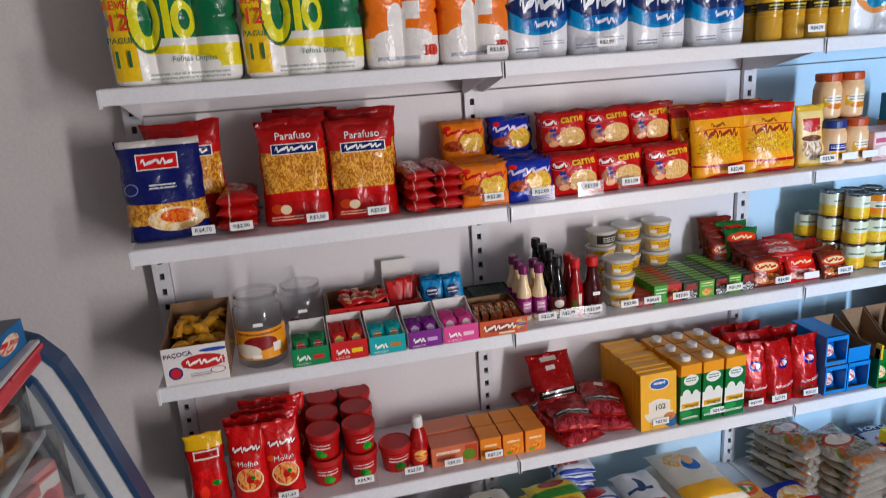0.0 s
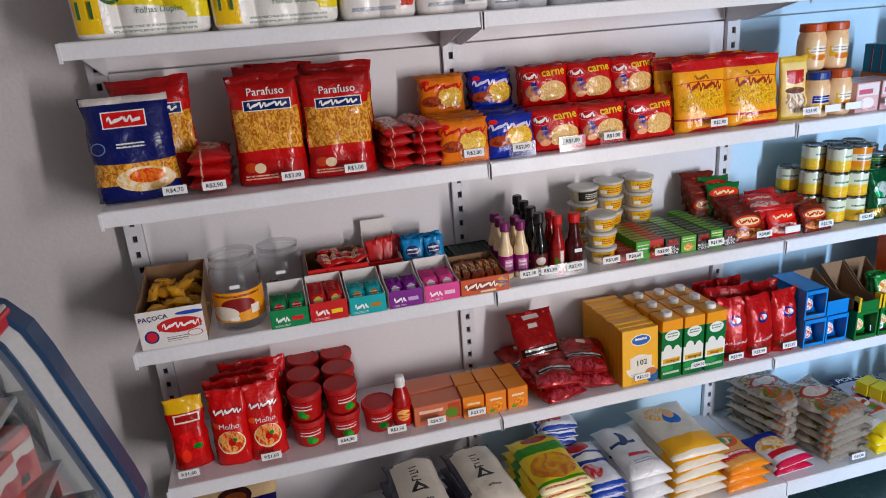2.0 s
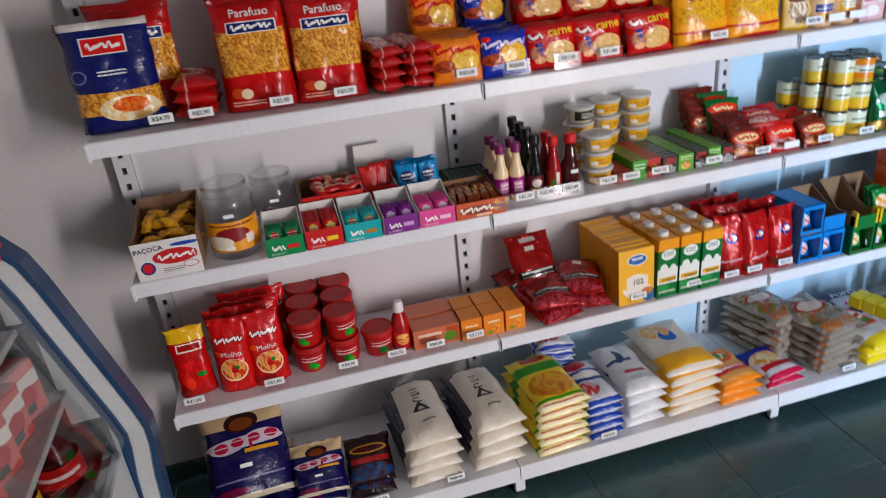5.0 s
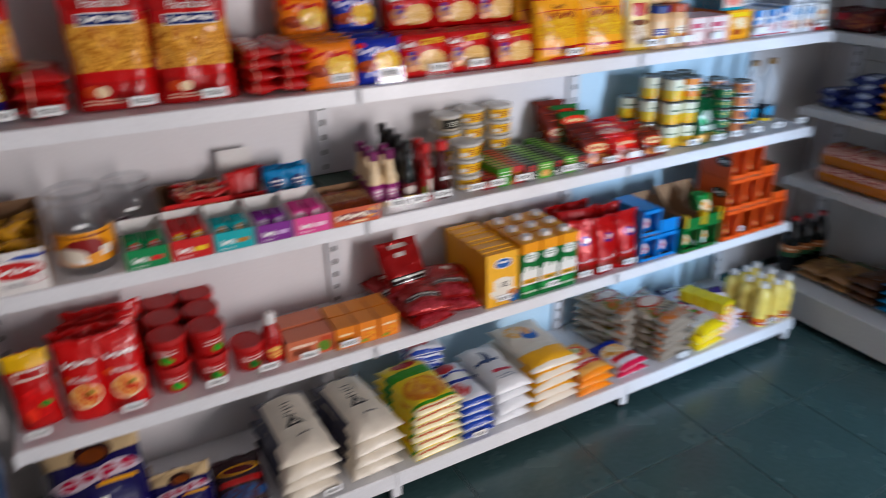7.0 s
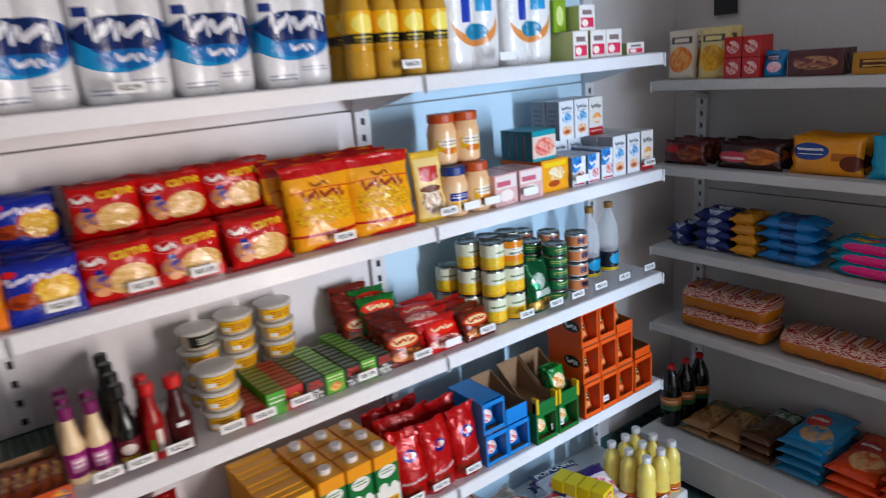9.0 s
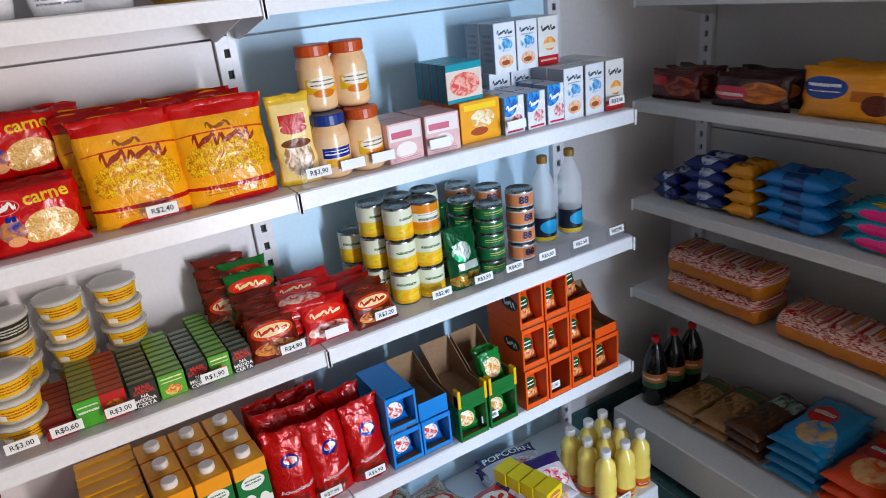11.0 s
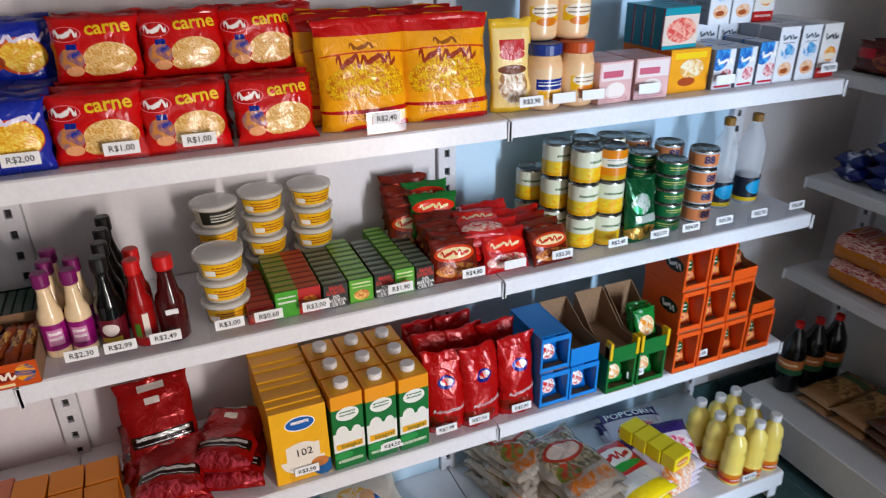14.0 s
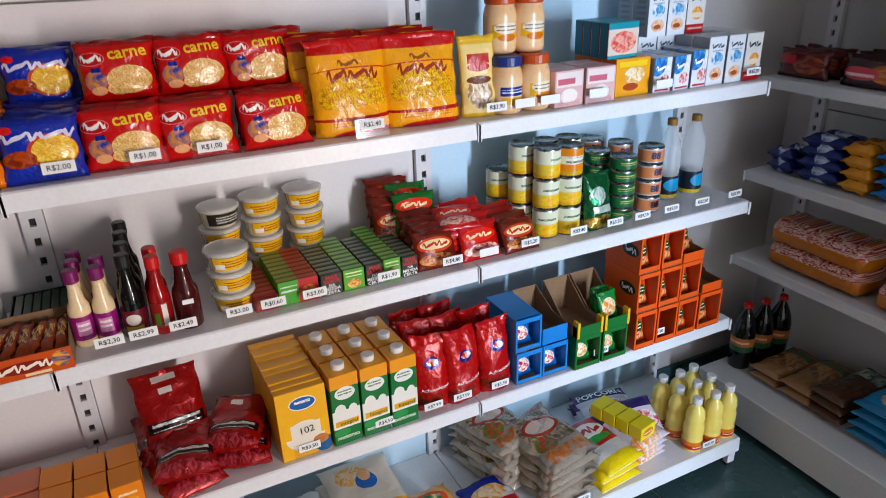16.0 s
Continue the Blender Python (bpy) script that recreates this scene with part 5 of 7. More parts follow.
for k in range(7):
    carton(pose(-0.055 + 0.0168 * k, -0.11, S3 + 0.004), 0.0145, 0.1, 0.052, P_MINT, "dark green stick of mints in a display box", "mints", "sticks of mints", "mint_stick")

CREAMF = plain("cream_sauce", c("ecd6b4"), c("e0c8a4"), 0.22, 12, grain=0.02)
BLACKF = plain("soy_glass", c("120c0c"), None, 0.08, 12, grain=0)
REDF = plain("hot_sauce", c("a01410"), c("7c0c0c"), 0.1, 12, grain=0)
DKRF = plain("pepper_sauce", c("4c0a16"), c("36060e"), 0.08, 12, grain=0)
CAPP = solid("cap_purple", "74285c", 0.4)
CAPR = solid("cap_red", "c0202c", 0.4)
CAPK = solid("cap_black", "181818", 0.4)
CAPW = solid("cap_white", "e8e6e4", 0.4)
P_L1 = printed("purple_label", c("8c3470"), [("r", 0.4, 0.2, 0.6, 0.8, c("c890b0")), ("b", 0.42, 0.3, 0.58, 0.7, WHITE, 2)], 0.35)
P_L2 = printed("dark_red_label", c("5c1c28"), [("e", 0.5, 0.6, 0.1, 0.24, c("d8d0c8")), ("r", 0.38, 0.1, 0.62, 0.3, c("b8a040"))], 0.35)
P_L3 = printed("red_green_label", c("8c1414"), [("r", 0.42, 0.05, 0.5, 0.95, c("e0d8cc")), ("r", 0.54, 0.1, 0.62, 0.6, c("48702c"))], 0.35)


def bottle(m, name, fill, cap, lab, h, r, label, cat, group, neck=0.011, shoulder=0.52, lz=(0.1, 0.42)):
    b = turned(name, [(r * 0.9, 0), (r, 0.004), (r, h * (shoulder - 0.04)), (r * 0.93, h * (shoulder + 0.02)), (r * 0.7, h * (shoulder + 0.08)), (neck * 1.25, h * (shoulder + 0.15)), (neck, h * 0.76), (neck * 0.95, h * 0.88)], fill, label, cat, m, group)
    if lab:
        part("label", lathe_bm([(r + 0.0005, h * lz[0]), (r + 0.0005, h * lz[1])], 24, False), lab, b, smooth=True)
    part("cap", lathe_bm([(neck * 1.2, h * 0.84), (neck * 1.28, h * 0.86), (neck * 1.28, h * 0.985), (neck * 1.1, h)], 18), cap, b)
    return b


for x, y in ((0.061, -0.235), (0.105, -0.24), (0.064, -0.185), (0.108, -0.19), (0.066, -0.135)):
    bottle(pose(x, y, S3, 0, 0, rnd.uniform(-12, 12)), "sauce_bottle", CREAMF, CAPP, P_L1, 0.162, 0.021, "cream garlic sauce bottle with purple cap", "sauce bottle", "cream sauce bottles")
for k in range(4):
    bottle(pose(0.156 + 0.002 * k, -0.25 + 0.06 * k, S3, 0, 0, rnd.uniform(-12, 12)), "soy_bottle", BLACKF, CAPK, P_L2, 0.18 + 0.002 * k, 0.0235, "black soy sauce bottle with black cap", "sauce bottle", "soy sauce bottles", lz=(0.08, 0.36))
for k in range(2):
    bottle(pose(0.207, -0.258 + 0.05 * k, S3), "hot_sauce_bottle", REDF, CAPR, P_L3, 0.168, 0.0215, "red hot sauce bottle with red cap", "sauce bottle", "hot sauce bottles")
b = bottle(pose(0.258, -0.258, S3), "pepper_sauce_bottle", DKRF, CAPR, None, 0.168, 0.0265, "dark red sauce bottle with red cap", "sauce bottle", "dark sauce bottles", neck=0.0135, shoulder=0.5)
part("sticker", boxes([(-0.011, -0.029, 0.06, 0.011, -0.0275, 0.07)]), PAPER, b)
P_TUBY = printed("yellow_tub_label", c("e8b828"), [("b", 0.38, 0.2, 0.62, 0.85, c("8c3418"), 3), ("r", 0.6, 0.1, 0.68, 0.5, WHITE)], 0.4)
P_TUBK = printed("black_tub_label", c("2a2a24"), [("b", 0.38, 0.2, 0.62, 0.85, c("d8d8cc"), 3)], 0.4)
FILLW = plain("grated_filling", c("e2d2ac"), c("d0bc90"), 0.7, 30, grain=0.4, fine=200)


def tub(m, lab):
    t0 = turned("food_tub", [(0.034, 0), (0.036, 0.003), (0.0415, 0.038), (0.043, 0.0385), (0.043, 0.041)], TUBCL, "clear round tub of grated food with label", "food tub", m, "clear round tubs", 28)
    part("filling", lathe_bm([(0.033, 0.002), (0.0395, 0.035), (0.02, 0.0365)], 24), FILLW, t0, smooth=True)
    part("lid", lathe_bm([(0.0445, 0.037), (0.0445, 0.043), (0.041, 0.0445), (0.040, 0.043)], 28), LIDCL, t0)
    lb = lathe_bm([(0.0375, 0.008), (0.0417, 0.034)], 36, False)
    bmesh.ops.delete(lb, geom=[f for f in lb.faces if f.calc_center_median().y > -0.012], context="FACES")
    part("label", lb, lab, t0, smooth=True)
    return t0


TUBS = Matrix.Diagonal((1.06, 1.06, 1.085, 1))
ty = tub(pose(0.356, -0.228, S3, 0, 0, 10) @ TUBS, P_TUBY)
for x, y, n in ((0.356, -0.228, 3), (0.368, -0.09, 4), (0.468, -0.062, 4), (0.572, -0.06, 4)):
    for k in range(n):
        if (x, k) == (0.356, 0):
            continue
        m = pose(x + rnd.uniform(-0.002, 0.002), y, S3 + 0.0486 * k, 0, 0, 16 + rnd.uniform(-14, 14))
        if x == 0.368 and k >= 3:
            tub(m @ TUBS, P_TUBK)
        else:
            copy_thing(ty, m)


def spice_boxes(x, w, h, front, label, n=8, d=0.022, words=()):
    for k in range(n):
        b0 = carton(pose(x, -0.27 + k * (d + 0.0008), S3, 0, 0, rnd.uniform(-0.7, 0.7)), w, d, h * (1 - 0.004 * (k % 2)), front, label, "seasoning box", "seasoning boxes")
        if k == 0:
            for s, size, dz in words:
                text(b0, s, size, INKW if s != "MAIS" and s != "SABOR" else INKR, 0, -d / 2, dz, bold=0.02)


# the dark strip along each top paints the shaded gap between boxes
P_B1 = printed("red_spice_carton", c("983028"), [("r", 0.1, 0.2, 0.9, 0.8, c("b05c48")), ("r", 4, 0, 5, 1, c("a04030")), ("r", 4, 0, 5, 0.22, c("3c1814"))], 0.4)
P_B2 = printed("green_red_spice_carton", c("4c9a38"), [("r", 0.5, 0, 1, 1, c("a82c24")), ("b", 0.06, 0.55, 0.46, 0.8, WHITE, 1), ("e", 0.75, 0.4, 0.2, 0.3, (c("d88c4c"), c("8c2418")), 5), ("r", 4, 0, 4.5, 1, c("8c9050")), ("r", 4.5, 0, 5, 1, c("b05440")), ("r", 4, 0, 5, 0.25, c("4c2c1c"))], 0.4)
P_B3 = printed("dark_spice_carton", c("262a24"), [("r", 4, 0, 5, 1, c("70806c")), ("r", 4, 0, 5, 0.4, c("24281c"))], 0.4)
P_B4 = printed("green_spice_carton", c("5c9e3c"), [("e", 0.5, 0.32, 0.32, 0.22, (c("e0c078"), c("b85c2c")), 5), ("b", 0.1, 0.66, 0.9, 0.86, c("f0e8c8"), 1), ("r", 4, 0, 5, 1, c("86b060")), ("r", 4, 0, 5, 0.34, c("2c5420"))], 0.4)
SAB = (("MAIS", 0.013, 0.044), ("SABOR", 0.0125, 0.034), ("NA", 0.010, 0.0245), ("MEDIDA", 0.0105, 0.016), ("CERTA", 0.0115, 0.006))
spice_boxes(0.413, 0.05, 0.036, P_B1, "small dark red seasoning box in a row", 7)
spice_boxes(0.486, 0.09, 0.057, P_B2, "green and red seasoning box in a row", 8)
spice_boxes(0.561, 0.05, 0.052, P_B3, "dark seasoning box with printed words", 8, words=SAB)
spice_boxes(0.614, 0.05, 0.052, P_B4, "small green seasoning box in a row", 9)
spice_boxes(0.664, 0.042, 0.052, P_B3, "dark seasoning box with printed words", 8, words=SAB)
spice_boxes(0.708, 0.042, 0.056, P_B4, "small green seasoning box in a row", 10)
spice_boxes(0.753, 0.04, 0.052, P_B3, "dark seasoning box with printed words", 8, words=SAB)


def packet_pile(x, y, w, h, mat, n, z0, dy, label, grp, lean0, step, turn=0.0, seed=0):
    for k in range(n):
        bag(pose(x + rnd.uniform(-0.006, 0.006), y + dy * k, z0 + step * k, 0, 0, turn + rnd.uniform(-4, 4)), w, h, 0.022, mat, label, "seasoning packet", grp, seal=0.06, seal_bot=0.06, seed=seed + k, lean=lean0, full=4)


packet_pile(0.835, -0.275, 0.108, 0.094, P_SAZB, 4, S3, 0.03, "brown seasoning packet leaning in a row", "seasoning packets", 24, 0.008, -3, 200)
packet_pile(0.838, -0.15, 0.112, 0.1, P_SAZG, 2, S3 + 0.052, 0.05, "green seasoning packet in the upper row", "seasoning packets", 22, 0.012, -6, 210)
packet_pile(0.79, -0.13, 0.112, 0.1, P_SAZB, 4, S3 + 0.02, 0.022, "brown seasoning packet in the rear row", "seasoning packets", 14, 0.018, -6, 216)
packet_pile(0.945, -0.28, 0.112, 0.096, P_SAZR, 4, S3, 0.03, "red seasoning packet leaning in a row", "seasoning packets", 26, 0.01, 2, 220)
for k in range(4):
    ob = sack_mesh(0.12, 0.11, 0.024, P_SAZR, 230 + k, "seasoning_packet")
    thing(ob, pose(0.925 + 0.006 * k, -0.125, S3 + 0.02 * k, 0, 0, 8 * k - 12), "red seasoning packet lying in a pile", "seasoning packet", "seasoning packets")
    ob = sack_mesh(0.11, 0.1, 0.022, P_SAZR, 236 + k, "seasoning_packet")
    thing(ob, pose(0.915, -0.2, S3 + 0.024 + 0.018 * k, 14, 0, 10 - 6 * k), "red seasoning packet lying in a pile", "seasoning packet", "seasoning packets")
packet_pile(1.06, -0.288, 0.104, 0.085, P_SAZB, 2, S3, 0.03, "brown and red seasoning packet", "seasoning packets", 28, 0.008, 4, 240)
packet_pile(1.055, -0.215, 0.104, 0.09, P_SAZR, 2, S3, 0.03, "red seasoning packet leaning in a row", "seasoning packets", 26, 0.006, 4, 244)

STEEL = plain("can_steel", c("a8a8a4"), c("80807c"), 0.28, 30, 1.0, 0.05)
P_CANY = printed("yellow_can_label", c("e0c060"), [("r", 0, 0.5, 1, 1, c("dcdcc4")), ("b", 0.38, 0.58, 0.62, 0.74, c("3c5c34"), 1), ("e", 0.5, 0.28, 0.14, 0.2, (c("e8a81c"), c("e0cc60")), 8), ("r", 0, 0, 1, 0.1, c("d8a428"))], 0.25)
P_CANO = printed("orange_can_label", c("d8882c"), [("r", 0, 0.42, 1, 0.72, c("e8e0d0")), ("b", 0.36, 0.46, 0.64, 0.68, c("24503c"), 1), ("r", 0, 0, 1, 0.16, c("c8a02c"))], 0.25)
P_CANG = printed("green_can_label", c("14603c"), [("b", 0.36, 0.4, 0.64, 0.7, c("d8c878"), 1)], 0.3)
P_CANB = printed("salmon_can_label", c("d08864"), [("r", 0, 0, 1, 0.08, c("b8c0c4")), ("r", 0, 0.9, 1, 1, c("b8c0c4"))], 0.3)


def can(m, lab, label, r=0.0345, h=0.08):
    k = turned("food_can", [(r * 0.94, 0), (r, 0.003), (r, h - 0.003), (r * 0.96, h), (r * 0.92, h), (r * 0.9, h - 0.004), (0.01, h - 0.004)], STEEL, label, "tin can", m, "stacked tins", 26)
    part("label", lathe_bm([(r + 0.0004, 0.005), (r + 0.0004, h - 0.005)], 26, False), lab, k, smooth=True)
    return k


cy = None
for x, y, n in ((1.172, -0.225, 3), (1.236, -0.235, 3), (1.138, -0.158, 3), (1.21, -0.16, 3), (1.28, -0.165, 3), (1.112, -0.085, 2)):
    for k in range(n):
        m = pose(x, y, S3 + 0.0806 * k, 0, 0, rnd.uniform(-25, 25))
        if x == 1.236 and k == 2:
            can(m, P_CANO, "orange-labelled tin stacked on others")
        elif cy is None:
            cy = can(m, P_CANY, "yellow-labelled tin of vegetables in a stack")
        else:
            copy_thing(cy, m)
bag(pose(1.322, -0.255, S3, 0, 0, 6), 0.096, 0.155, 0.05, P_GRNF, "shiny green foil food pouch", "food pouch", seal=0.06, seed=250, lean=5)
bag(pose(1.30, -0.17, S3, 0, 0, 4), 0.096, 0.185, 0.05, P_GRNF, "shiny green foil food pouch behind another", "food pouch", seal=0.06, seed=251, lean=5)
for x, y in ((1.425, -0.225), (1.40, -0.145)):
    for k in range(5):
        can(pose(x, y, S3 + 0.0362 * k, 0, 0, rnd.uniform(-20, 20)), P_CANG, "flat green tin in a stack", 0.037, 0.0358)
for x, y in ((1.532, -0.215), (1.49, -0.135), (1.445, -0.06)):
    for k in range(4):
        tin = can(pose(x, y, S3 + 0.048 * k, 0, 0, rnd.uniform(-10, 10)), P_CANB, "salmon-coloured tin of fish in a stack", 0.036, 0.0475)
        text(tin, "88", 0.026, INKN, -0.006, -0.036, 0.024, surf="mesh", bold=0.03)
P_VIN = printed("vinegar_label", c("1c2430"), [("e", 0.5, 0.6, 0.16, 0.3, c("3c9cc8")), ("r", 0, 0, 1, 0.16, c("d8b83c"))], 0.35)
CAPG = solid("cap_gold", "8c6838", 0.4)


def vinegar(m):
    b = turned("vinegar_bottle", [(0.03, 0), (0.034, 0.005), (0.034, 0.07), (0.032, 0.078), (0.034, 0.09), (0.034, 0.15), (0.03, 0.17), (0.015, 0.208), (0.0125, 0.215), (0.0125, 0.228)], clear("vinegar_plastic", (0.92, 0.95, 0.98), 0.04, 0.34) if "vinegar_plastic" not in MATS else MATS["vinegar_plastic"], "clear bottle of vinegar with dark label", "vinegar bottle", m, "vinegar bottles")
    part("label", lathe_bm([(0.0345, 0.008), (0.0345, 0.074)], 26, False), P_VIN, b, smooth=True)
    part("cap", lathe_bm([(0.0145, 0.222), (0.0145, 0.24), (0.0125, 0.242)], 18), CAPG, b)
    return b


v1 = vinegar(pose(1.652, -0.165, S3))
copy_thing(v1, pose(1.748, -0.165, S3, 0, 0, 14))

# ---- fourth tier: tomato sauces, coffee, milk, drink powders ----
bag(pose(-0.856, -0.225, S4, 0, 0, 4), 0.1, 0.205, 0.045, P_VAL, "red and yellow tomato sauce pouch", "sauce pouch", seal=0.06, seed=300, lean=3)
k = 0
for x, y in ((-0.745, -0.25), (-0.653, -0.25), (-0.755, -0.195), (-0.66, -0.195), (-0.74, -0.135), (-0.65, -0.135), (-0.72, -0.08), (-0.63, -0.08)):
    b = bag(pose(x, y, S4, 0, 0, rnd.uniform(-6, 6)), 0.1, 0.218 - 0.012 * (k > 3), 0.05, P_MOLHO, "red tomato sauce pouch", "sauce pouch", "red sauce pouches", seal=0.07, seed=310 + k, lean=3)
    if k < 2:
        text(b, "Molho", 0.021, INKW, 0, 0, 0.118, surf="mesh")
    k += 1
REDT = plain("red_tub_plastic", c("a8121e"), c("940e1a"), 0.28, 20, grain=0.02)
REDL = plain("red_tub_lid", c("b01420"), c("a0101a"), 0.55, 20, grain=0.02)
P_ELE = printed("tomato_tub_label", c("a8121e"), [("b", 0.38, 0.55, 0.62, 0.8, WHITE, 1), ("e", 0.5, 0.3, 0.05, 0.22, c("2c8c34")), ("e", 0.46, 0.2, 0.04, 0.14, c("48a03c"))], 0.28)


def red_tub(m):
    t0 = turned("tomato_tub", [(0.032, 0), (0.034, 0.003), (0.0395, 0.062), (0.0395, 0.064)], REDT, "red round tub of tomato paste with red lid", "tomato tub", m, "red tomato tubs", 28)
    part("label", lathe_bm([(0.0346, 0.006), (0.0396, 0.058)], 28, False), P_ELE, t0, smooth=True)
    part("lid", lathe_bm([(0.0415, 0.062), (0.0425, 0.064), (0.0425, 0.074), (0.040, 0.0775), (0.036, 0.0755)], 28), REDL, t0)
    return t0


rt = red_tub(pose(-0.54, -0.225, S4) @ Matrix.Diagonal((1.12, 1.12, 1.05, 1)))
for x, y, n in ((-0.54, -0.225, 2), (-0.441, -0.225, 2), (-0.537, -0.128, 2), (-0.436, -0.128, 2), (-0.53, -0.031, 2), (-0.43, -0.031, 2), (-0.343, -0.225, 1)):
    for q in range(n):
        if (x, q) != (-0.54, 0):
            copy_thing(rt, pose(x, y, S4 + 0.0822 * q, 0, 0, rnd.uniform(-30, 30)))
b = turned("ketchup_bottle", [(0.026, 0), (0.029, 0.004), (0.029, 0.06), (0.026, 0.085), (0.02, 0.108), (0.013, 0.118), (0.013, 0.125)], REDT, "red ketchup bottle with white cap", "ketchup bottle", pose(-0.275, -0.235, S4))
part("label", lathe_bm([(0.0294, 0.018), (0.0294, 0.062)], 26, False), printed("ketchup_label", c("c0202c"), [("e", 0.5, 0.5, 0.12, 0.4, (c("e8c87c"), c("c83c20")), 5)], 0.3), b, smooth=True)
part("cap", lathe_bm([(0.016, 0.122), (0.016, 0.14), (0.013, 0.153), (0.009, 0.155)], 18), CAPW, b)
# salmon carton: sides darker than the front
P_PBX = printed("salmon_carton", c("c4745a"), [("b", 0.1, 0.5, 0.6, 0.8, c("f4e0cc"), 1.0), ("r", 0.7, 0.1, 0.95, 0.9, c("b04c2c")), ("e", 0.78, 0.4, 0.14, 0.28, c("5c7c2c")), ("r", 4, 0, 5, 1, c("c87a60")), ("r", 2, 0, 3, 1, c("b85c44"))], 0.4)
for r in range(2):
    for q in range(2 if r else 1):
        carton(pose(-0.177, -0.238 + 0.078 * r, S4 + 0.0625 * q * 0), 0.142, 0.074, 0.062 + 0.004 * r, P_PBX, "salmon-coloured food carton beside ketchup", group="salmon cartons")
        break
# orange carton: a darker tone on the sides
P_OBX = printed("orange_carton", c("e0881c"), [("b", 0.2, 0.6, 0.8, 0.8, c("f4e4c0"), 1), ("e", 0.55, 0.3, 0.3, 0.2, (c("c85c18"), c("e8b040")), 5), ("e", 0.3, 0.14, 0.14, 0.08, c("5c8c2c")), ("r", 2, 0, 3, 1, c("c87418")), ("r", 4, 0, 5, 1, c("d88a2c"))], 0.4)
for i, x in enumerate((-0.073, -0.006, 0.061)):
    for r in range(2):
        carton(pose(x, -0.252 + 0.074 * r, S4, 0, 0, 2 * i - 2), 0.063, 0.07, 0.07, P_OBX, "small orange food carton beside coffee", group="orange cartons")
for i, (x, y, z, turn) in enumerate(((0.18, -0.235, 0, 12), (0.195, -0.225, 0.04, -6), (0.325, -0.2, 0, -14), (0.318, -0.19, 0.042, -22))):
    ob = sack_mesh(0.14, 0.2, 0.05, P_COFFEE, 330 + i, "coffee_pack")
    thing(ob, pose(x, y, S4 + z, 0, 0, turn), "shiny red coffee pack lying flat", "coffee pack", "red coffee packs")
bag(pose(0.19, -0.175, S4 + 0.052, 0, 0, 6), 0.15, 0.178, 0.055, P_COFFEE, "shiny red coffee pack standing on others", "coffee pack", "red coffee packs", seal=0.1, seed=338, lean=30)
ob = sack_mesh(0.14, 0.2, 0.06, P_COFFEE, 340, "coffee_pack")
thing(ob, pose(0.16, -0.1, S4, 0, 0, 3), "shiny red coffee pack lying flat", "coffee pack", "red coffee packs")
# filter carton: sides and top slightly darker than the front
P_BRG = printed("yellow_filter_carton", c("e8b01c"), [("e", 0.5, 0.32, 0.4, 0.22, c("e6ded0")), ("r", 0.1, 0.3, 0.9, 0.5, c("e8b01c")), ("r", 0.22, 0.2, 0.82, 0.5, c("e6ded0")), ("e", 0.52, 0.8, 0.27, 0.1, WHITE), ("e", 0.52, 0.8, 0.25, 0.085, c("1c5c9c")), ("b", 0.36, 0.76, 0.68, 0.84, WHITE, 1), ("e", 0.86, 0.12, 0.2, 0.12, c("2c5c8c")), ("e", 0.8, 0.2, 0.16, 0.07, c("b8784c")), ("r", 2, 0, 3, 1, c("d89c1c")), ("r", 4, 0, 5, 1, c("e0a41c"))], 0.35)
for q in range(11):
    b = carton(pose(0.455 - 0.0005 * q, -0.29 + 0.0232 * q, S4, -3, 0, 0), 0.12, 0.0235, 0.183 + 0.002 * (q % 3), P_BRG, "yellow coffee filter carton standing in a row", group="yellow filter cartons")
    if q == 0:
        text(b, "102", 0.026, INK, 0.004, -0.01175, 0.072, ang=3)
P_MILK = printed("green_milk_carton", c("1c6a38"), [("r", 0, 0.82, 1, 1, c("e09a20")), ("e", 0.5, 0.74, 0.36, 0.09, c("e6e8e2")), ("b", 0.25, 0.7, 0.75, 0.78, c("1c5c34"), 2), ("r", 0, 0.24, 1, 0.5, c("e6e6e0")), ("e", 0.3, 0.5, 0.2, 0.09, c("e6e6e0")), ("e", 0.75, 0.48, 0.16, 0.08, c("e6e6e0")), ("r", 0.08, 0.27, 0.92, 0.35, c("e0a81c")), ("b", 0.1, 0.06, 0.9, 0.14, c("c8d4c0"), 1), ("e", 0.3, 0.18, 0.3, 0.05, c("3c8c4c")), ("r", 2, 0, 3, 0.8, c("1c6a38")), ("r", 2, 0.8, 3, 1, c("e09a20")), ("r", 4, 0, 5, 1, c("d8961c"))], 0.3)
mk = None
for i, x in enumerate((0.557, 0.633, 0.710)):
    for r in range(3):
        m = pose(x - 0.004 * r, -0.268 + 0.076 * r, S4, 0, 0, 2)
        if mk is None:
            mk = carton(m, 0.071, 0.071, 0.198, P_MILK, "green and white milk carton with white cap", "milk carton", "milk cartons", "milk_carton")
            part("cap", lathe_bm([(0.0165, 0.1985), (0.0165, 0.211), (0.0145, 0.213)], 20), CAPW, mk)
            part("spout_patch", boxes([(-0.026, -0.028, 0.1981, 0.026, 0.024, 0.1987)]), CAPY, mk)
            text(mk, "Integral", 0.015, INKG, 0.004, -0.0356, 0.0615)
        else:
            copy_thing(mk, m)
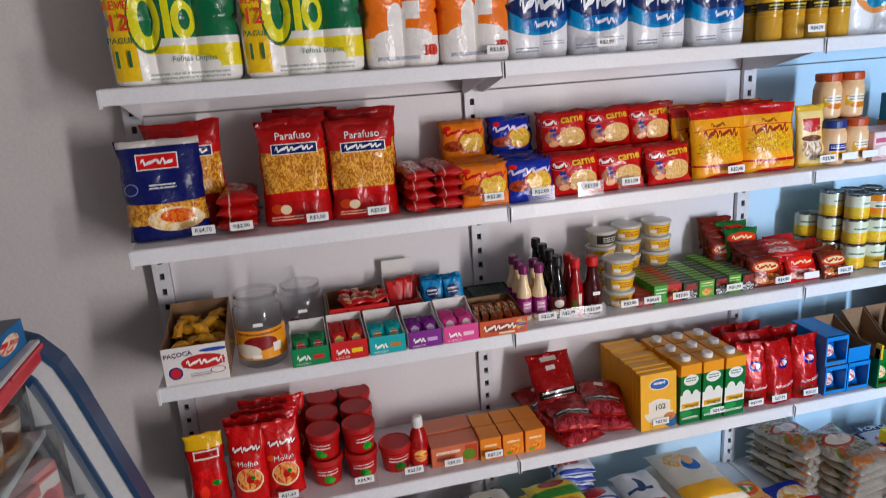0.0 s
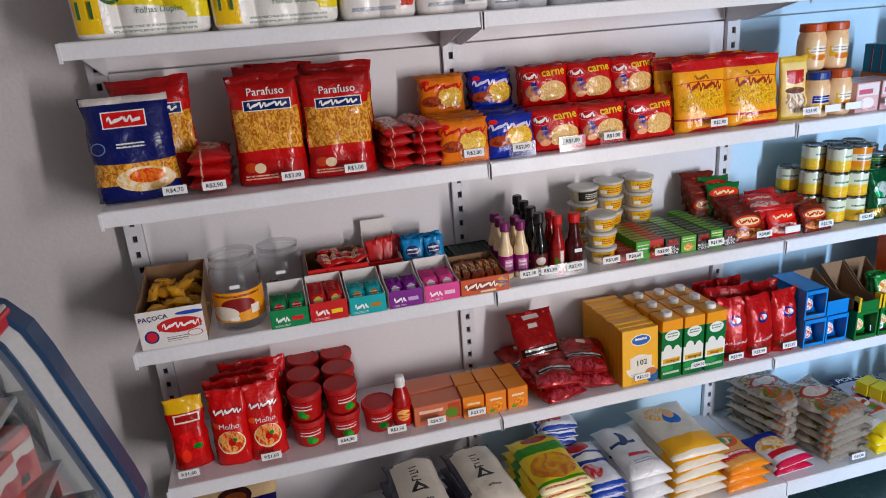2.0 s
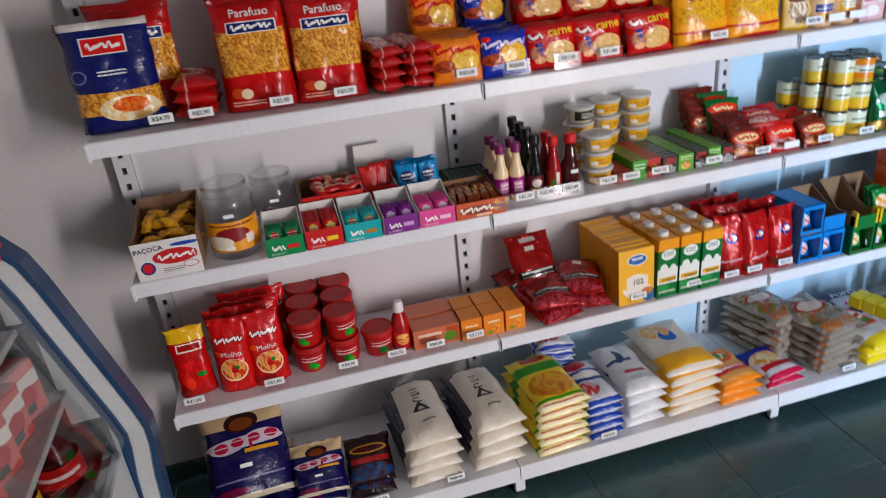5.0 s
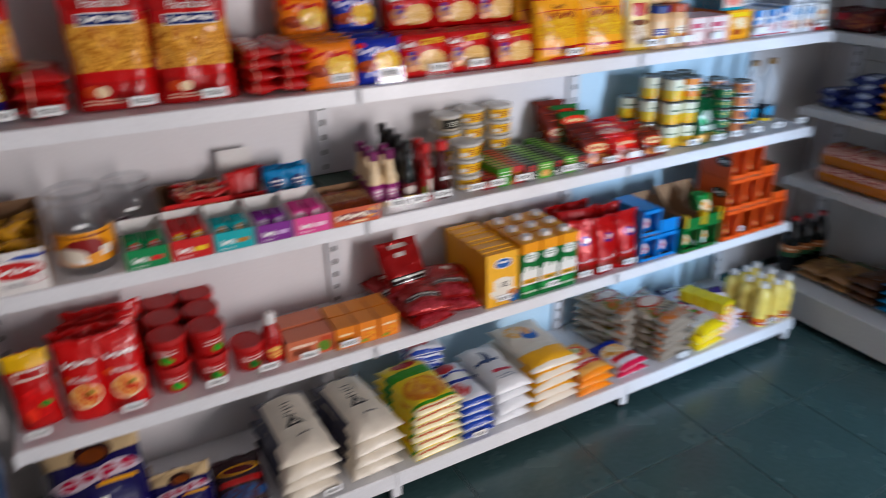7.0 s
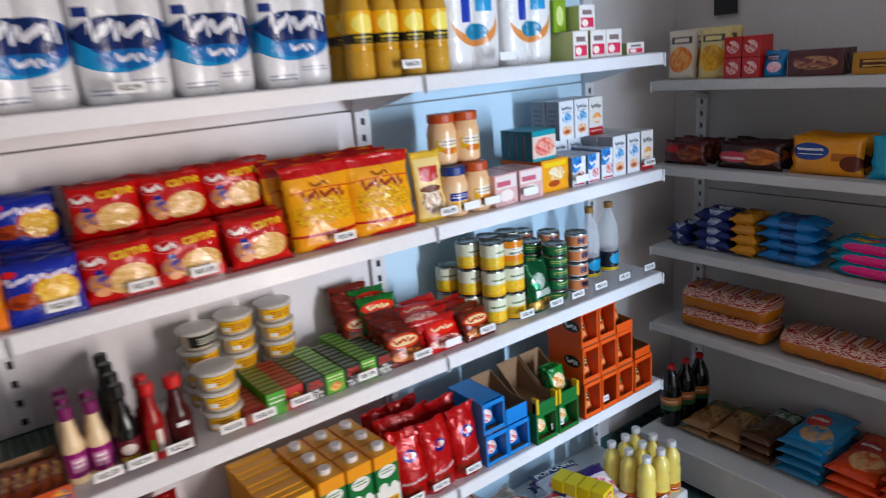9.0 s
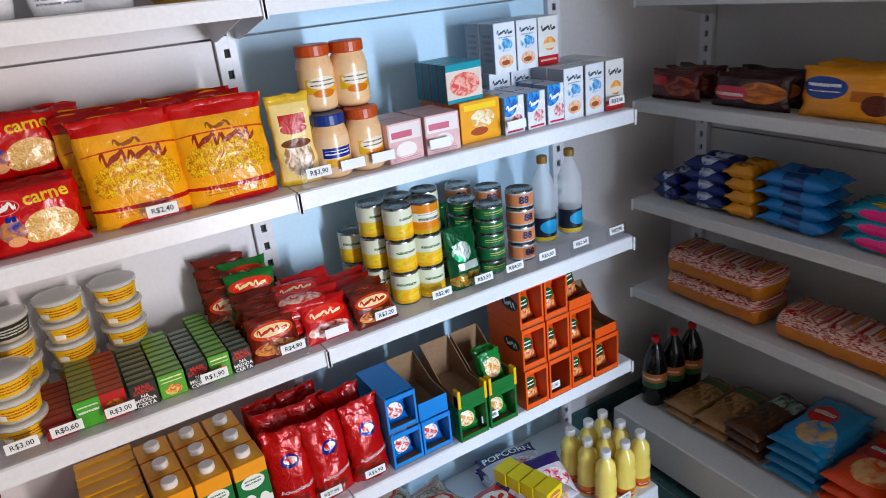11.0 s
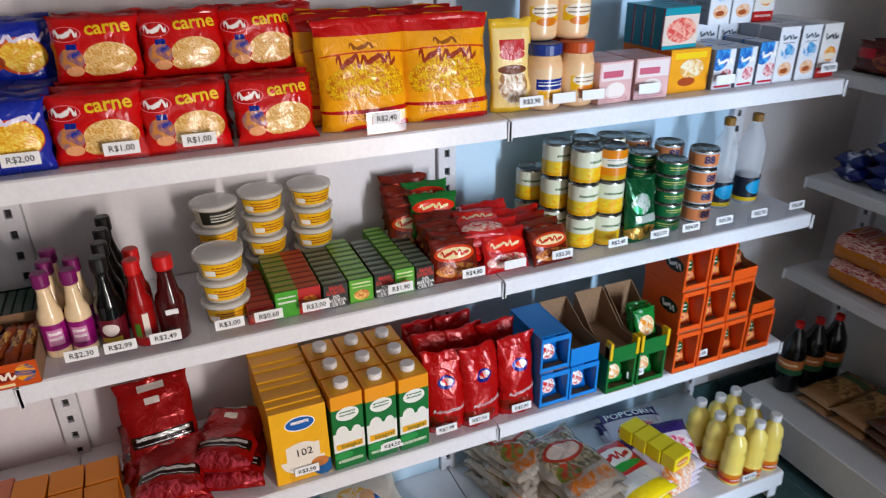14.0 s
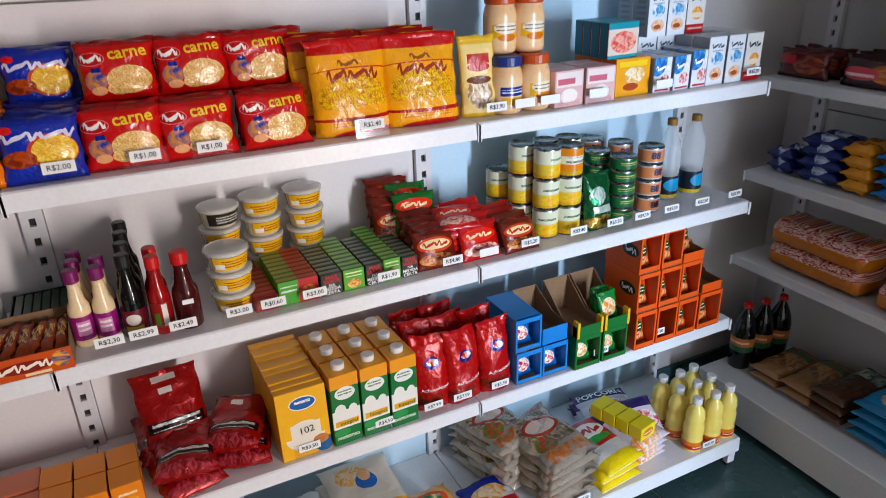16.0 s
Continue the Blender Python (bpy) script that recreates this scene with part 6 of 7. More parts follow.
for i, (x, y, turn) in enumerate(((0.803, -0.262, -8), (0.893, -0.272, 6), (0.993, -0.268, 4), (0.806, -0.19, -4), (0.892, -0.195, 5), (0.806, -0.125, 0), (0.892, -0.13, 8), (0.975, -0.2, 2))):
    b = bag(pose(x, y, S4, 0, 0, turn), 0.104, 0.205 + 0.006 * (i > 2), 0.06, P_CHOC, "shiny red chocolate powder pouch", "food pouch", "red chocolate pouches", seal=0.09, seed=350 + i, lean=5)
    if i < 3:
        text(b, "Achocolatado", 0.0145, INKW, 0.008, -0.03, 0.062, surf="mesh", ang=5)

OBLUE, OGRN, OORG, OYEL = solid("display_blue", "1c84c8", 0.4), solid("display_green", "1f6a34", 0.4), solid("display_orange", "ee6a14", 0.4), solid("display_yellow", "e8bc1c", 0.4)
P_DBL = printed("blue_drink_film", c("1c6cb0"), [("e", 0.5, 0.5, 0.36, 0.3, (c("f0e8e0"), c("c83c3c")), 5)], 0.2, 0.5)
P_DGR = printed("green_drink_film", c("2c7a3c"), [("e", 0.5, 0.5, 0.36, 0.3, (c("f0e0c0"), c("e0902c")), 5)], 0.2, 0.5)
P_DOR = printed("orange_drink_film", c("c85c1c"), [("e", 0.5, 0.6, 0.4, 0.22, c("1c4c2c")), ("b", 0.2, 0.52, 0.8, 0.68, WHITE, 1), ("e", 0.5, 0.26, 0.4, 0.16, (c("e8b870"), c("c04c6c")), 5)], 0.2, 0.5)


def filled(x, y, z, w, d, h, mat, label, grp, inside, film, n, seed):
    open_box(pose(x, y, z), w, d, h, mat, label, grp, inside)
    for k in range(n):
        bag(pose(x + rnd.uniform(-0.004, 0.004), y - d / 2 + 0.032 + 0.016 * k, z + 0.0035, 0, 0, rnd.uniform(-8, 8)), w * 0.72, h * (0.66 + 0.03 * (k % 2)), 0.014, film, "small drink powder packet in a display box", "drink packet", "drink powder packets", seal=0.08, seal_bot=0.08, seed=seed + k, lean=16)


BROWN = CARD
tray(pose(1.170, -0.215, S4 + 0.0995), 0.083, 0.16, 0.05, 0.1, OBLUE, "blue and brown opened display box stacked above", "blue display boxes", inside=CARD)
for i, (x, n) in enumerate(((1.084, 2), (1.170, 1))):
    for q in range(n):
        filled(x, -0.222 if q == 0 else -0.215, S4 + 0.0995 * q - (0.0 if i == 0 else 0.004 * q), 0.083, 0.16, 0.099, OBLUE, "blue open cardboard display box of drink powder", "blue display boxes", BROWN, P_DBL, 3, 400 + 7 * i + q)
for i, x in enumerate((1.270, 1.365)):
    filled(x, -0.235, S4, 0.088, 0.17, 0.104, OGRN, "green open cardboard display box of drink powder", "green display boxes", BROWN, P_DGR, 2 + i, 430 + i)
    t0 = tray(pose(x, -0.235, S4 + 0.1045), 0.088, 0.17, 0.034, 0.11, OGRN, "green and brown opened display box stacked above", "green display boxes", inside=CARD)
    part("corner_strip", boxes([(-0.044, -0.0035, 0.0, -0.036, 0.018, 0.05)]), OYEL, t0)
    part("corner_strip", boxes([(0.036, -0.0035, 0.0, 0.044, 0.018, 0.05)]), OYEL, t0)
for q in range(3):
    bag(pose(1.365, -0.29 + 0.018 * q, S4 + 0.108), 0.066, 0.09, 0.014, P_DGR, "small drink powder packet in a display box", "drink packet", "drink powder packets", seal=0.08, seal_bot=0.08, seed=440 + q, lean=18)
for i, (x, n) in enumerate(((1.479, 3), (1.562, 3), (1.643, 2), (1.736, 1))):
    w = 0.078 if i < 3 else 0.092
    for q in range(n):
        cell_n = 0 if (i + 2 * q) % 5 == 1 else 2
        filled(x, -0.245 + 0.004 * q, S4 + 0.1225 * q, w, 0.15, 0.122, OORG, "orange open cardboard display box of drink powder", "orange display boxes", BROWN, P_DOR, cell_n, 450 + 9 * i + q)
P_MARK = printed("dark_oval_mark", c("16241c"), [*letters(0.14, 0.25, 0.86, 0.75, 4, WHITE, c("16241c"), 1)], 0.4)
for zz in (0.31, 0.19):
    bm = bmesh.new()
    ring = [bm.verts.new((1.4385, -0.27 + 0.034 * math.cos(k * math.pi / 12), S4 + zz + 0.019 * math.sin(k * math.pi / 12))) for k in range(24)]
    deep = [bm.verts.new((1.4398, p.co.y, p.co.z)) for p in ring]
    bm.faces.new(ring)
    bm.faces.new(deep[::-1])
    for k in range(24):
        bm.faces.new((ring[k], ring[(k + 1) % 24], deep[(k + 1) % 24], deep[k]))
    bmesh.ops.recalc_face_normals(bm, faces=bm.faces[:])
    set_uv(bm, lambda f, p, zz=zz: (0.5 - (p.co.y + 0.27) / 0.068, 0.5 + (p.co.z - S4 - zz) / 0.038))
    tagged(part("sticker", bm, P_MARK), "dark oval sticker on an orange display box", "sticker", "oval stickers")
for x, zz in ((1.643, 0.2455), (1.736, 0.123)):
    t0 = tray(pose(x, -0.245, S4 + zz), 0.08, 0.14, 0.03, 0.115, OORG, "orange opened display box with raised flaps", "orange display boxes", inside=CARD)
bag(pose(1.649, -0.27, S4 + 0.25, 0, 0, 10), 0.07, 0.1, 0.02, P_DOR, "small drink powder packet in a display box", "drink packet", "drink powder packets", seal=0.08, seal_bot=0.08, seed=480, lean=20)

# ---- bottom tier: rice, sugar, flours ----
ob = sack_mesh(0.24, 0.33, 0.07, P_SEPE, 500, "rice_bag")
thing(ob, pose(-0.77, -0.245, S5, 0, 0, 2), "dark blue rice bag lying flat below another", "rice bag", "rice bags")
bag(pose(-0.775, -0.335, S5 + 0.068, 0, 0, 2), 0.245, 0.275, 0.115, P_SEPE, "dark blue rice bag with tan top", "rice bag", "rice bags", seal=0.06, seed=503, lean=44)
ob = sack_mesh(0.15, 0.25, 0.05, P_SEPE, 505, "rice_bag")
thing(ob, pose(-0.587, -0.28, S5, 0, 0, -2), "small dark blue rice bag lying flat", "rice bag", "rice bags")
bag(pose(-0.587, -0.37, S5 + 0.046, 0, 0, -2), 0.16, 0.155, 0.07, P_SEPE, "small dark blue rice bag leaning back", "rice bag", "rice bags", seal=0.06, seed=507, lean=50)
ob = sack_mesh(0.135, 0.25, 0.05, P_DARK, 509, "bean_bag")
thing(ob, pose(-0.438, -0.28, S5, 0, 0, -2), "dark brown bag of beans lying flat", "bean bag", "bean bags")
bag(pose(-0.438, -0.375, S5 + 0.045, 0, 0, -3), 0.14, 0.14, 0.06, P_DARK, "dark brown bag of beans leaning on others", "bean bag", "bean bags", seal=0.06, seed=510, lean=52)


stack(-0.262, -0.262, S5, 0.165, 0.31, 0.051, 4, P_SUGAR, "white and dark blue sugar bag in a pile", "sugar bags", 520, 4)
stack(-0.06, -0.262, S5, 0.165, 0.31, 0.051, 4, P_SUGAR, "white and dark blue sugar bag in a pile", "sugar bags", 530, 4)
stack(0.146, -0.252, S5, 0.172, 0.27, 0.036, 6, P_FUBA, "yellow cornmeal bag in a pile", "cornmeal bags", 540, 3)
stack(0.297, -0.265, S5, 0.116, 0.23, 0.034, 5, P_SALT, "white and blue salt bag in a pile", "salt bags", 550, 2)
stack(0.25, -0.075, S5, 0.125, 0.14, 0.036, 7, P_SALT, "white and blue salt bag in the rear pile", "salt bags", 556, -8)
stack(0.428, -0.25, S5, 0.142, 0.26, 0.047, 4, P_SAIL, "white flour bag in a pile", "white flour bags", 560, 3)
stack(0.60, -0.235, S5, 0.195, 0.29, 0.043, 5, P_SUN, "white and yellow flour bag in a pile", "yellow flour bags", 570, 2)
stack(0.775, -0.29, S5, 0.155, 0.19, 0.036, 3, P_ORFL, "orange cassava flour bag in a pile", "orange flour bags", 580, 2)
stack(0.955, -0.295, S5, 0.15, 0.17, 0.036, 2, P_BLFL, "blue and white flour bag in a pile", "blue flour bags", 590, 5)
stack(1.05, -0.135, S5, 0.165, 0.24, 0.037, 6, P_GREY, "clear foil bag of grain in a pile", "clear grain bags", 600, 14, tight=0.8)
stack(1.155, -0.255, S5, 0.185, 0.25, 0.038, 6, P_GREY, "clear foil bag of grain in a pile", "clear grain bags", 610, 8, tight=0.8, words=(("FAROFA PRONTA", 0.019, INKR, 0.105),))
stack(1.335, -0.275, S5, 0.165, 0.23, 0.036, 3, P_REDW, "red and white flour bag in a pile", "red flour bags", 620, 8)
stack(1.475, -0.25, S5, 0.15, 0.2, 0.028, 4, P_POP, "purple and white popcorn bag in a pile", "popcorn bags", 630, 8, words=(("POPCORN", 0.026, INKW, 0.066),))
stack(1.50, -0.12, S5, 0.2, 0.18, 0.026, 3, P_POP, "purple and white popcorn bag in the rear pile", "popcorn bags", 640, -10, words=(("POPCORN", 0.036, INKW, 0.06),))
bag(pose(1.53, -0.335, S5 + 0.05, 0, 0, -8), 0.13, 0.14, 0.03, P_POP, "white and pink popcorn bag leaning on a pile", "food bag", "popcorn bags", seal=0.05, seal_bot=0.05, seed=645, lean=60)
# small yellow carton: sides slightly darker than the top
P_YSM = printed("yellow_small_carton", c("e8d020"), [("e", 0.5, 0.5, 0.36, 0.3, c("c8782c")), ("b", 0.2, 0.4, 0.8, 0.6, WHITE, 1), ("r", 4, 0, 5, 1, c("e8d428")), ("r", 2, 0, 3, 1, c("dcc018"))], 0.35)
for q in range(4):
    carton(pose(1.472 - 0.012 * q, -0.355 + 0.048 * q, S5 + 0.104 - 0.002 * q, 0, 0, 12), 0.07, 0.046, 0.046, P_YSM, "small yellow carton lying on flour bags", group="small yellow cartons")
JUICE = plain("juice_yellow", c("f6dc90"), c("efcf78"), 0.16, 12, grain=0.02)
P_JU = printed("juice_label", c("d88030"), [("r", 0, 0.1, 1, 0.5, c("b8402c")), ("b", 0.38, 0.16, 0.62, 0.44, WHITE, 1)], 0.35)


def juice(m):
    b = turned("juice_bottle", [(0.028, 0), (0.0325, 0.005), (0.0325, 0.05), (0.030, 0.058), (0.0325, 0.068), (0.0325, 0.105), (0.028, 0.125), (0.031, 0.14), (0.027, 0.17), (0.014, 0.192), (0.0125, 0.198), (0.0125, 0.205)], JUICE, "pale yellow juice bottle with white cap", "juice bottle", m, "juice bottles")
    part("label", lathe_bm([(0.033, 0.012), (0.033, 0.046)], 26, False), P_JU, b, smooth=True)
    part("cap", lathe_bm([(0.015, 0.2), (0.0155, 0.202), (0.0155, 0.222), (0.0135, 0.2245)], 18), CAPW, b)
    return b


ju = juice(pose(1.665, -0.385, S5) @ Matrix.Diagonal((1.0, 1.0, 0.86, 1)))
for x, y in ((1.738, -0.39), (1.806, -0.385), (1.66, -0.315), (1.73, -0.32), (1.797, -0.315), (1.655, -0.245), (1.725, -0.25), (1.79, -0.245)):
    copy_thing(ju, pose(x, y, S5, 0, 0, rnd.uniform(-25, 25)))

# ---- goods on the side shelving (its shelves look to -x) ----


def on_side(y, d, z, turn=0.0):
    """Pose at y along the wall, d metres behind the shelf's front edge, facing the room."""
    return pose(XW - SIDE_D + d, y, z + 0.0006, 0, 0, -90 + turn)


R1, R2, R3, R4, R5 = SIDE_Z[1], SIDE_Z[2], SIDE_Z[3], SIDE_Z[4], SIDE_BASE_Z
P_CR1 = printed("white_cracker_film", c("dcd0c0"), [("e", 0.5, 0.4, 0.4, 0.26, (c("d8784c"), c("e0a868")), 5), ("r", 0.15, 0.72, 0.85, 0.86, c("4c4440")), ("r", 0.25, 0.75, 0.75, 0.83, c("dcd0c0"))], 0.3, 0.4)
P_CR2 = printed("yellow_cracker_film", c("dcc890"), [("e", 0.5, 0.4, 0.4, 0.26, (c("e0b048"), c("c88c3c")), 5), ("r", 0.15, 0.72, 0.85, 0.86, c("4c4440")), ("r", 0.25, 0.75, 0.75, 0.83, c("dcc890"))], 0.3, 0.4)
for i, (y, mt) in enumerate(((-0.19, P_CR1), (-0.31, P_CR2))):
    for r in range(2):
        bag(on_side(y, 0.07 + 0.07 * r, R1, 3), 0.11, 0.165, 0.05, mt, "cracker bag in pale film with orange print", "cracker bag", "cracker bags", seal=0.06, seed=700 + 2 * i + r, lean=3)
P_RSM = printed("red_sweet_carton", c("b02430"), [("e", 0.5, 0.5, 0.36, 0.3, (c("e8c8c0"), c("b02430")), 5)], 0.3)
for q in range(4):
    carton(on_side(-0.40 - 0.062 * (q % 2), 0.07, R1 + 0.065 * (q // 2)), 0.058, 0.08, 0.064, P_RSM, "small red sweet carton", group="small red cartons")
bag(on_side(-0.525, 0.06, R1), 0.075, 0.08, 0.04, P_BLUF, "small blue and pink sweet pack", "sweet packet", seed=710, lean=8)
P_DKC = printed("dark_choc_film", c("4a1c20"), [("e", 0.5, 0.5, 0.4, 0.26, (c("a87c60"), c("5c2028")), 5)], 0.25, 0.4)
P_GOLD = printed("gold_bar_film", c("a87828"), [("r", 0.1, 0.3, 0.7, 0.7, c("4c2c14")), ("b", 0.14, 0.36, 0.66, 0.64, c("d8b060"), 1)], 0.25, 0.4)
carton(on_side(-0.66, 0.07, R1), 0.16, 0.08, 0.075, P_DKC, "dark brown chocolate carton")
carton(on_side(-0.86, 0.07, R1), 0.19, 0.09, 0.06, P_GOLD, "golden chocolate carton on a side shelf")
carton(on_side(-1.06, 0.07, R1), 0.16, 0.09, 0.06, P_DKC, "dark brown chocolate carton")
P_W1 = printed("dark_red_wafer_film", c("4e1018"), [("e", 0.66, 0.5, 0.28, 0.32, (c("8c4c34"), c("5c1820")), 4), ("r", 0.06, 0.5, 0.4, 0.8, c("a83038"))], 0.25, 0.45)
P_W2 = printed("brown_wafer_film", c("34181a"), [("e", 0.68, 0.5, 0.28, 0.3, (c("c07848"), c("8c4c2c")), 4), ("e", 0.28, 0.45, 0.26, 0.2, c("b84c54")), ("b", 0.08, 0.36, 0.48, 0.54, c("f0d8d0"), 1)], 0.25, 0.45)
P_W3 = printed("yellow_wafer_film", c("dc9418"), [("e", 0.3, 0.62, 0.26, 0.22, c("20407c")), ("b", 0.12, 0.54, 0.48, 0.7, WHITE, 1), ("r", 0.6, 0.4, 0.9, 0.6, c("a8642c")), ("e", 0.85, 0.34, 0.14, 0.2, c("5c2c14"))], 0.25, 0.45)
P_W4 = printed("tan_wafer_film", c("c8965c"), [("r", 0, 0, 0.22, 1, c("3c9cb8")), ("r", 0.4, 0.1, 0.62, 0.95, c("4c3020")), ("e", 0.8, 0.5, 0.16, 0.34, c("d8b888"))], 0.25, 0.45)
for y, w, h, mt, lb in ((-0.215, 0.17, 0.085, P_W1, "dark red wafer biscuit pack"), (-0.455, 0.225, 0.09, P_W2, "dark brown wafer biscuit pack"), (-0.70, 0.215, 0.118, P_W3, "yellow wafer biscuit pack"), (-0.93, 0.22, 0.125, P_W4, "tan and blue wafer biscuit pack"), (-1.17, 0.22, 0.11, P_W3, "yellow wafer biscuit pack")):
    for r in range(3):
        bag(on_side(y, 0.06 + 0.055 * r, R2, 1 - r), w, h, 0.05, mt, lb, "wafer pack", "wafer packs", seal=0.05, seal_bot=0.05, seed=720 + r, lean=3, full=8)
P_K1 = printed("navy_cookie_film", c("182658"), [("e", 0.45, 0.5, 0.4, 0.2, (c("c8d0e0"), c("2c3c78")), 4)], 0.2, 0.5)
P_K2 = printed("gold_cookie_film", c("c88a20"), [("e", 0.5, 0.5, 0.34, 0.3, (c("6c3c1c"), c("a86c28")), 5)], 0.2, 0.5)
P_K3 = printed("blue_cookie_film", c("1c70a8"), [("r", 0.05, 0.35, 0.5, 0.65, c("24406c")), ("e", 0.72, 0.5, 0.2, 0.26, (c("c86c4c"), c("2c80b8")), 4)], 0.2, 0.5)
P_K4 = printed("teal_cookie_film", c("2c7c94"), [("r", 0, 0.2, 0.12, 0.8, c("d83c80")), ("r", 0.88, 0.2, 1, 0.8, c("d83c80")), ("e", 0.5, 0.5, 0.3, 0.24, (c("8c3c4c"), c("d8c83c")), 4)], 0.2, 0.5)


def cookies(y, length, mt, rows, label, k0, d0=0.075):
    """Pile of cookie rolls lying along the shelf."""
    first = None
    for q in range(rows):
        for r in range(2):
            m = on_side(y + rnd.uniform(-0.006, 0.006), d0 + 0.062 * r, R3 + 0.036 * q, rnd.uniform(-3, 3)) @ pose(0, 0, 0, 0, 0, 90)
            if first is None:
                ob = part("cookie_pack", bag_bm(0.058, length, 0.042, 0.07, 0.07, 8, k0, True, 8, 12), mt, smooth=True)
                first = thing(ob, m, label, "cookie pack", "cookie packs")
            else:
                copy_thing(first, m)


cookies(-0.20, 0.09, P_K1, 2, "dark blue cookie pack lying in a pile", 740)
cookies(-0.335, 0.15, P_K1, 4, "dark blue and white cookie pack lying in a pile", 742)
cookies(-0.45, 0.085, P_K2, 4, "golden cookie pack lying in a pile", 744)
cookies(-0.60, 0.19, P_K3, 4, "bright blue cookie pack lying in a pile", 746)
cookies(-0.83, 0.21, P_K4, 3, "teal and pink cookie pack lying in a pile", 748)
cookies(-1.08, 0.21, P_K4, 2, "teal and pink cookie pack lying in a pile", 750)
CRUST = plain("bread_crust", c("b8743c"), c("8c4c20"), 0.5, 20, grain=0.2, fine=70)
P_BRD = printed("bread_bag_print", c("b4703a"), [("r", 0, 0.62, 1, 1, (c("d8b8a8"), c("8c2c28")), 22)], 0.2, 0.5)


def loaf(y, length, z, label, k0):
    """Row of rolls baked together in a clear printed bag."""
    bm = bmesh.new()
    n, nv, na = 14, 30, 14
    rings = []
    for j in range(nv + 1):
        v = j / nv
        end = min(1.0, (min(v, 1 - v) / 0.06 + 0.02)) ** 0.5
        lob = 0.9 + 0.1 * abs(math.sin(math.pi * v * 5))
        ring = []
        for i in range(na):
            a = 2 * math.pi * i / na
            ex = math.copysign(abs(math.cos(a)) ** 0.6, math.cos(a))
            ez = math.copysign(abs(math.sin(a)) ** 0.7, math.sin(a))
            wob = 1 + 0.05 * noise.noise((v * 14, ex * 2, ez * 2 + k0))
            ring.append(bm.verts.new(((v - 0.5) * length, 0.085 * ex * end * wob, 0.046 + 0.045 * ez * end * lob * wob)))
        rings.append(ring)
    for a, b in zip(rings, rings[1:]):
        for i in range(na):
            bm.faces.new((a[i], b[i], b[(i + 1) % na], a[(i + 1) % na]))
    bm.faces.new(rings[0])
    bm.faces.new(rings[-1][::-1])
    bmesh.ops.recalc_face_normals(bm, faces=bm.faces[:])
    set_uv(bm, lambda f, p: (p.co.x / length + 0.5, p.co.z / 0.09))
    thing(part("bread_loaf", bm, P_BRD, smooth=True), on_side(y, 0.11, z), label, "bread", "bread loaves")


loaf(-0.385, 0.345, R4, "golden bread rolls in a clear printed bag", 1)
loaf(-0.385, 0.345, R4 + 0.075, "golden bread rolls in a printed bag stacked on another", 2)
loaf(-0.765, 0.36, R4, "golden bread rolls in a clear printed bag", 3)
loaf(-1.15, 0.34, R4, "golden bread rolls in a clear printed bag", 4)
loaf(-1.15, 0.34, R4 + 0.075, "golden bread rolls in a printed bag stacked on another", 5)
COLA = plain("cola_dark", c("140a08"), None, 0.06, 12, grain=0)
P_COL = printed("cola_label", c("a86a48"), [("r", 0, 0, 1, 0.4, c("2c4c34")), ("b", 0.3, 0.5, 0.7, 0.8, c("e0c8a8"), 1)], 0.35)
co = turned("soda_bottle", [(0.036, 0), (0.043, 0.008), (0.042, 0.07), (0.044, 0.13), (0.045, 0.17), (0.038, 0.21), (0.02, 0.255), (0.0135, 0.268), (0.0135, 0.282)], COLA, "dark soda bottle with red cap", "soda bottle", on_side(-0.175, 0.05, R5) @ Matrix.Diagonal((0.92, 0.92, 0.88, 1)), "soda bottles")
part("label", lathe_bm([(0.0445, 0.085), (0.0455, 0.15)], 26, False), P_COL, co, smooth=True)
part("cap", lathe_bm([(0.0155, 0.275), (0.0155, 0.294), (0.0135, 0.296)], 18), CAPR, co)
copy_thing(co, on_side(-0.185, 0.13, R5))
copy_thing(co, on_side(-0.195, 0.21, R5))
P_RUSK = printed("brown_rusk_film", c("8c6a4c"), [("r", 0.1, 0.3, 0.9, 0.7, (c("a8845c"), c("6c5038")), 6), ("r", 0.1, 0.72, 0.9, 0.86, c("4c5c3c"))], 0.25, 0.5)
P_RUS2 = printed("dark_bread_film", c("4c3426"), [("r", 0.1, 0.66, 0.9, 0.9, (c("a8c0b0"), c("3c5c48")), 6), ("r", 0.1, 0.2, 0.9, 0.5, (c("5c4030"), c("3c281c")), 6)], 0.25, 0.5)
P_BCR = printed("blue_cracker_film", c("1f88b8"), [("e", 0.4, 0.6, 0.26, 0.16, c("c83c3c")), ("b", 0.2, 0.54, 0.6, 0.66, WHITE, 1), ("e", 0.6, 0.3, 0.34, 0.2, (c("d8b080"), c("2c90c0")), 4), ("r", 0, 0, 1, 0.08, c("16688c"))], 0.22, 0.5)
P_OCR = printed("orange_cracker_film", c("cc5424"), [("e", 0.4, 0.6, 0.26, 0.16, c("b81c24")), ("b", 0.2, 0.54, 0.6, 0.66, WHITE, 1), ("e", 0.6, 0.3, 0.34, 0.2, (c("e0b888"), c("d06030")), 4)], 0.22, 0.5)


def side_stack(y, w, length, t, n, mat, label, grp, seed, d=0.1):
    first = sack_mesh(w, length, t, mat, seed, "cracker_pack")
    for q in range(n):
        m = on_side(y, d - 0.085 + length / 2, R5 + q * t * 0.88, rnd.uniform(-3, 3))
        if q == 0:
            thing(first, m, label, "cracker pack", grp)
        else:
            copy_thing(first, m)


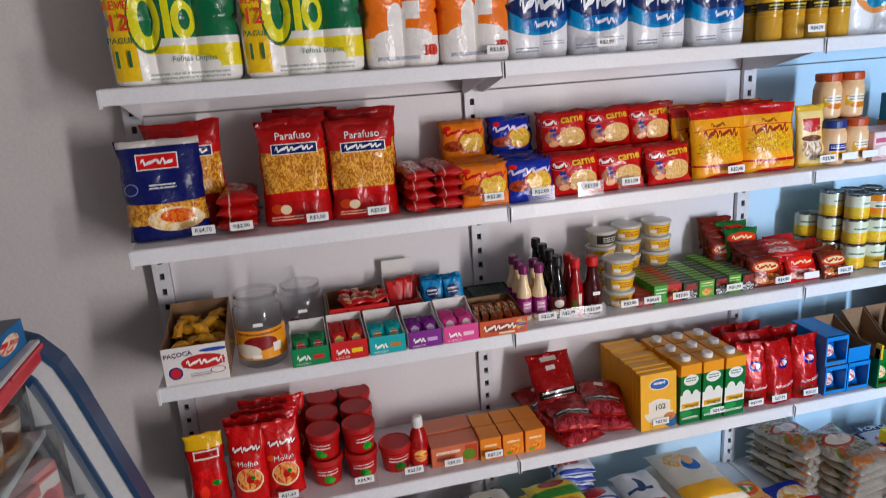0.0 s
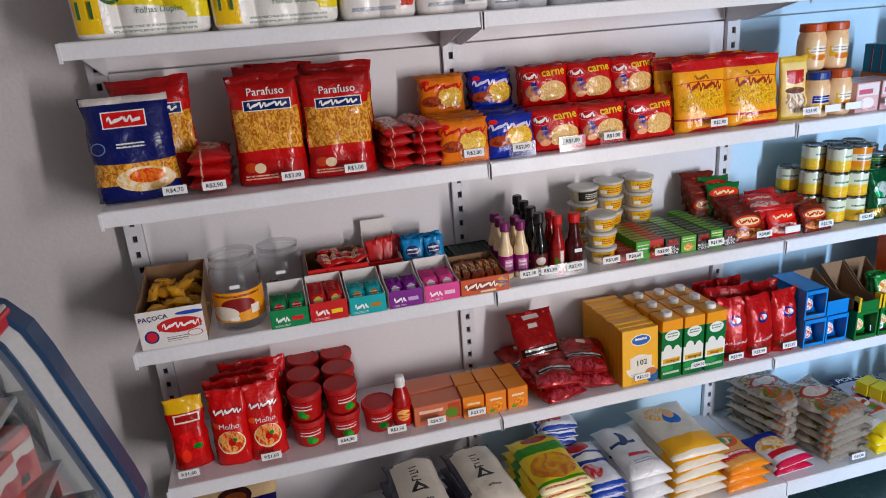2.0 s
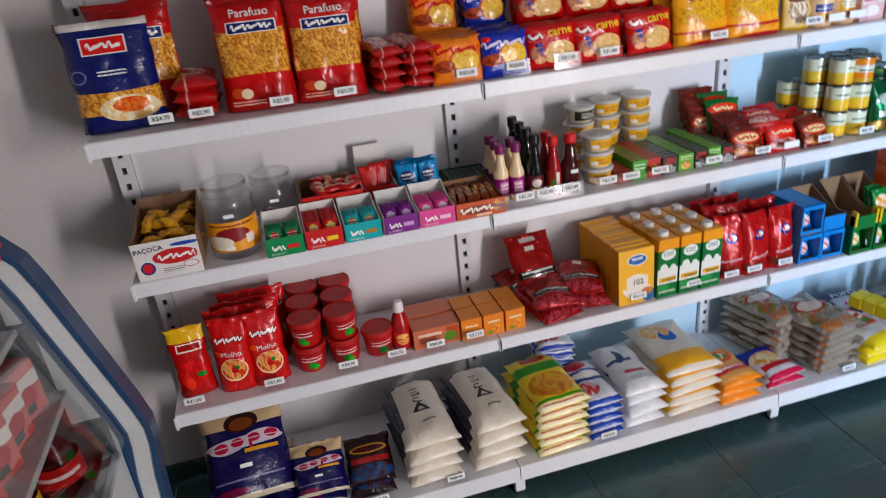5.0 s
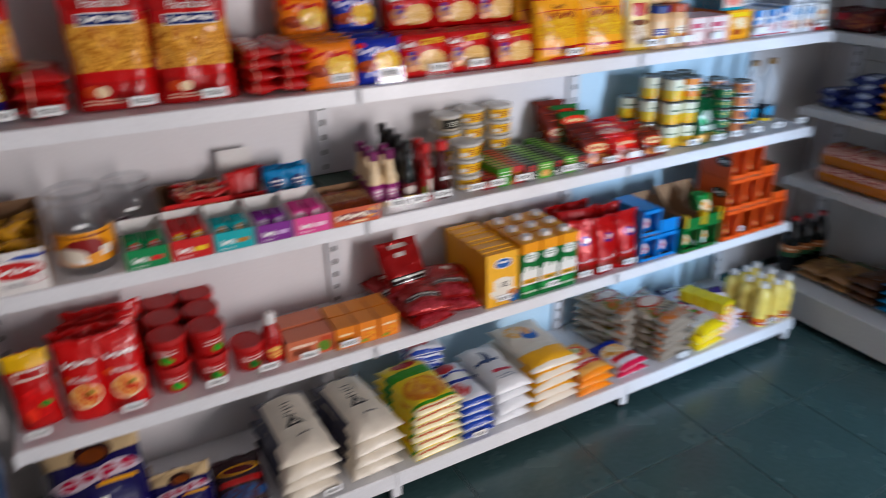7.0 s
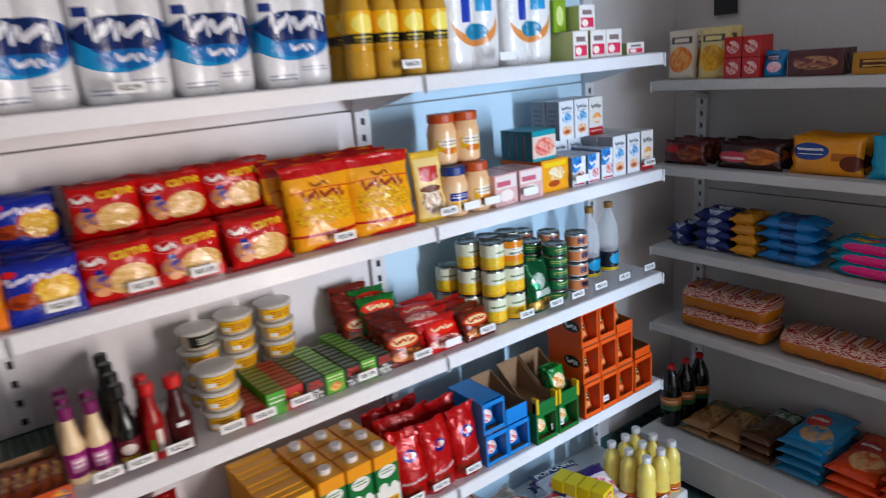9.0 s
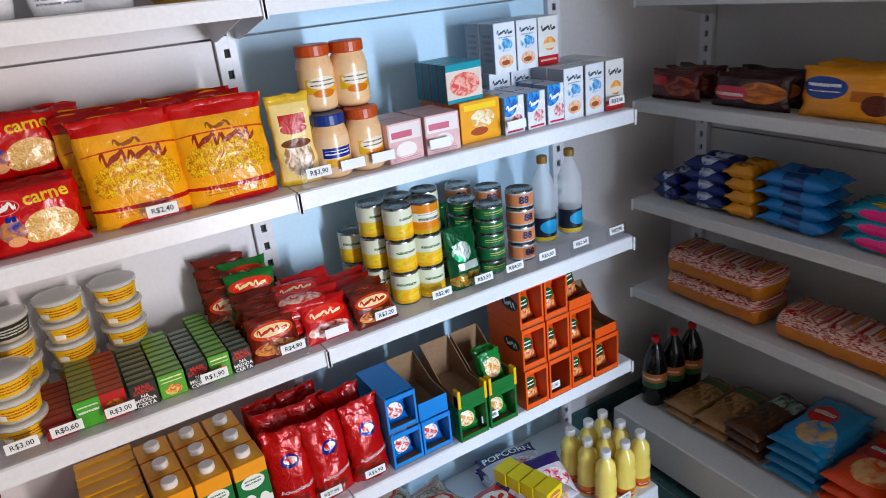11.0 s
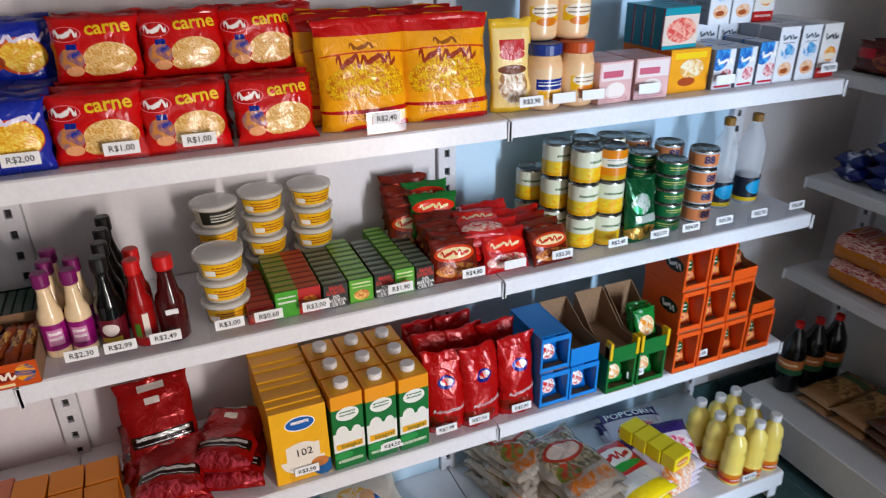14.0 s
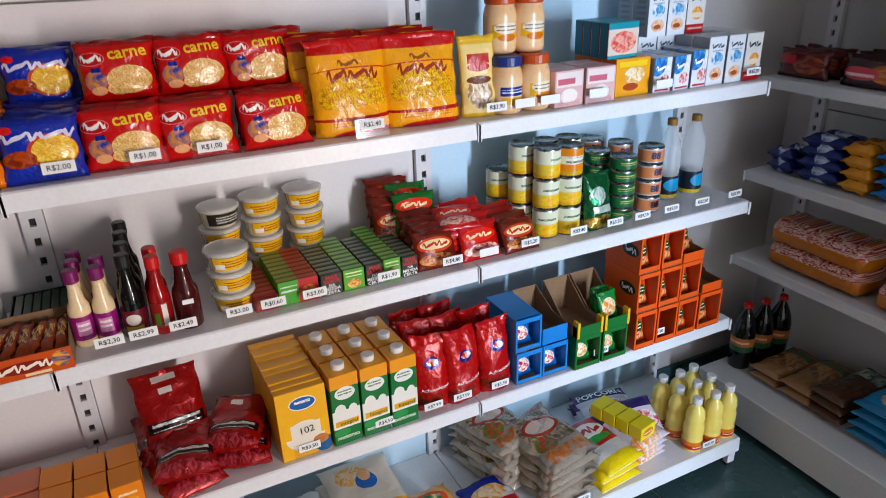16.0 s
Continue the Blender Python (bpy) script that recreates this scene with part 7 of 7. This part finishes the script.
side_stack(-0.305, 0.12, 0.24, 0.035, 2, P_RUSK, "brown rusk pack in clear film", "rusk packs", 760)
side_stack(-0.425, 0.12, 0.26, 0.04, 2, P_RUSK, "brown rusk pack in clear film", "rusk packs", 762)
side_stack(-0.545, 0.115, 0.27, 0.04, 3, P_RUS2, "dark bread pack in printed film", "dark bread packs", 764)
side_stack(-0.695, 0.15, 0.3, 0.042, 4, P_BCR, "bright blue cracker pack in a pile", "blue cracker packs", 766)
side_stack(-0.86, 0.15, 0.3, 0.042, 3, P_OCR, "orange cracker pack in a pile", "orange cracker packs", 768)
side_stack(-1.02, 0.15, 0.3, 0.042, 4, P_OCR, "orange cracker pack in a pile", "orange cracker packs", 770)
ob = tagged(part("junction_box", boxes([(XW + 0.008, -0.225, 1.73, XW + 0.029, -0.14, 1.79)], 0.003), INK), "small black electrical box on the wall", "junction box")

# ---- the glass-fronted drinks cooler beside the shelving ----
YE, Y2 = -0.60, -2.25
cool = tagged(empty("display_cooler", pose(0, 0, 0)), "white display cooler with slanting glass and blue trim", "cooler")


def profile(inset):
    """Side outline of the cooler front: upright foot, slanting glass, rounded top."""
    base = [(-0.935, 0.08), (-0.905, 0.60), (-0.895, 0.68), (-0.894, 0.725), (-0.906, 0.78), (-0.99, 1.08), (-1.01, 1.135), (-1.045, 1.18), (-1.085, 1.20)]
    out = []
    for i, (x, z) in enumerate(base):
        a, b = base[max(0, i - 1)], base[min(len(base) - 1, i + 1)]
        dx, dz = b[0] - a[0], b[1] - a[1]
        n = math.hypot(dx, dz)
        out.append((x - inset * dz / n, z + inset * dx / n))
    return out


def band(i0, i1, y0, y1):
    a, b = profile(i0), profile(i1)
    return prism(a + b[::-1], y0, y1, "y")


part("end_frame", band(0.006, 0.042, YE - 0.045, YE), COOLW, cool)
part("edge_trim", band(-0.005, 0.006, YE - 0.05, YE + 0.004), TRIMB, cool, "blue rubber edge trim")
part("glass_trim", band(0.042, 0.062, YE - 0.052, YE - 0.03), TRIMB, cool, "blue rubber edge trim")
gp, gp2 = profile(0.046)[3:7], profile(0.050)[3:7]
gl = part("front_glass", prism(gp + gp2[::-1], Y2 + 0.05, YE - 0.053, "y"), GLASSC, cool)
gl.visible_shadow = False
part("cabinet_base", boxes([(-1.62, Y2, 0.02, -0.96, YE - 0.002, 0.28)], 0.01), COOLW, cool)
part("front_panel", boxes([(-0.975, Y2 + 0.01, 0.281, -0.955, YE - 0.054, 0.69)], 0.004), COOLW, cool)
part("back_wall", boxes([(-1.62, Y2, 0.28, -1.58, YE - 0.002, 1.175)]), COOLW, cool)
part("end_panel", boxes([(-1.579, YE - 0.03, 0.281, -0.98, YE - 0.006, 0.75), (-1.579, YE - 0.03, 0.75, -1.045, YE - 0.006, 1.0), (-1.579, YE - 0.03, 1.0, -1.085, YE - 0.006, 1.15)]), COOLD, cool)
part("top_panel", boxes([(-1.62, Y2, 1.179, -1.032, YE - 0.03, 1.187)], 0.002), COOLW, cool)
part("top_rail", boxes([(-1.10, Y2, 1.148, -1.03, YE - 0.022, 1.178)], 0.006, 2), COOLR, cool, "red front rail under the top")
CSH = {0: 0.56, 1: 0.866, 2: 1.016}
for k, x1 in ((0, -0.98), (1, -1.006), (2, -1.05)):
    part("wire_shelf", boxes([(-1.575, Y2 + 0.02, CSH[k] - 0.014, x1, YE - 0.056, CSH[k])], 0.002), COOLW, cool)
P_YOG = printed("pink_yogurt_film", c("c86a64"), [("r", 0, 0.55, 1, 0.8, c("e8dcd4")), ("e", 0.5, 0.4, 0.3, 0.2, c("a8303c")), ("r", 0.2, 0.1, 0.6, 0.26, c("28342c"))], 0.25, 0.3)
P_CUP = printed("brown_cup_label", c("8c6a54"), [("r", 0, 0.5, 1, 0.8, c("d8c8b8")), ("e", 0.5, 0.4, 0.2, 0.3, c("5c3424"))], 0.3)
for q in range(7):
    y = YE - 0.12 - 0.085 * q
    carton(pose(-1.072, y, CSH[1] + 0.0006, 0, 0, 70 + 8 * (q % 2)), 0.075, 0.06, 0.105, P_YOG, "pink yogurt carton in a cooler", "yogurt", "yogurt cartons", "yogurt_carton")
    turned("dessert_cup", [(0.026, 0), (0.034, 0.07), (0.036, 0.072), (0.03, 0.074)], P_CUP, "small brown and white dessert cup in a cooler", "dessert cup", pose(-1.095, y, CSH[2] + 0.0006), "dessert cups", 20)
    turned("dessert_cup", [(0.026, 0), (0.034, 0.07), (0.036, 0.072), (0.03, 0.074)], P_CUP, "small brown and white dessert cup in a cooler", "dessert cup", pose(-1.175, y - 0.03, CSH[2] + 0.0006), "dessert cups", 20)
P_SOD = printed("red_soda_label", c("a81c20"), [("b", 0.3, 0.3, 0.7, 0.7, WHITE, 1)], 0.3)
P_SOY = printed("yellow_soda_label", c("e0b41c"), [("b", 0.3, 0.3, 0.7, 0.7, c("2c5c30"), 1)], 0.3)
for q in range(8):
    y = YE - 0.12 - 0.1 * q
    s0 = turned("soda_bottle", [(0.036, 0), (0.043, 0.008), (0.042, 0.05), (0.044, 0.1), (0.042, 0.19), (0.02, 0.245), (0.0135, 0.258), (0.0135, 0.27)], COLA, "dark soda bottle standing in a cooler", "soda bottle", pose(-1.05 - 0.05 * (q % 2), y, CSH[0] + 0.0006), "cooler soda bottles")
    part("label", lathe_bm([(0.0455, 0.155), (0.0435, 0.2)], 24, False), P_SOY if q % 2 else P_SOD, s0, smooth=True)
    part("cap", lathe_bm([(0.0155, 0.264), (0.0155, 0.282), (0.0135, 0.284)], 16), CAPR, s0)
P_TOPB = printed("blue_yellow_carton", c("2c6c9c"), [("r", 2, 0, 3, 0.5, c("e0b83c")), ("r", 2, 0.5, 3, 1, c("3c7ca8")), ("e", 0.5, 0.5, 0.3, 0.3, (c("e8e0c8"), c("c83c2c")), 5), ("r", 4, 0, 5, 1, c("2c3c4c"))], 0.35)
for q in range(3):
    carton(pose(-1.10, YE - 0.11 - 0.15 * q, 1.1876, 0, 0, 88), 0.13, 0.1, 0.05, P_TOPB, "blue and yellow sweet carton on the cooler top", "sweet carton", "cartons on the cooler")

# ---- price cards on the shelf edges ----
YT = -FRONT + 0.012
for x, w in ((-0.742, "R$4,70"), (-0.655, "R$2,90"), (-0.475, "R$3,00"), (-0.325, "R$3,00"), (-0.035, "R$2,00"), (0.095, "R$2,00"), (0.235, "R$1,00"), (0.352, "R$1,00"), (0.675, "R$2,40"), (0.975, "R$3,90"), (1.05, ""), (1.12, ""), (1.26, ""), (1.47, ""), (1.79, "R$3,00")):
    tag(x - 0.012 * (x < -0.3), YT, S2, w)
for x, w in ((0.103, "R$2,30"), (0.165, "R$2,99"), (0.24, "R$2,49"), (0.352, "R$3,00"), (0.424, "R$0,60"), (0.515, "R$3,00"), (0.69, "R$1,90"), (0.855, "R$4,80"), (0.955, ""), (1.075, "R$3,20"), (1.225, "R$2,40"), (1.345, "R$3,50"), (1.44, "R$4,50"), (1.545, "R$5,50"), (1.66, "R$2,50"), (1.79, "R$2,80")):
    tag(x, YT, S3, w)
for x, w in ((-0.862, "R$1,60"), (-0.65, "R$1,60"), (-0.445, "R$4,90"), (-0.305, "R$3,50"), (-0.19, "R$4,50"), (-0.07, "R$3,50"), (0.46, "R$3,50"), (0.655, "R$4,50"), (0.79, "R$7,99"), (0.875, "R$7,99"), (0.99, "R$5,90"), (1.33, "R$1,00"), (1.545, "R$1,00")):
    tag(x, YT, S4, w)
tag(-0.01, YT, S1, "R$3,85")
tag(0.28, YT, S1, "R$2,99")
tag(0.90, YT, S1, "R$4,20")
tag(1.20, YT, S1, "")
for x, w in ((-0.43, "R$9,50"), (-0.2, "R$8,99"), (0.3, "R$2,50"), (1.2, "R$4,50"), (1.7, "R$3,50")):
    tag(x, -BASE_D + 0.004, S5, w)
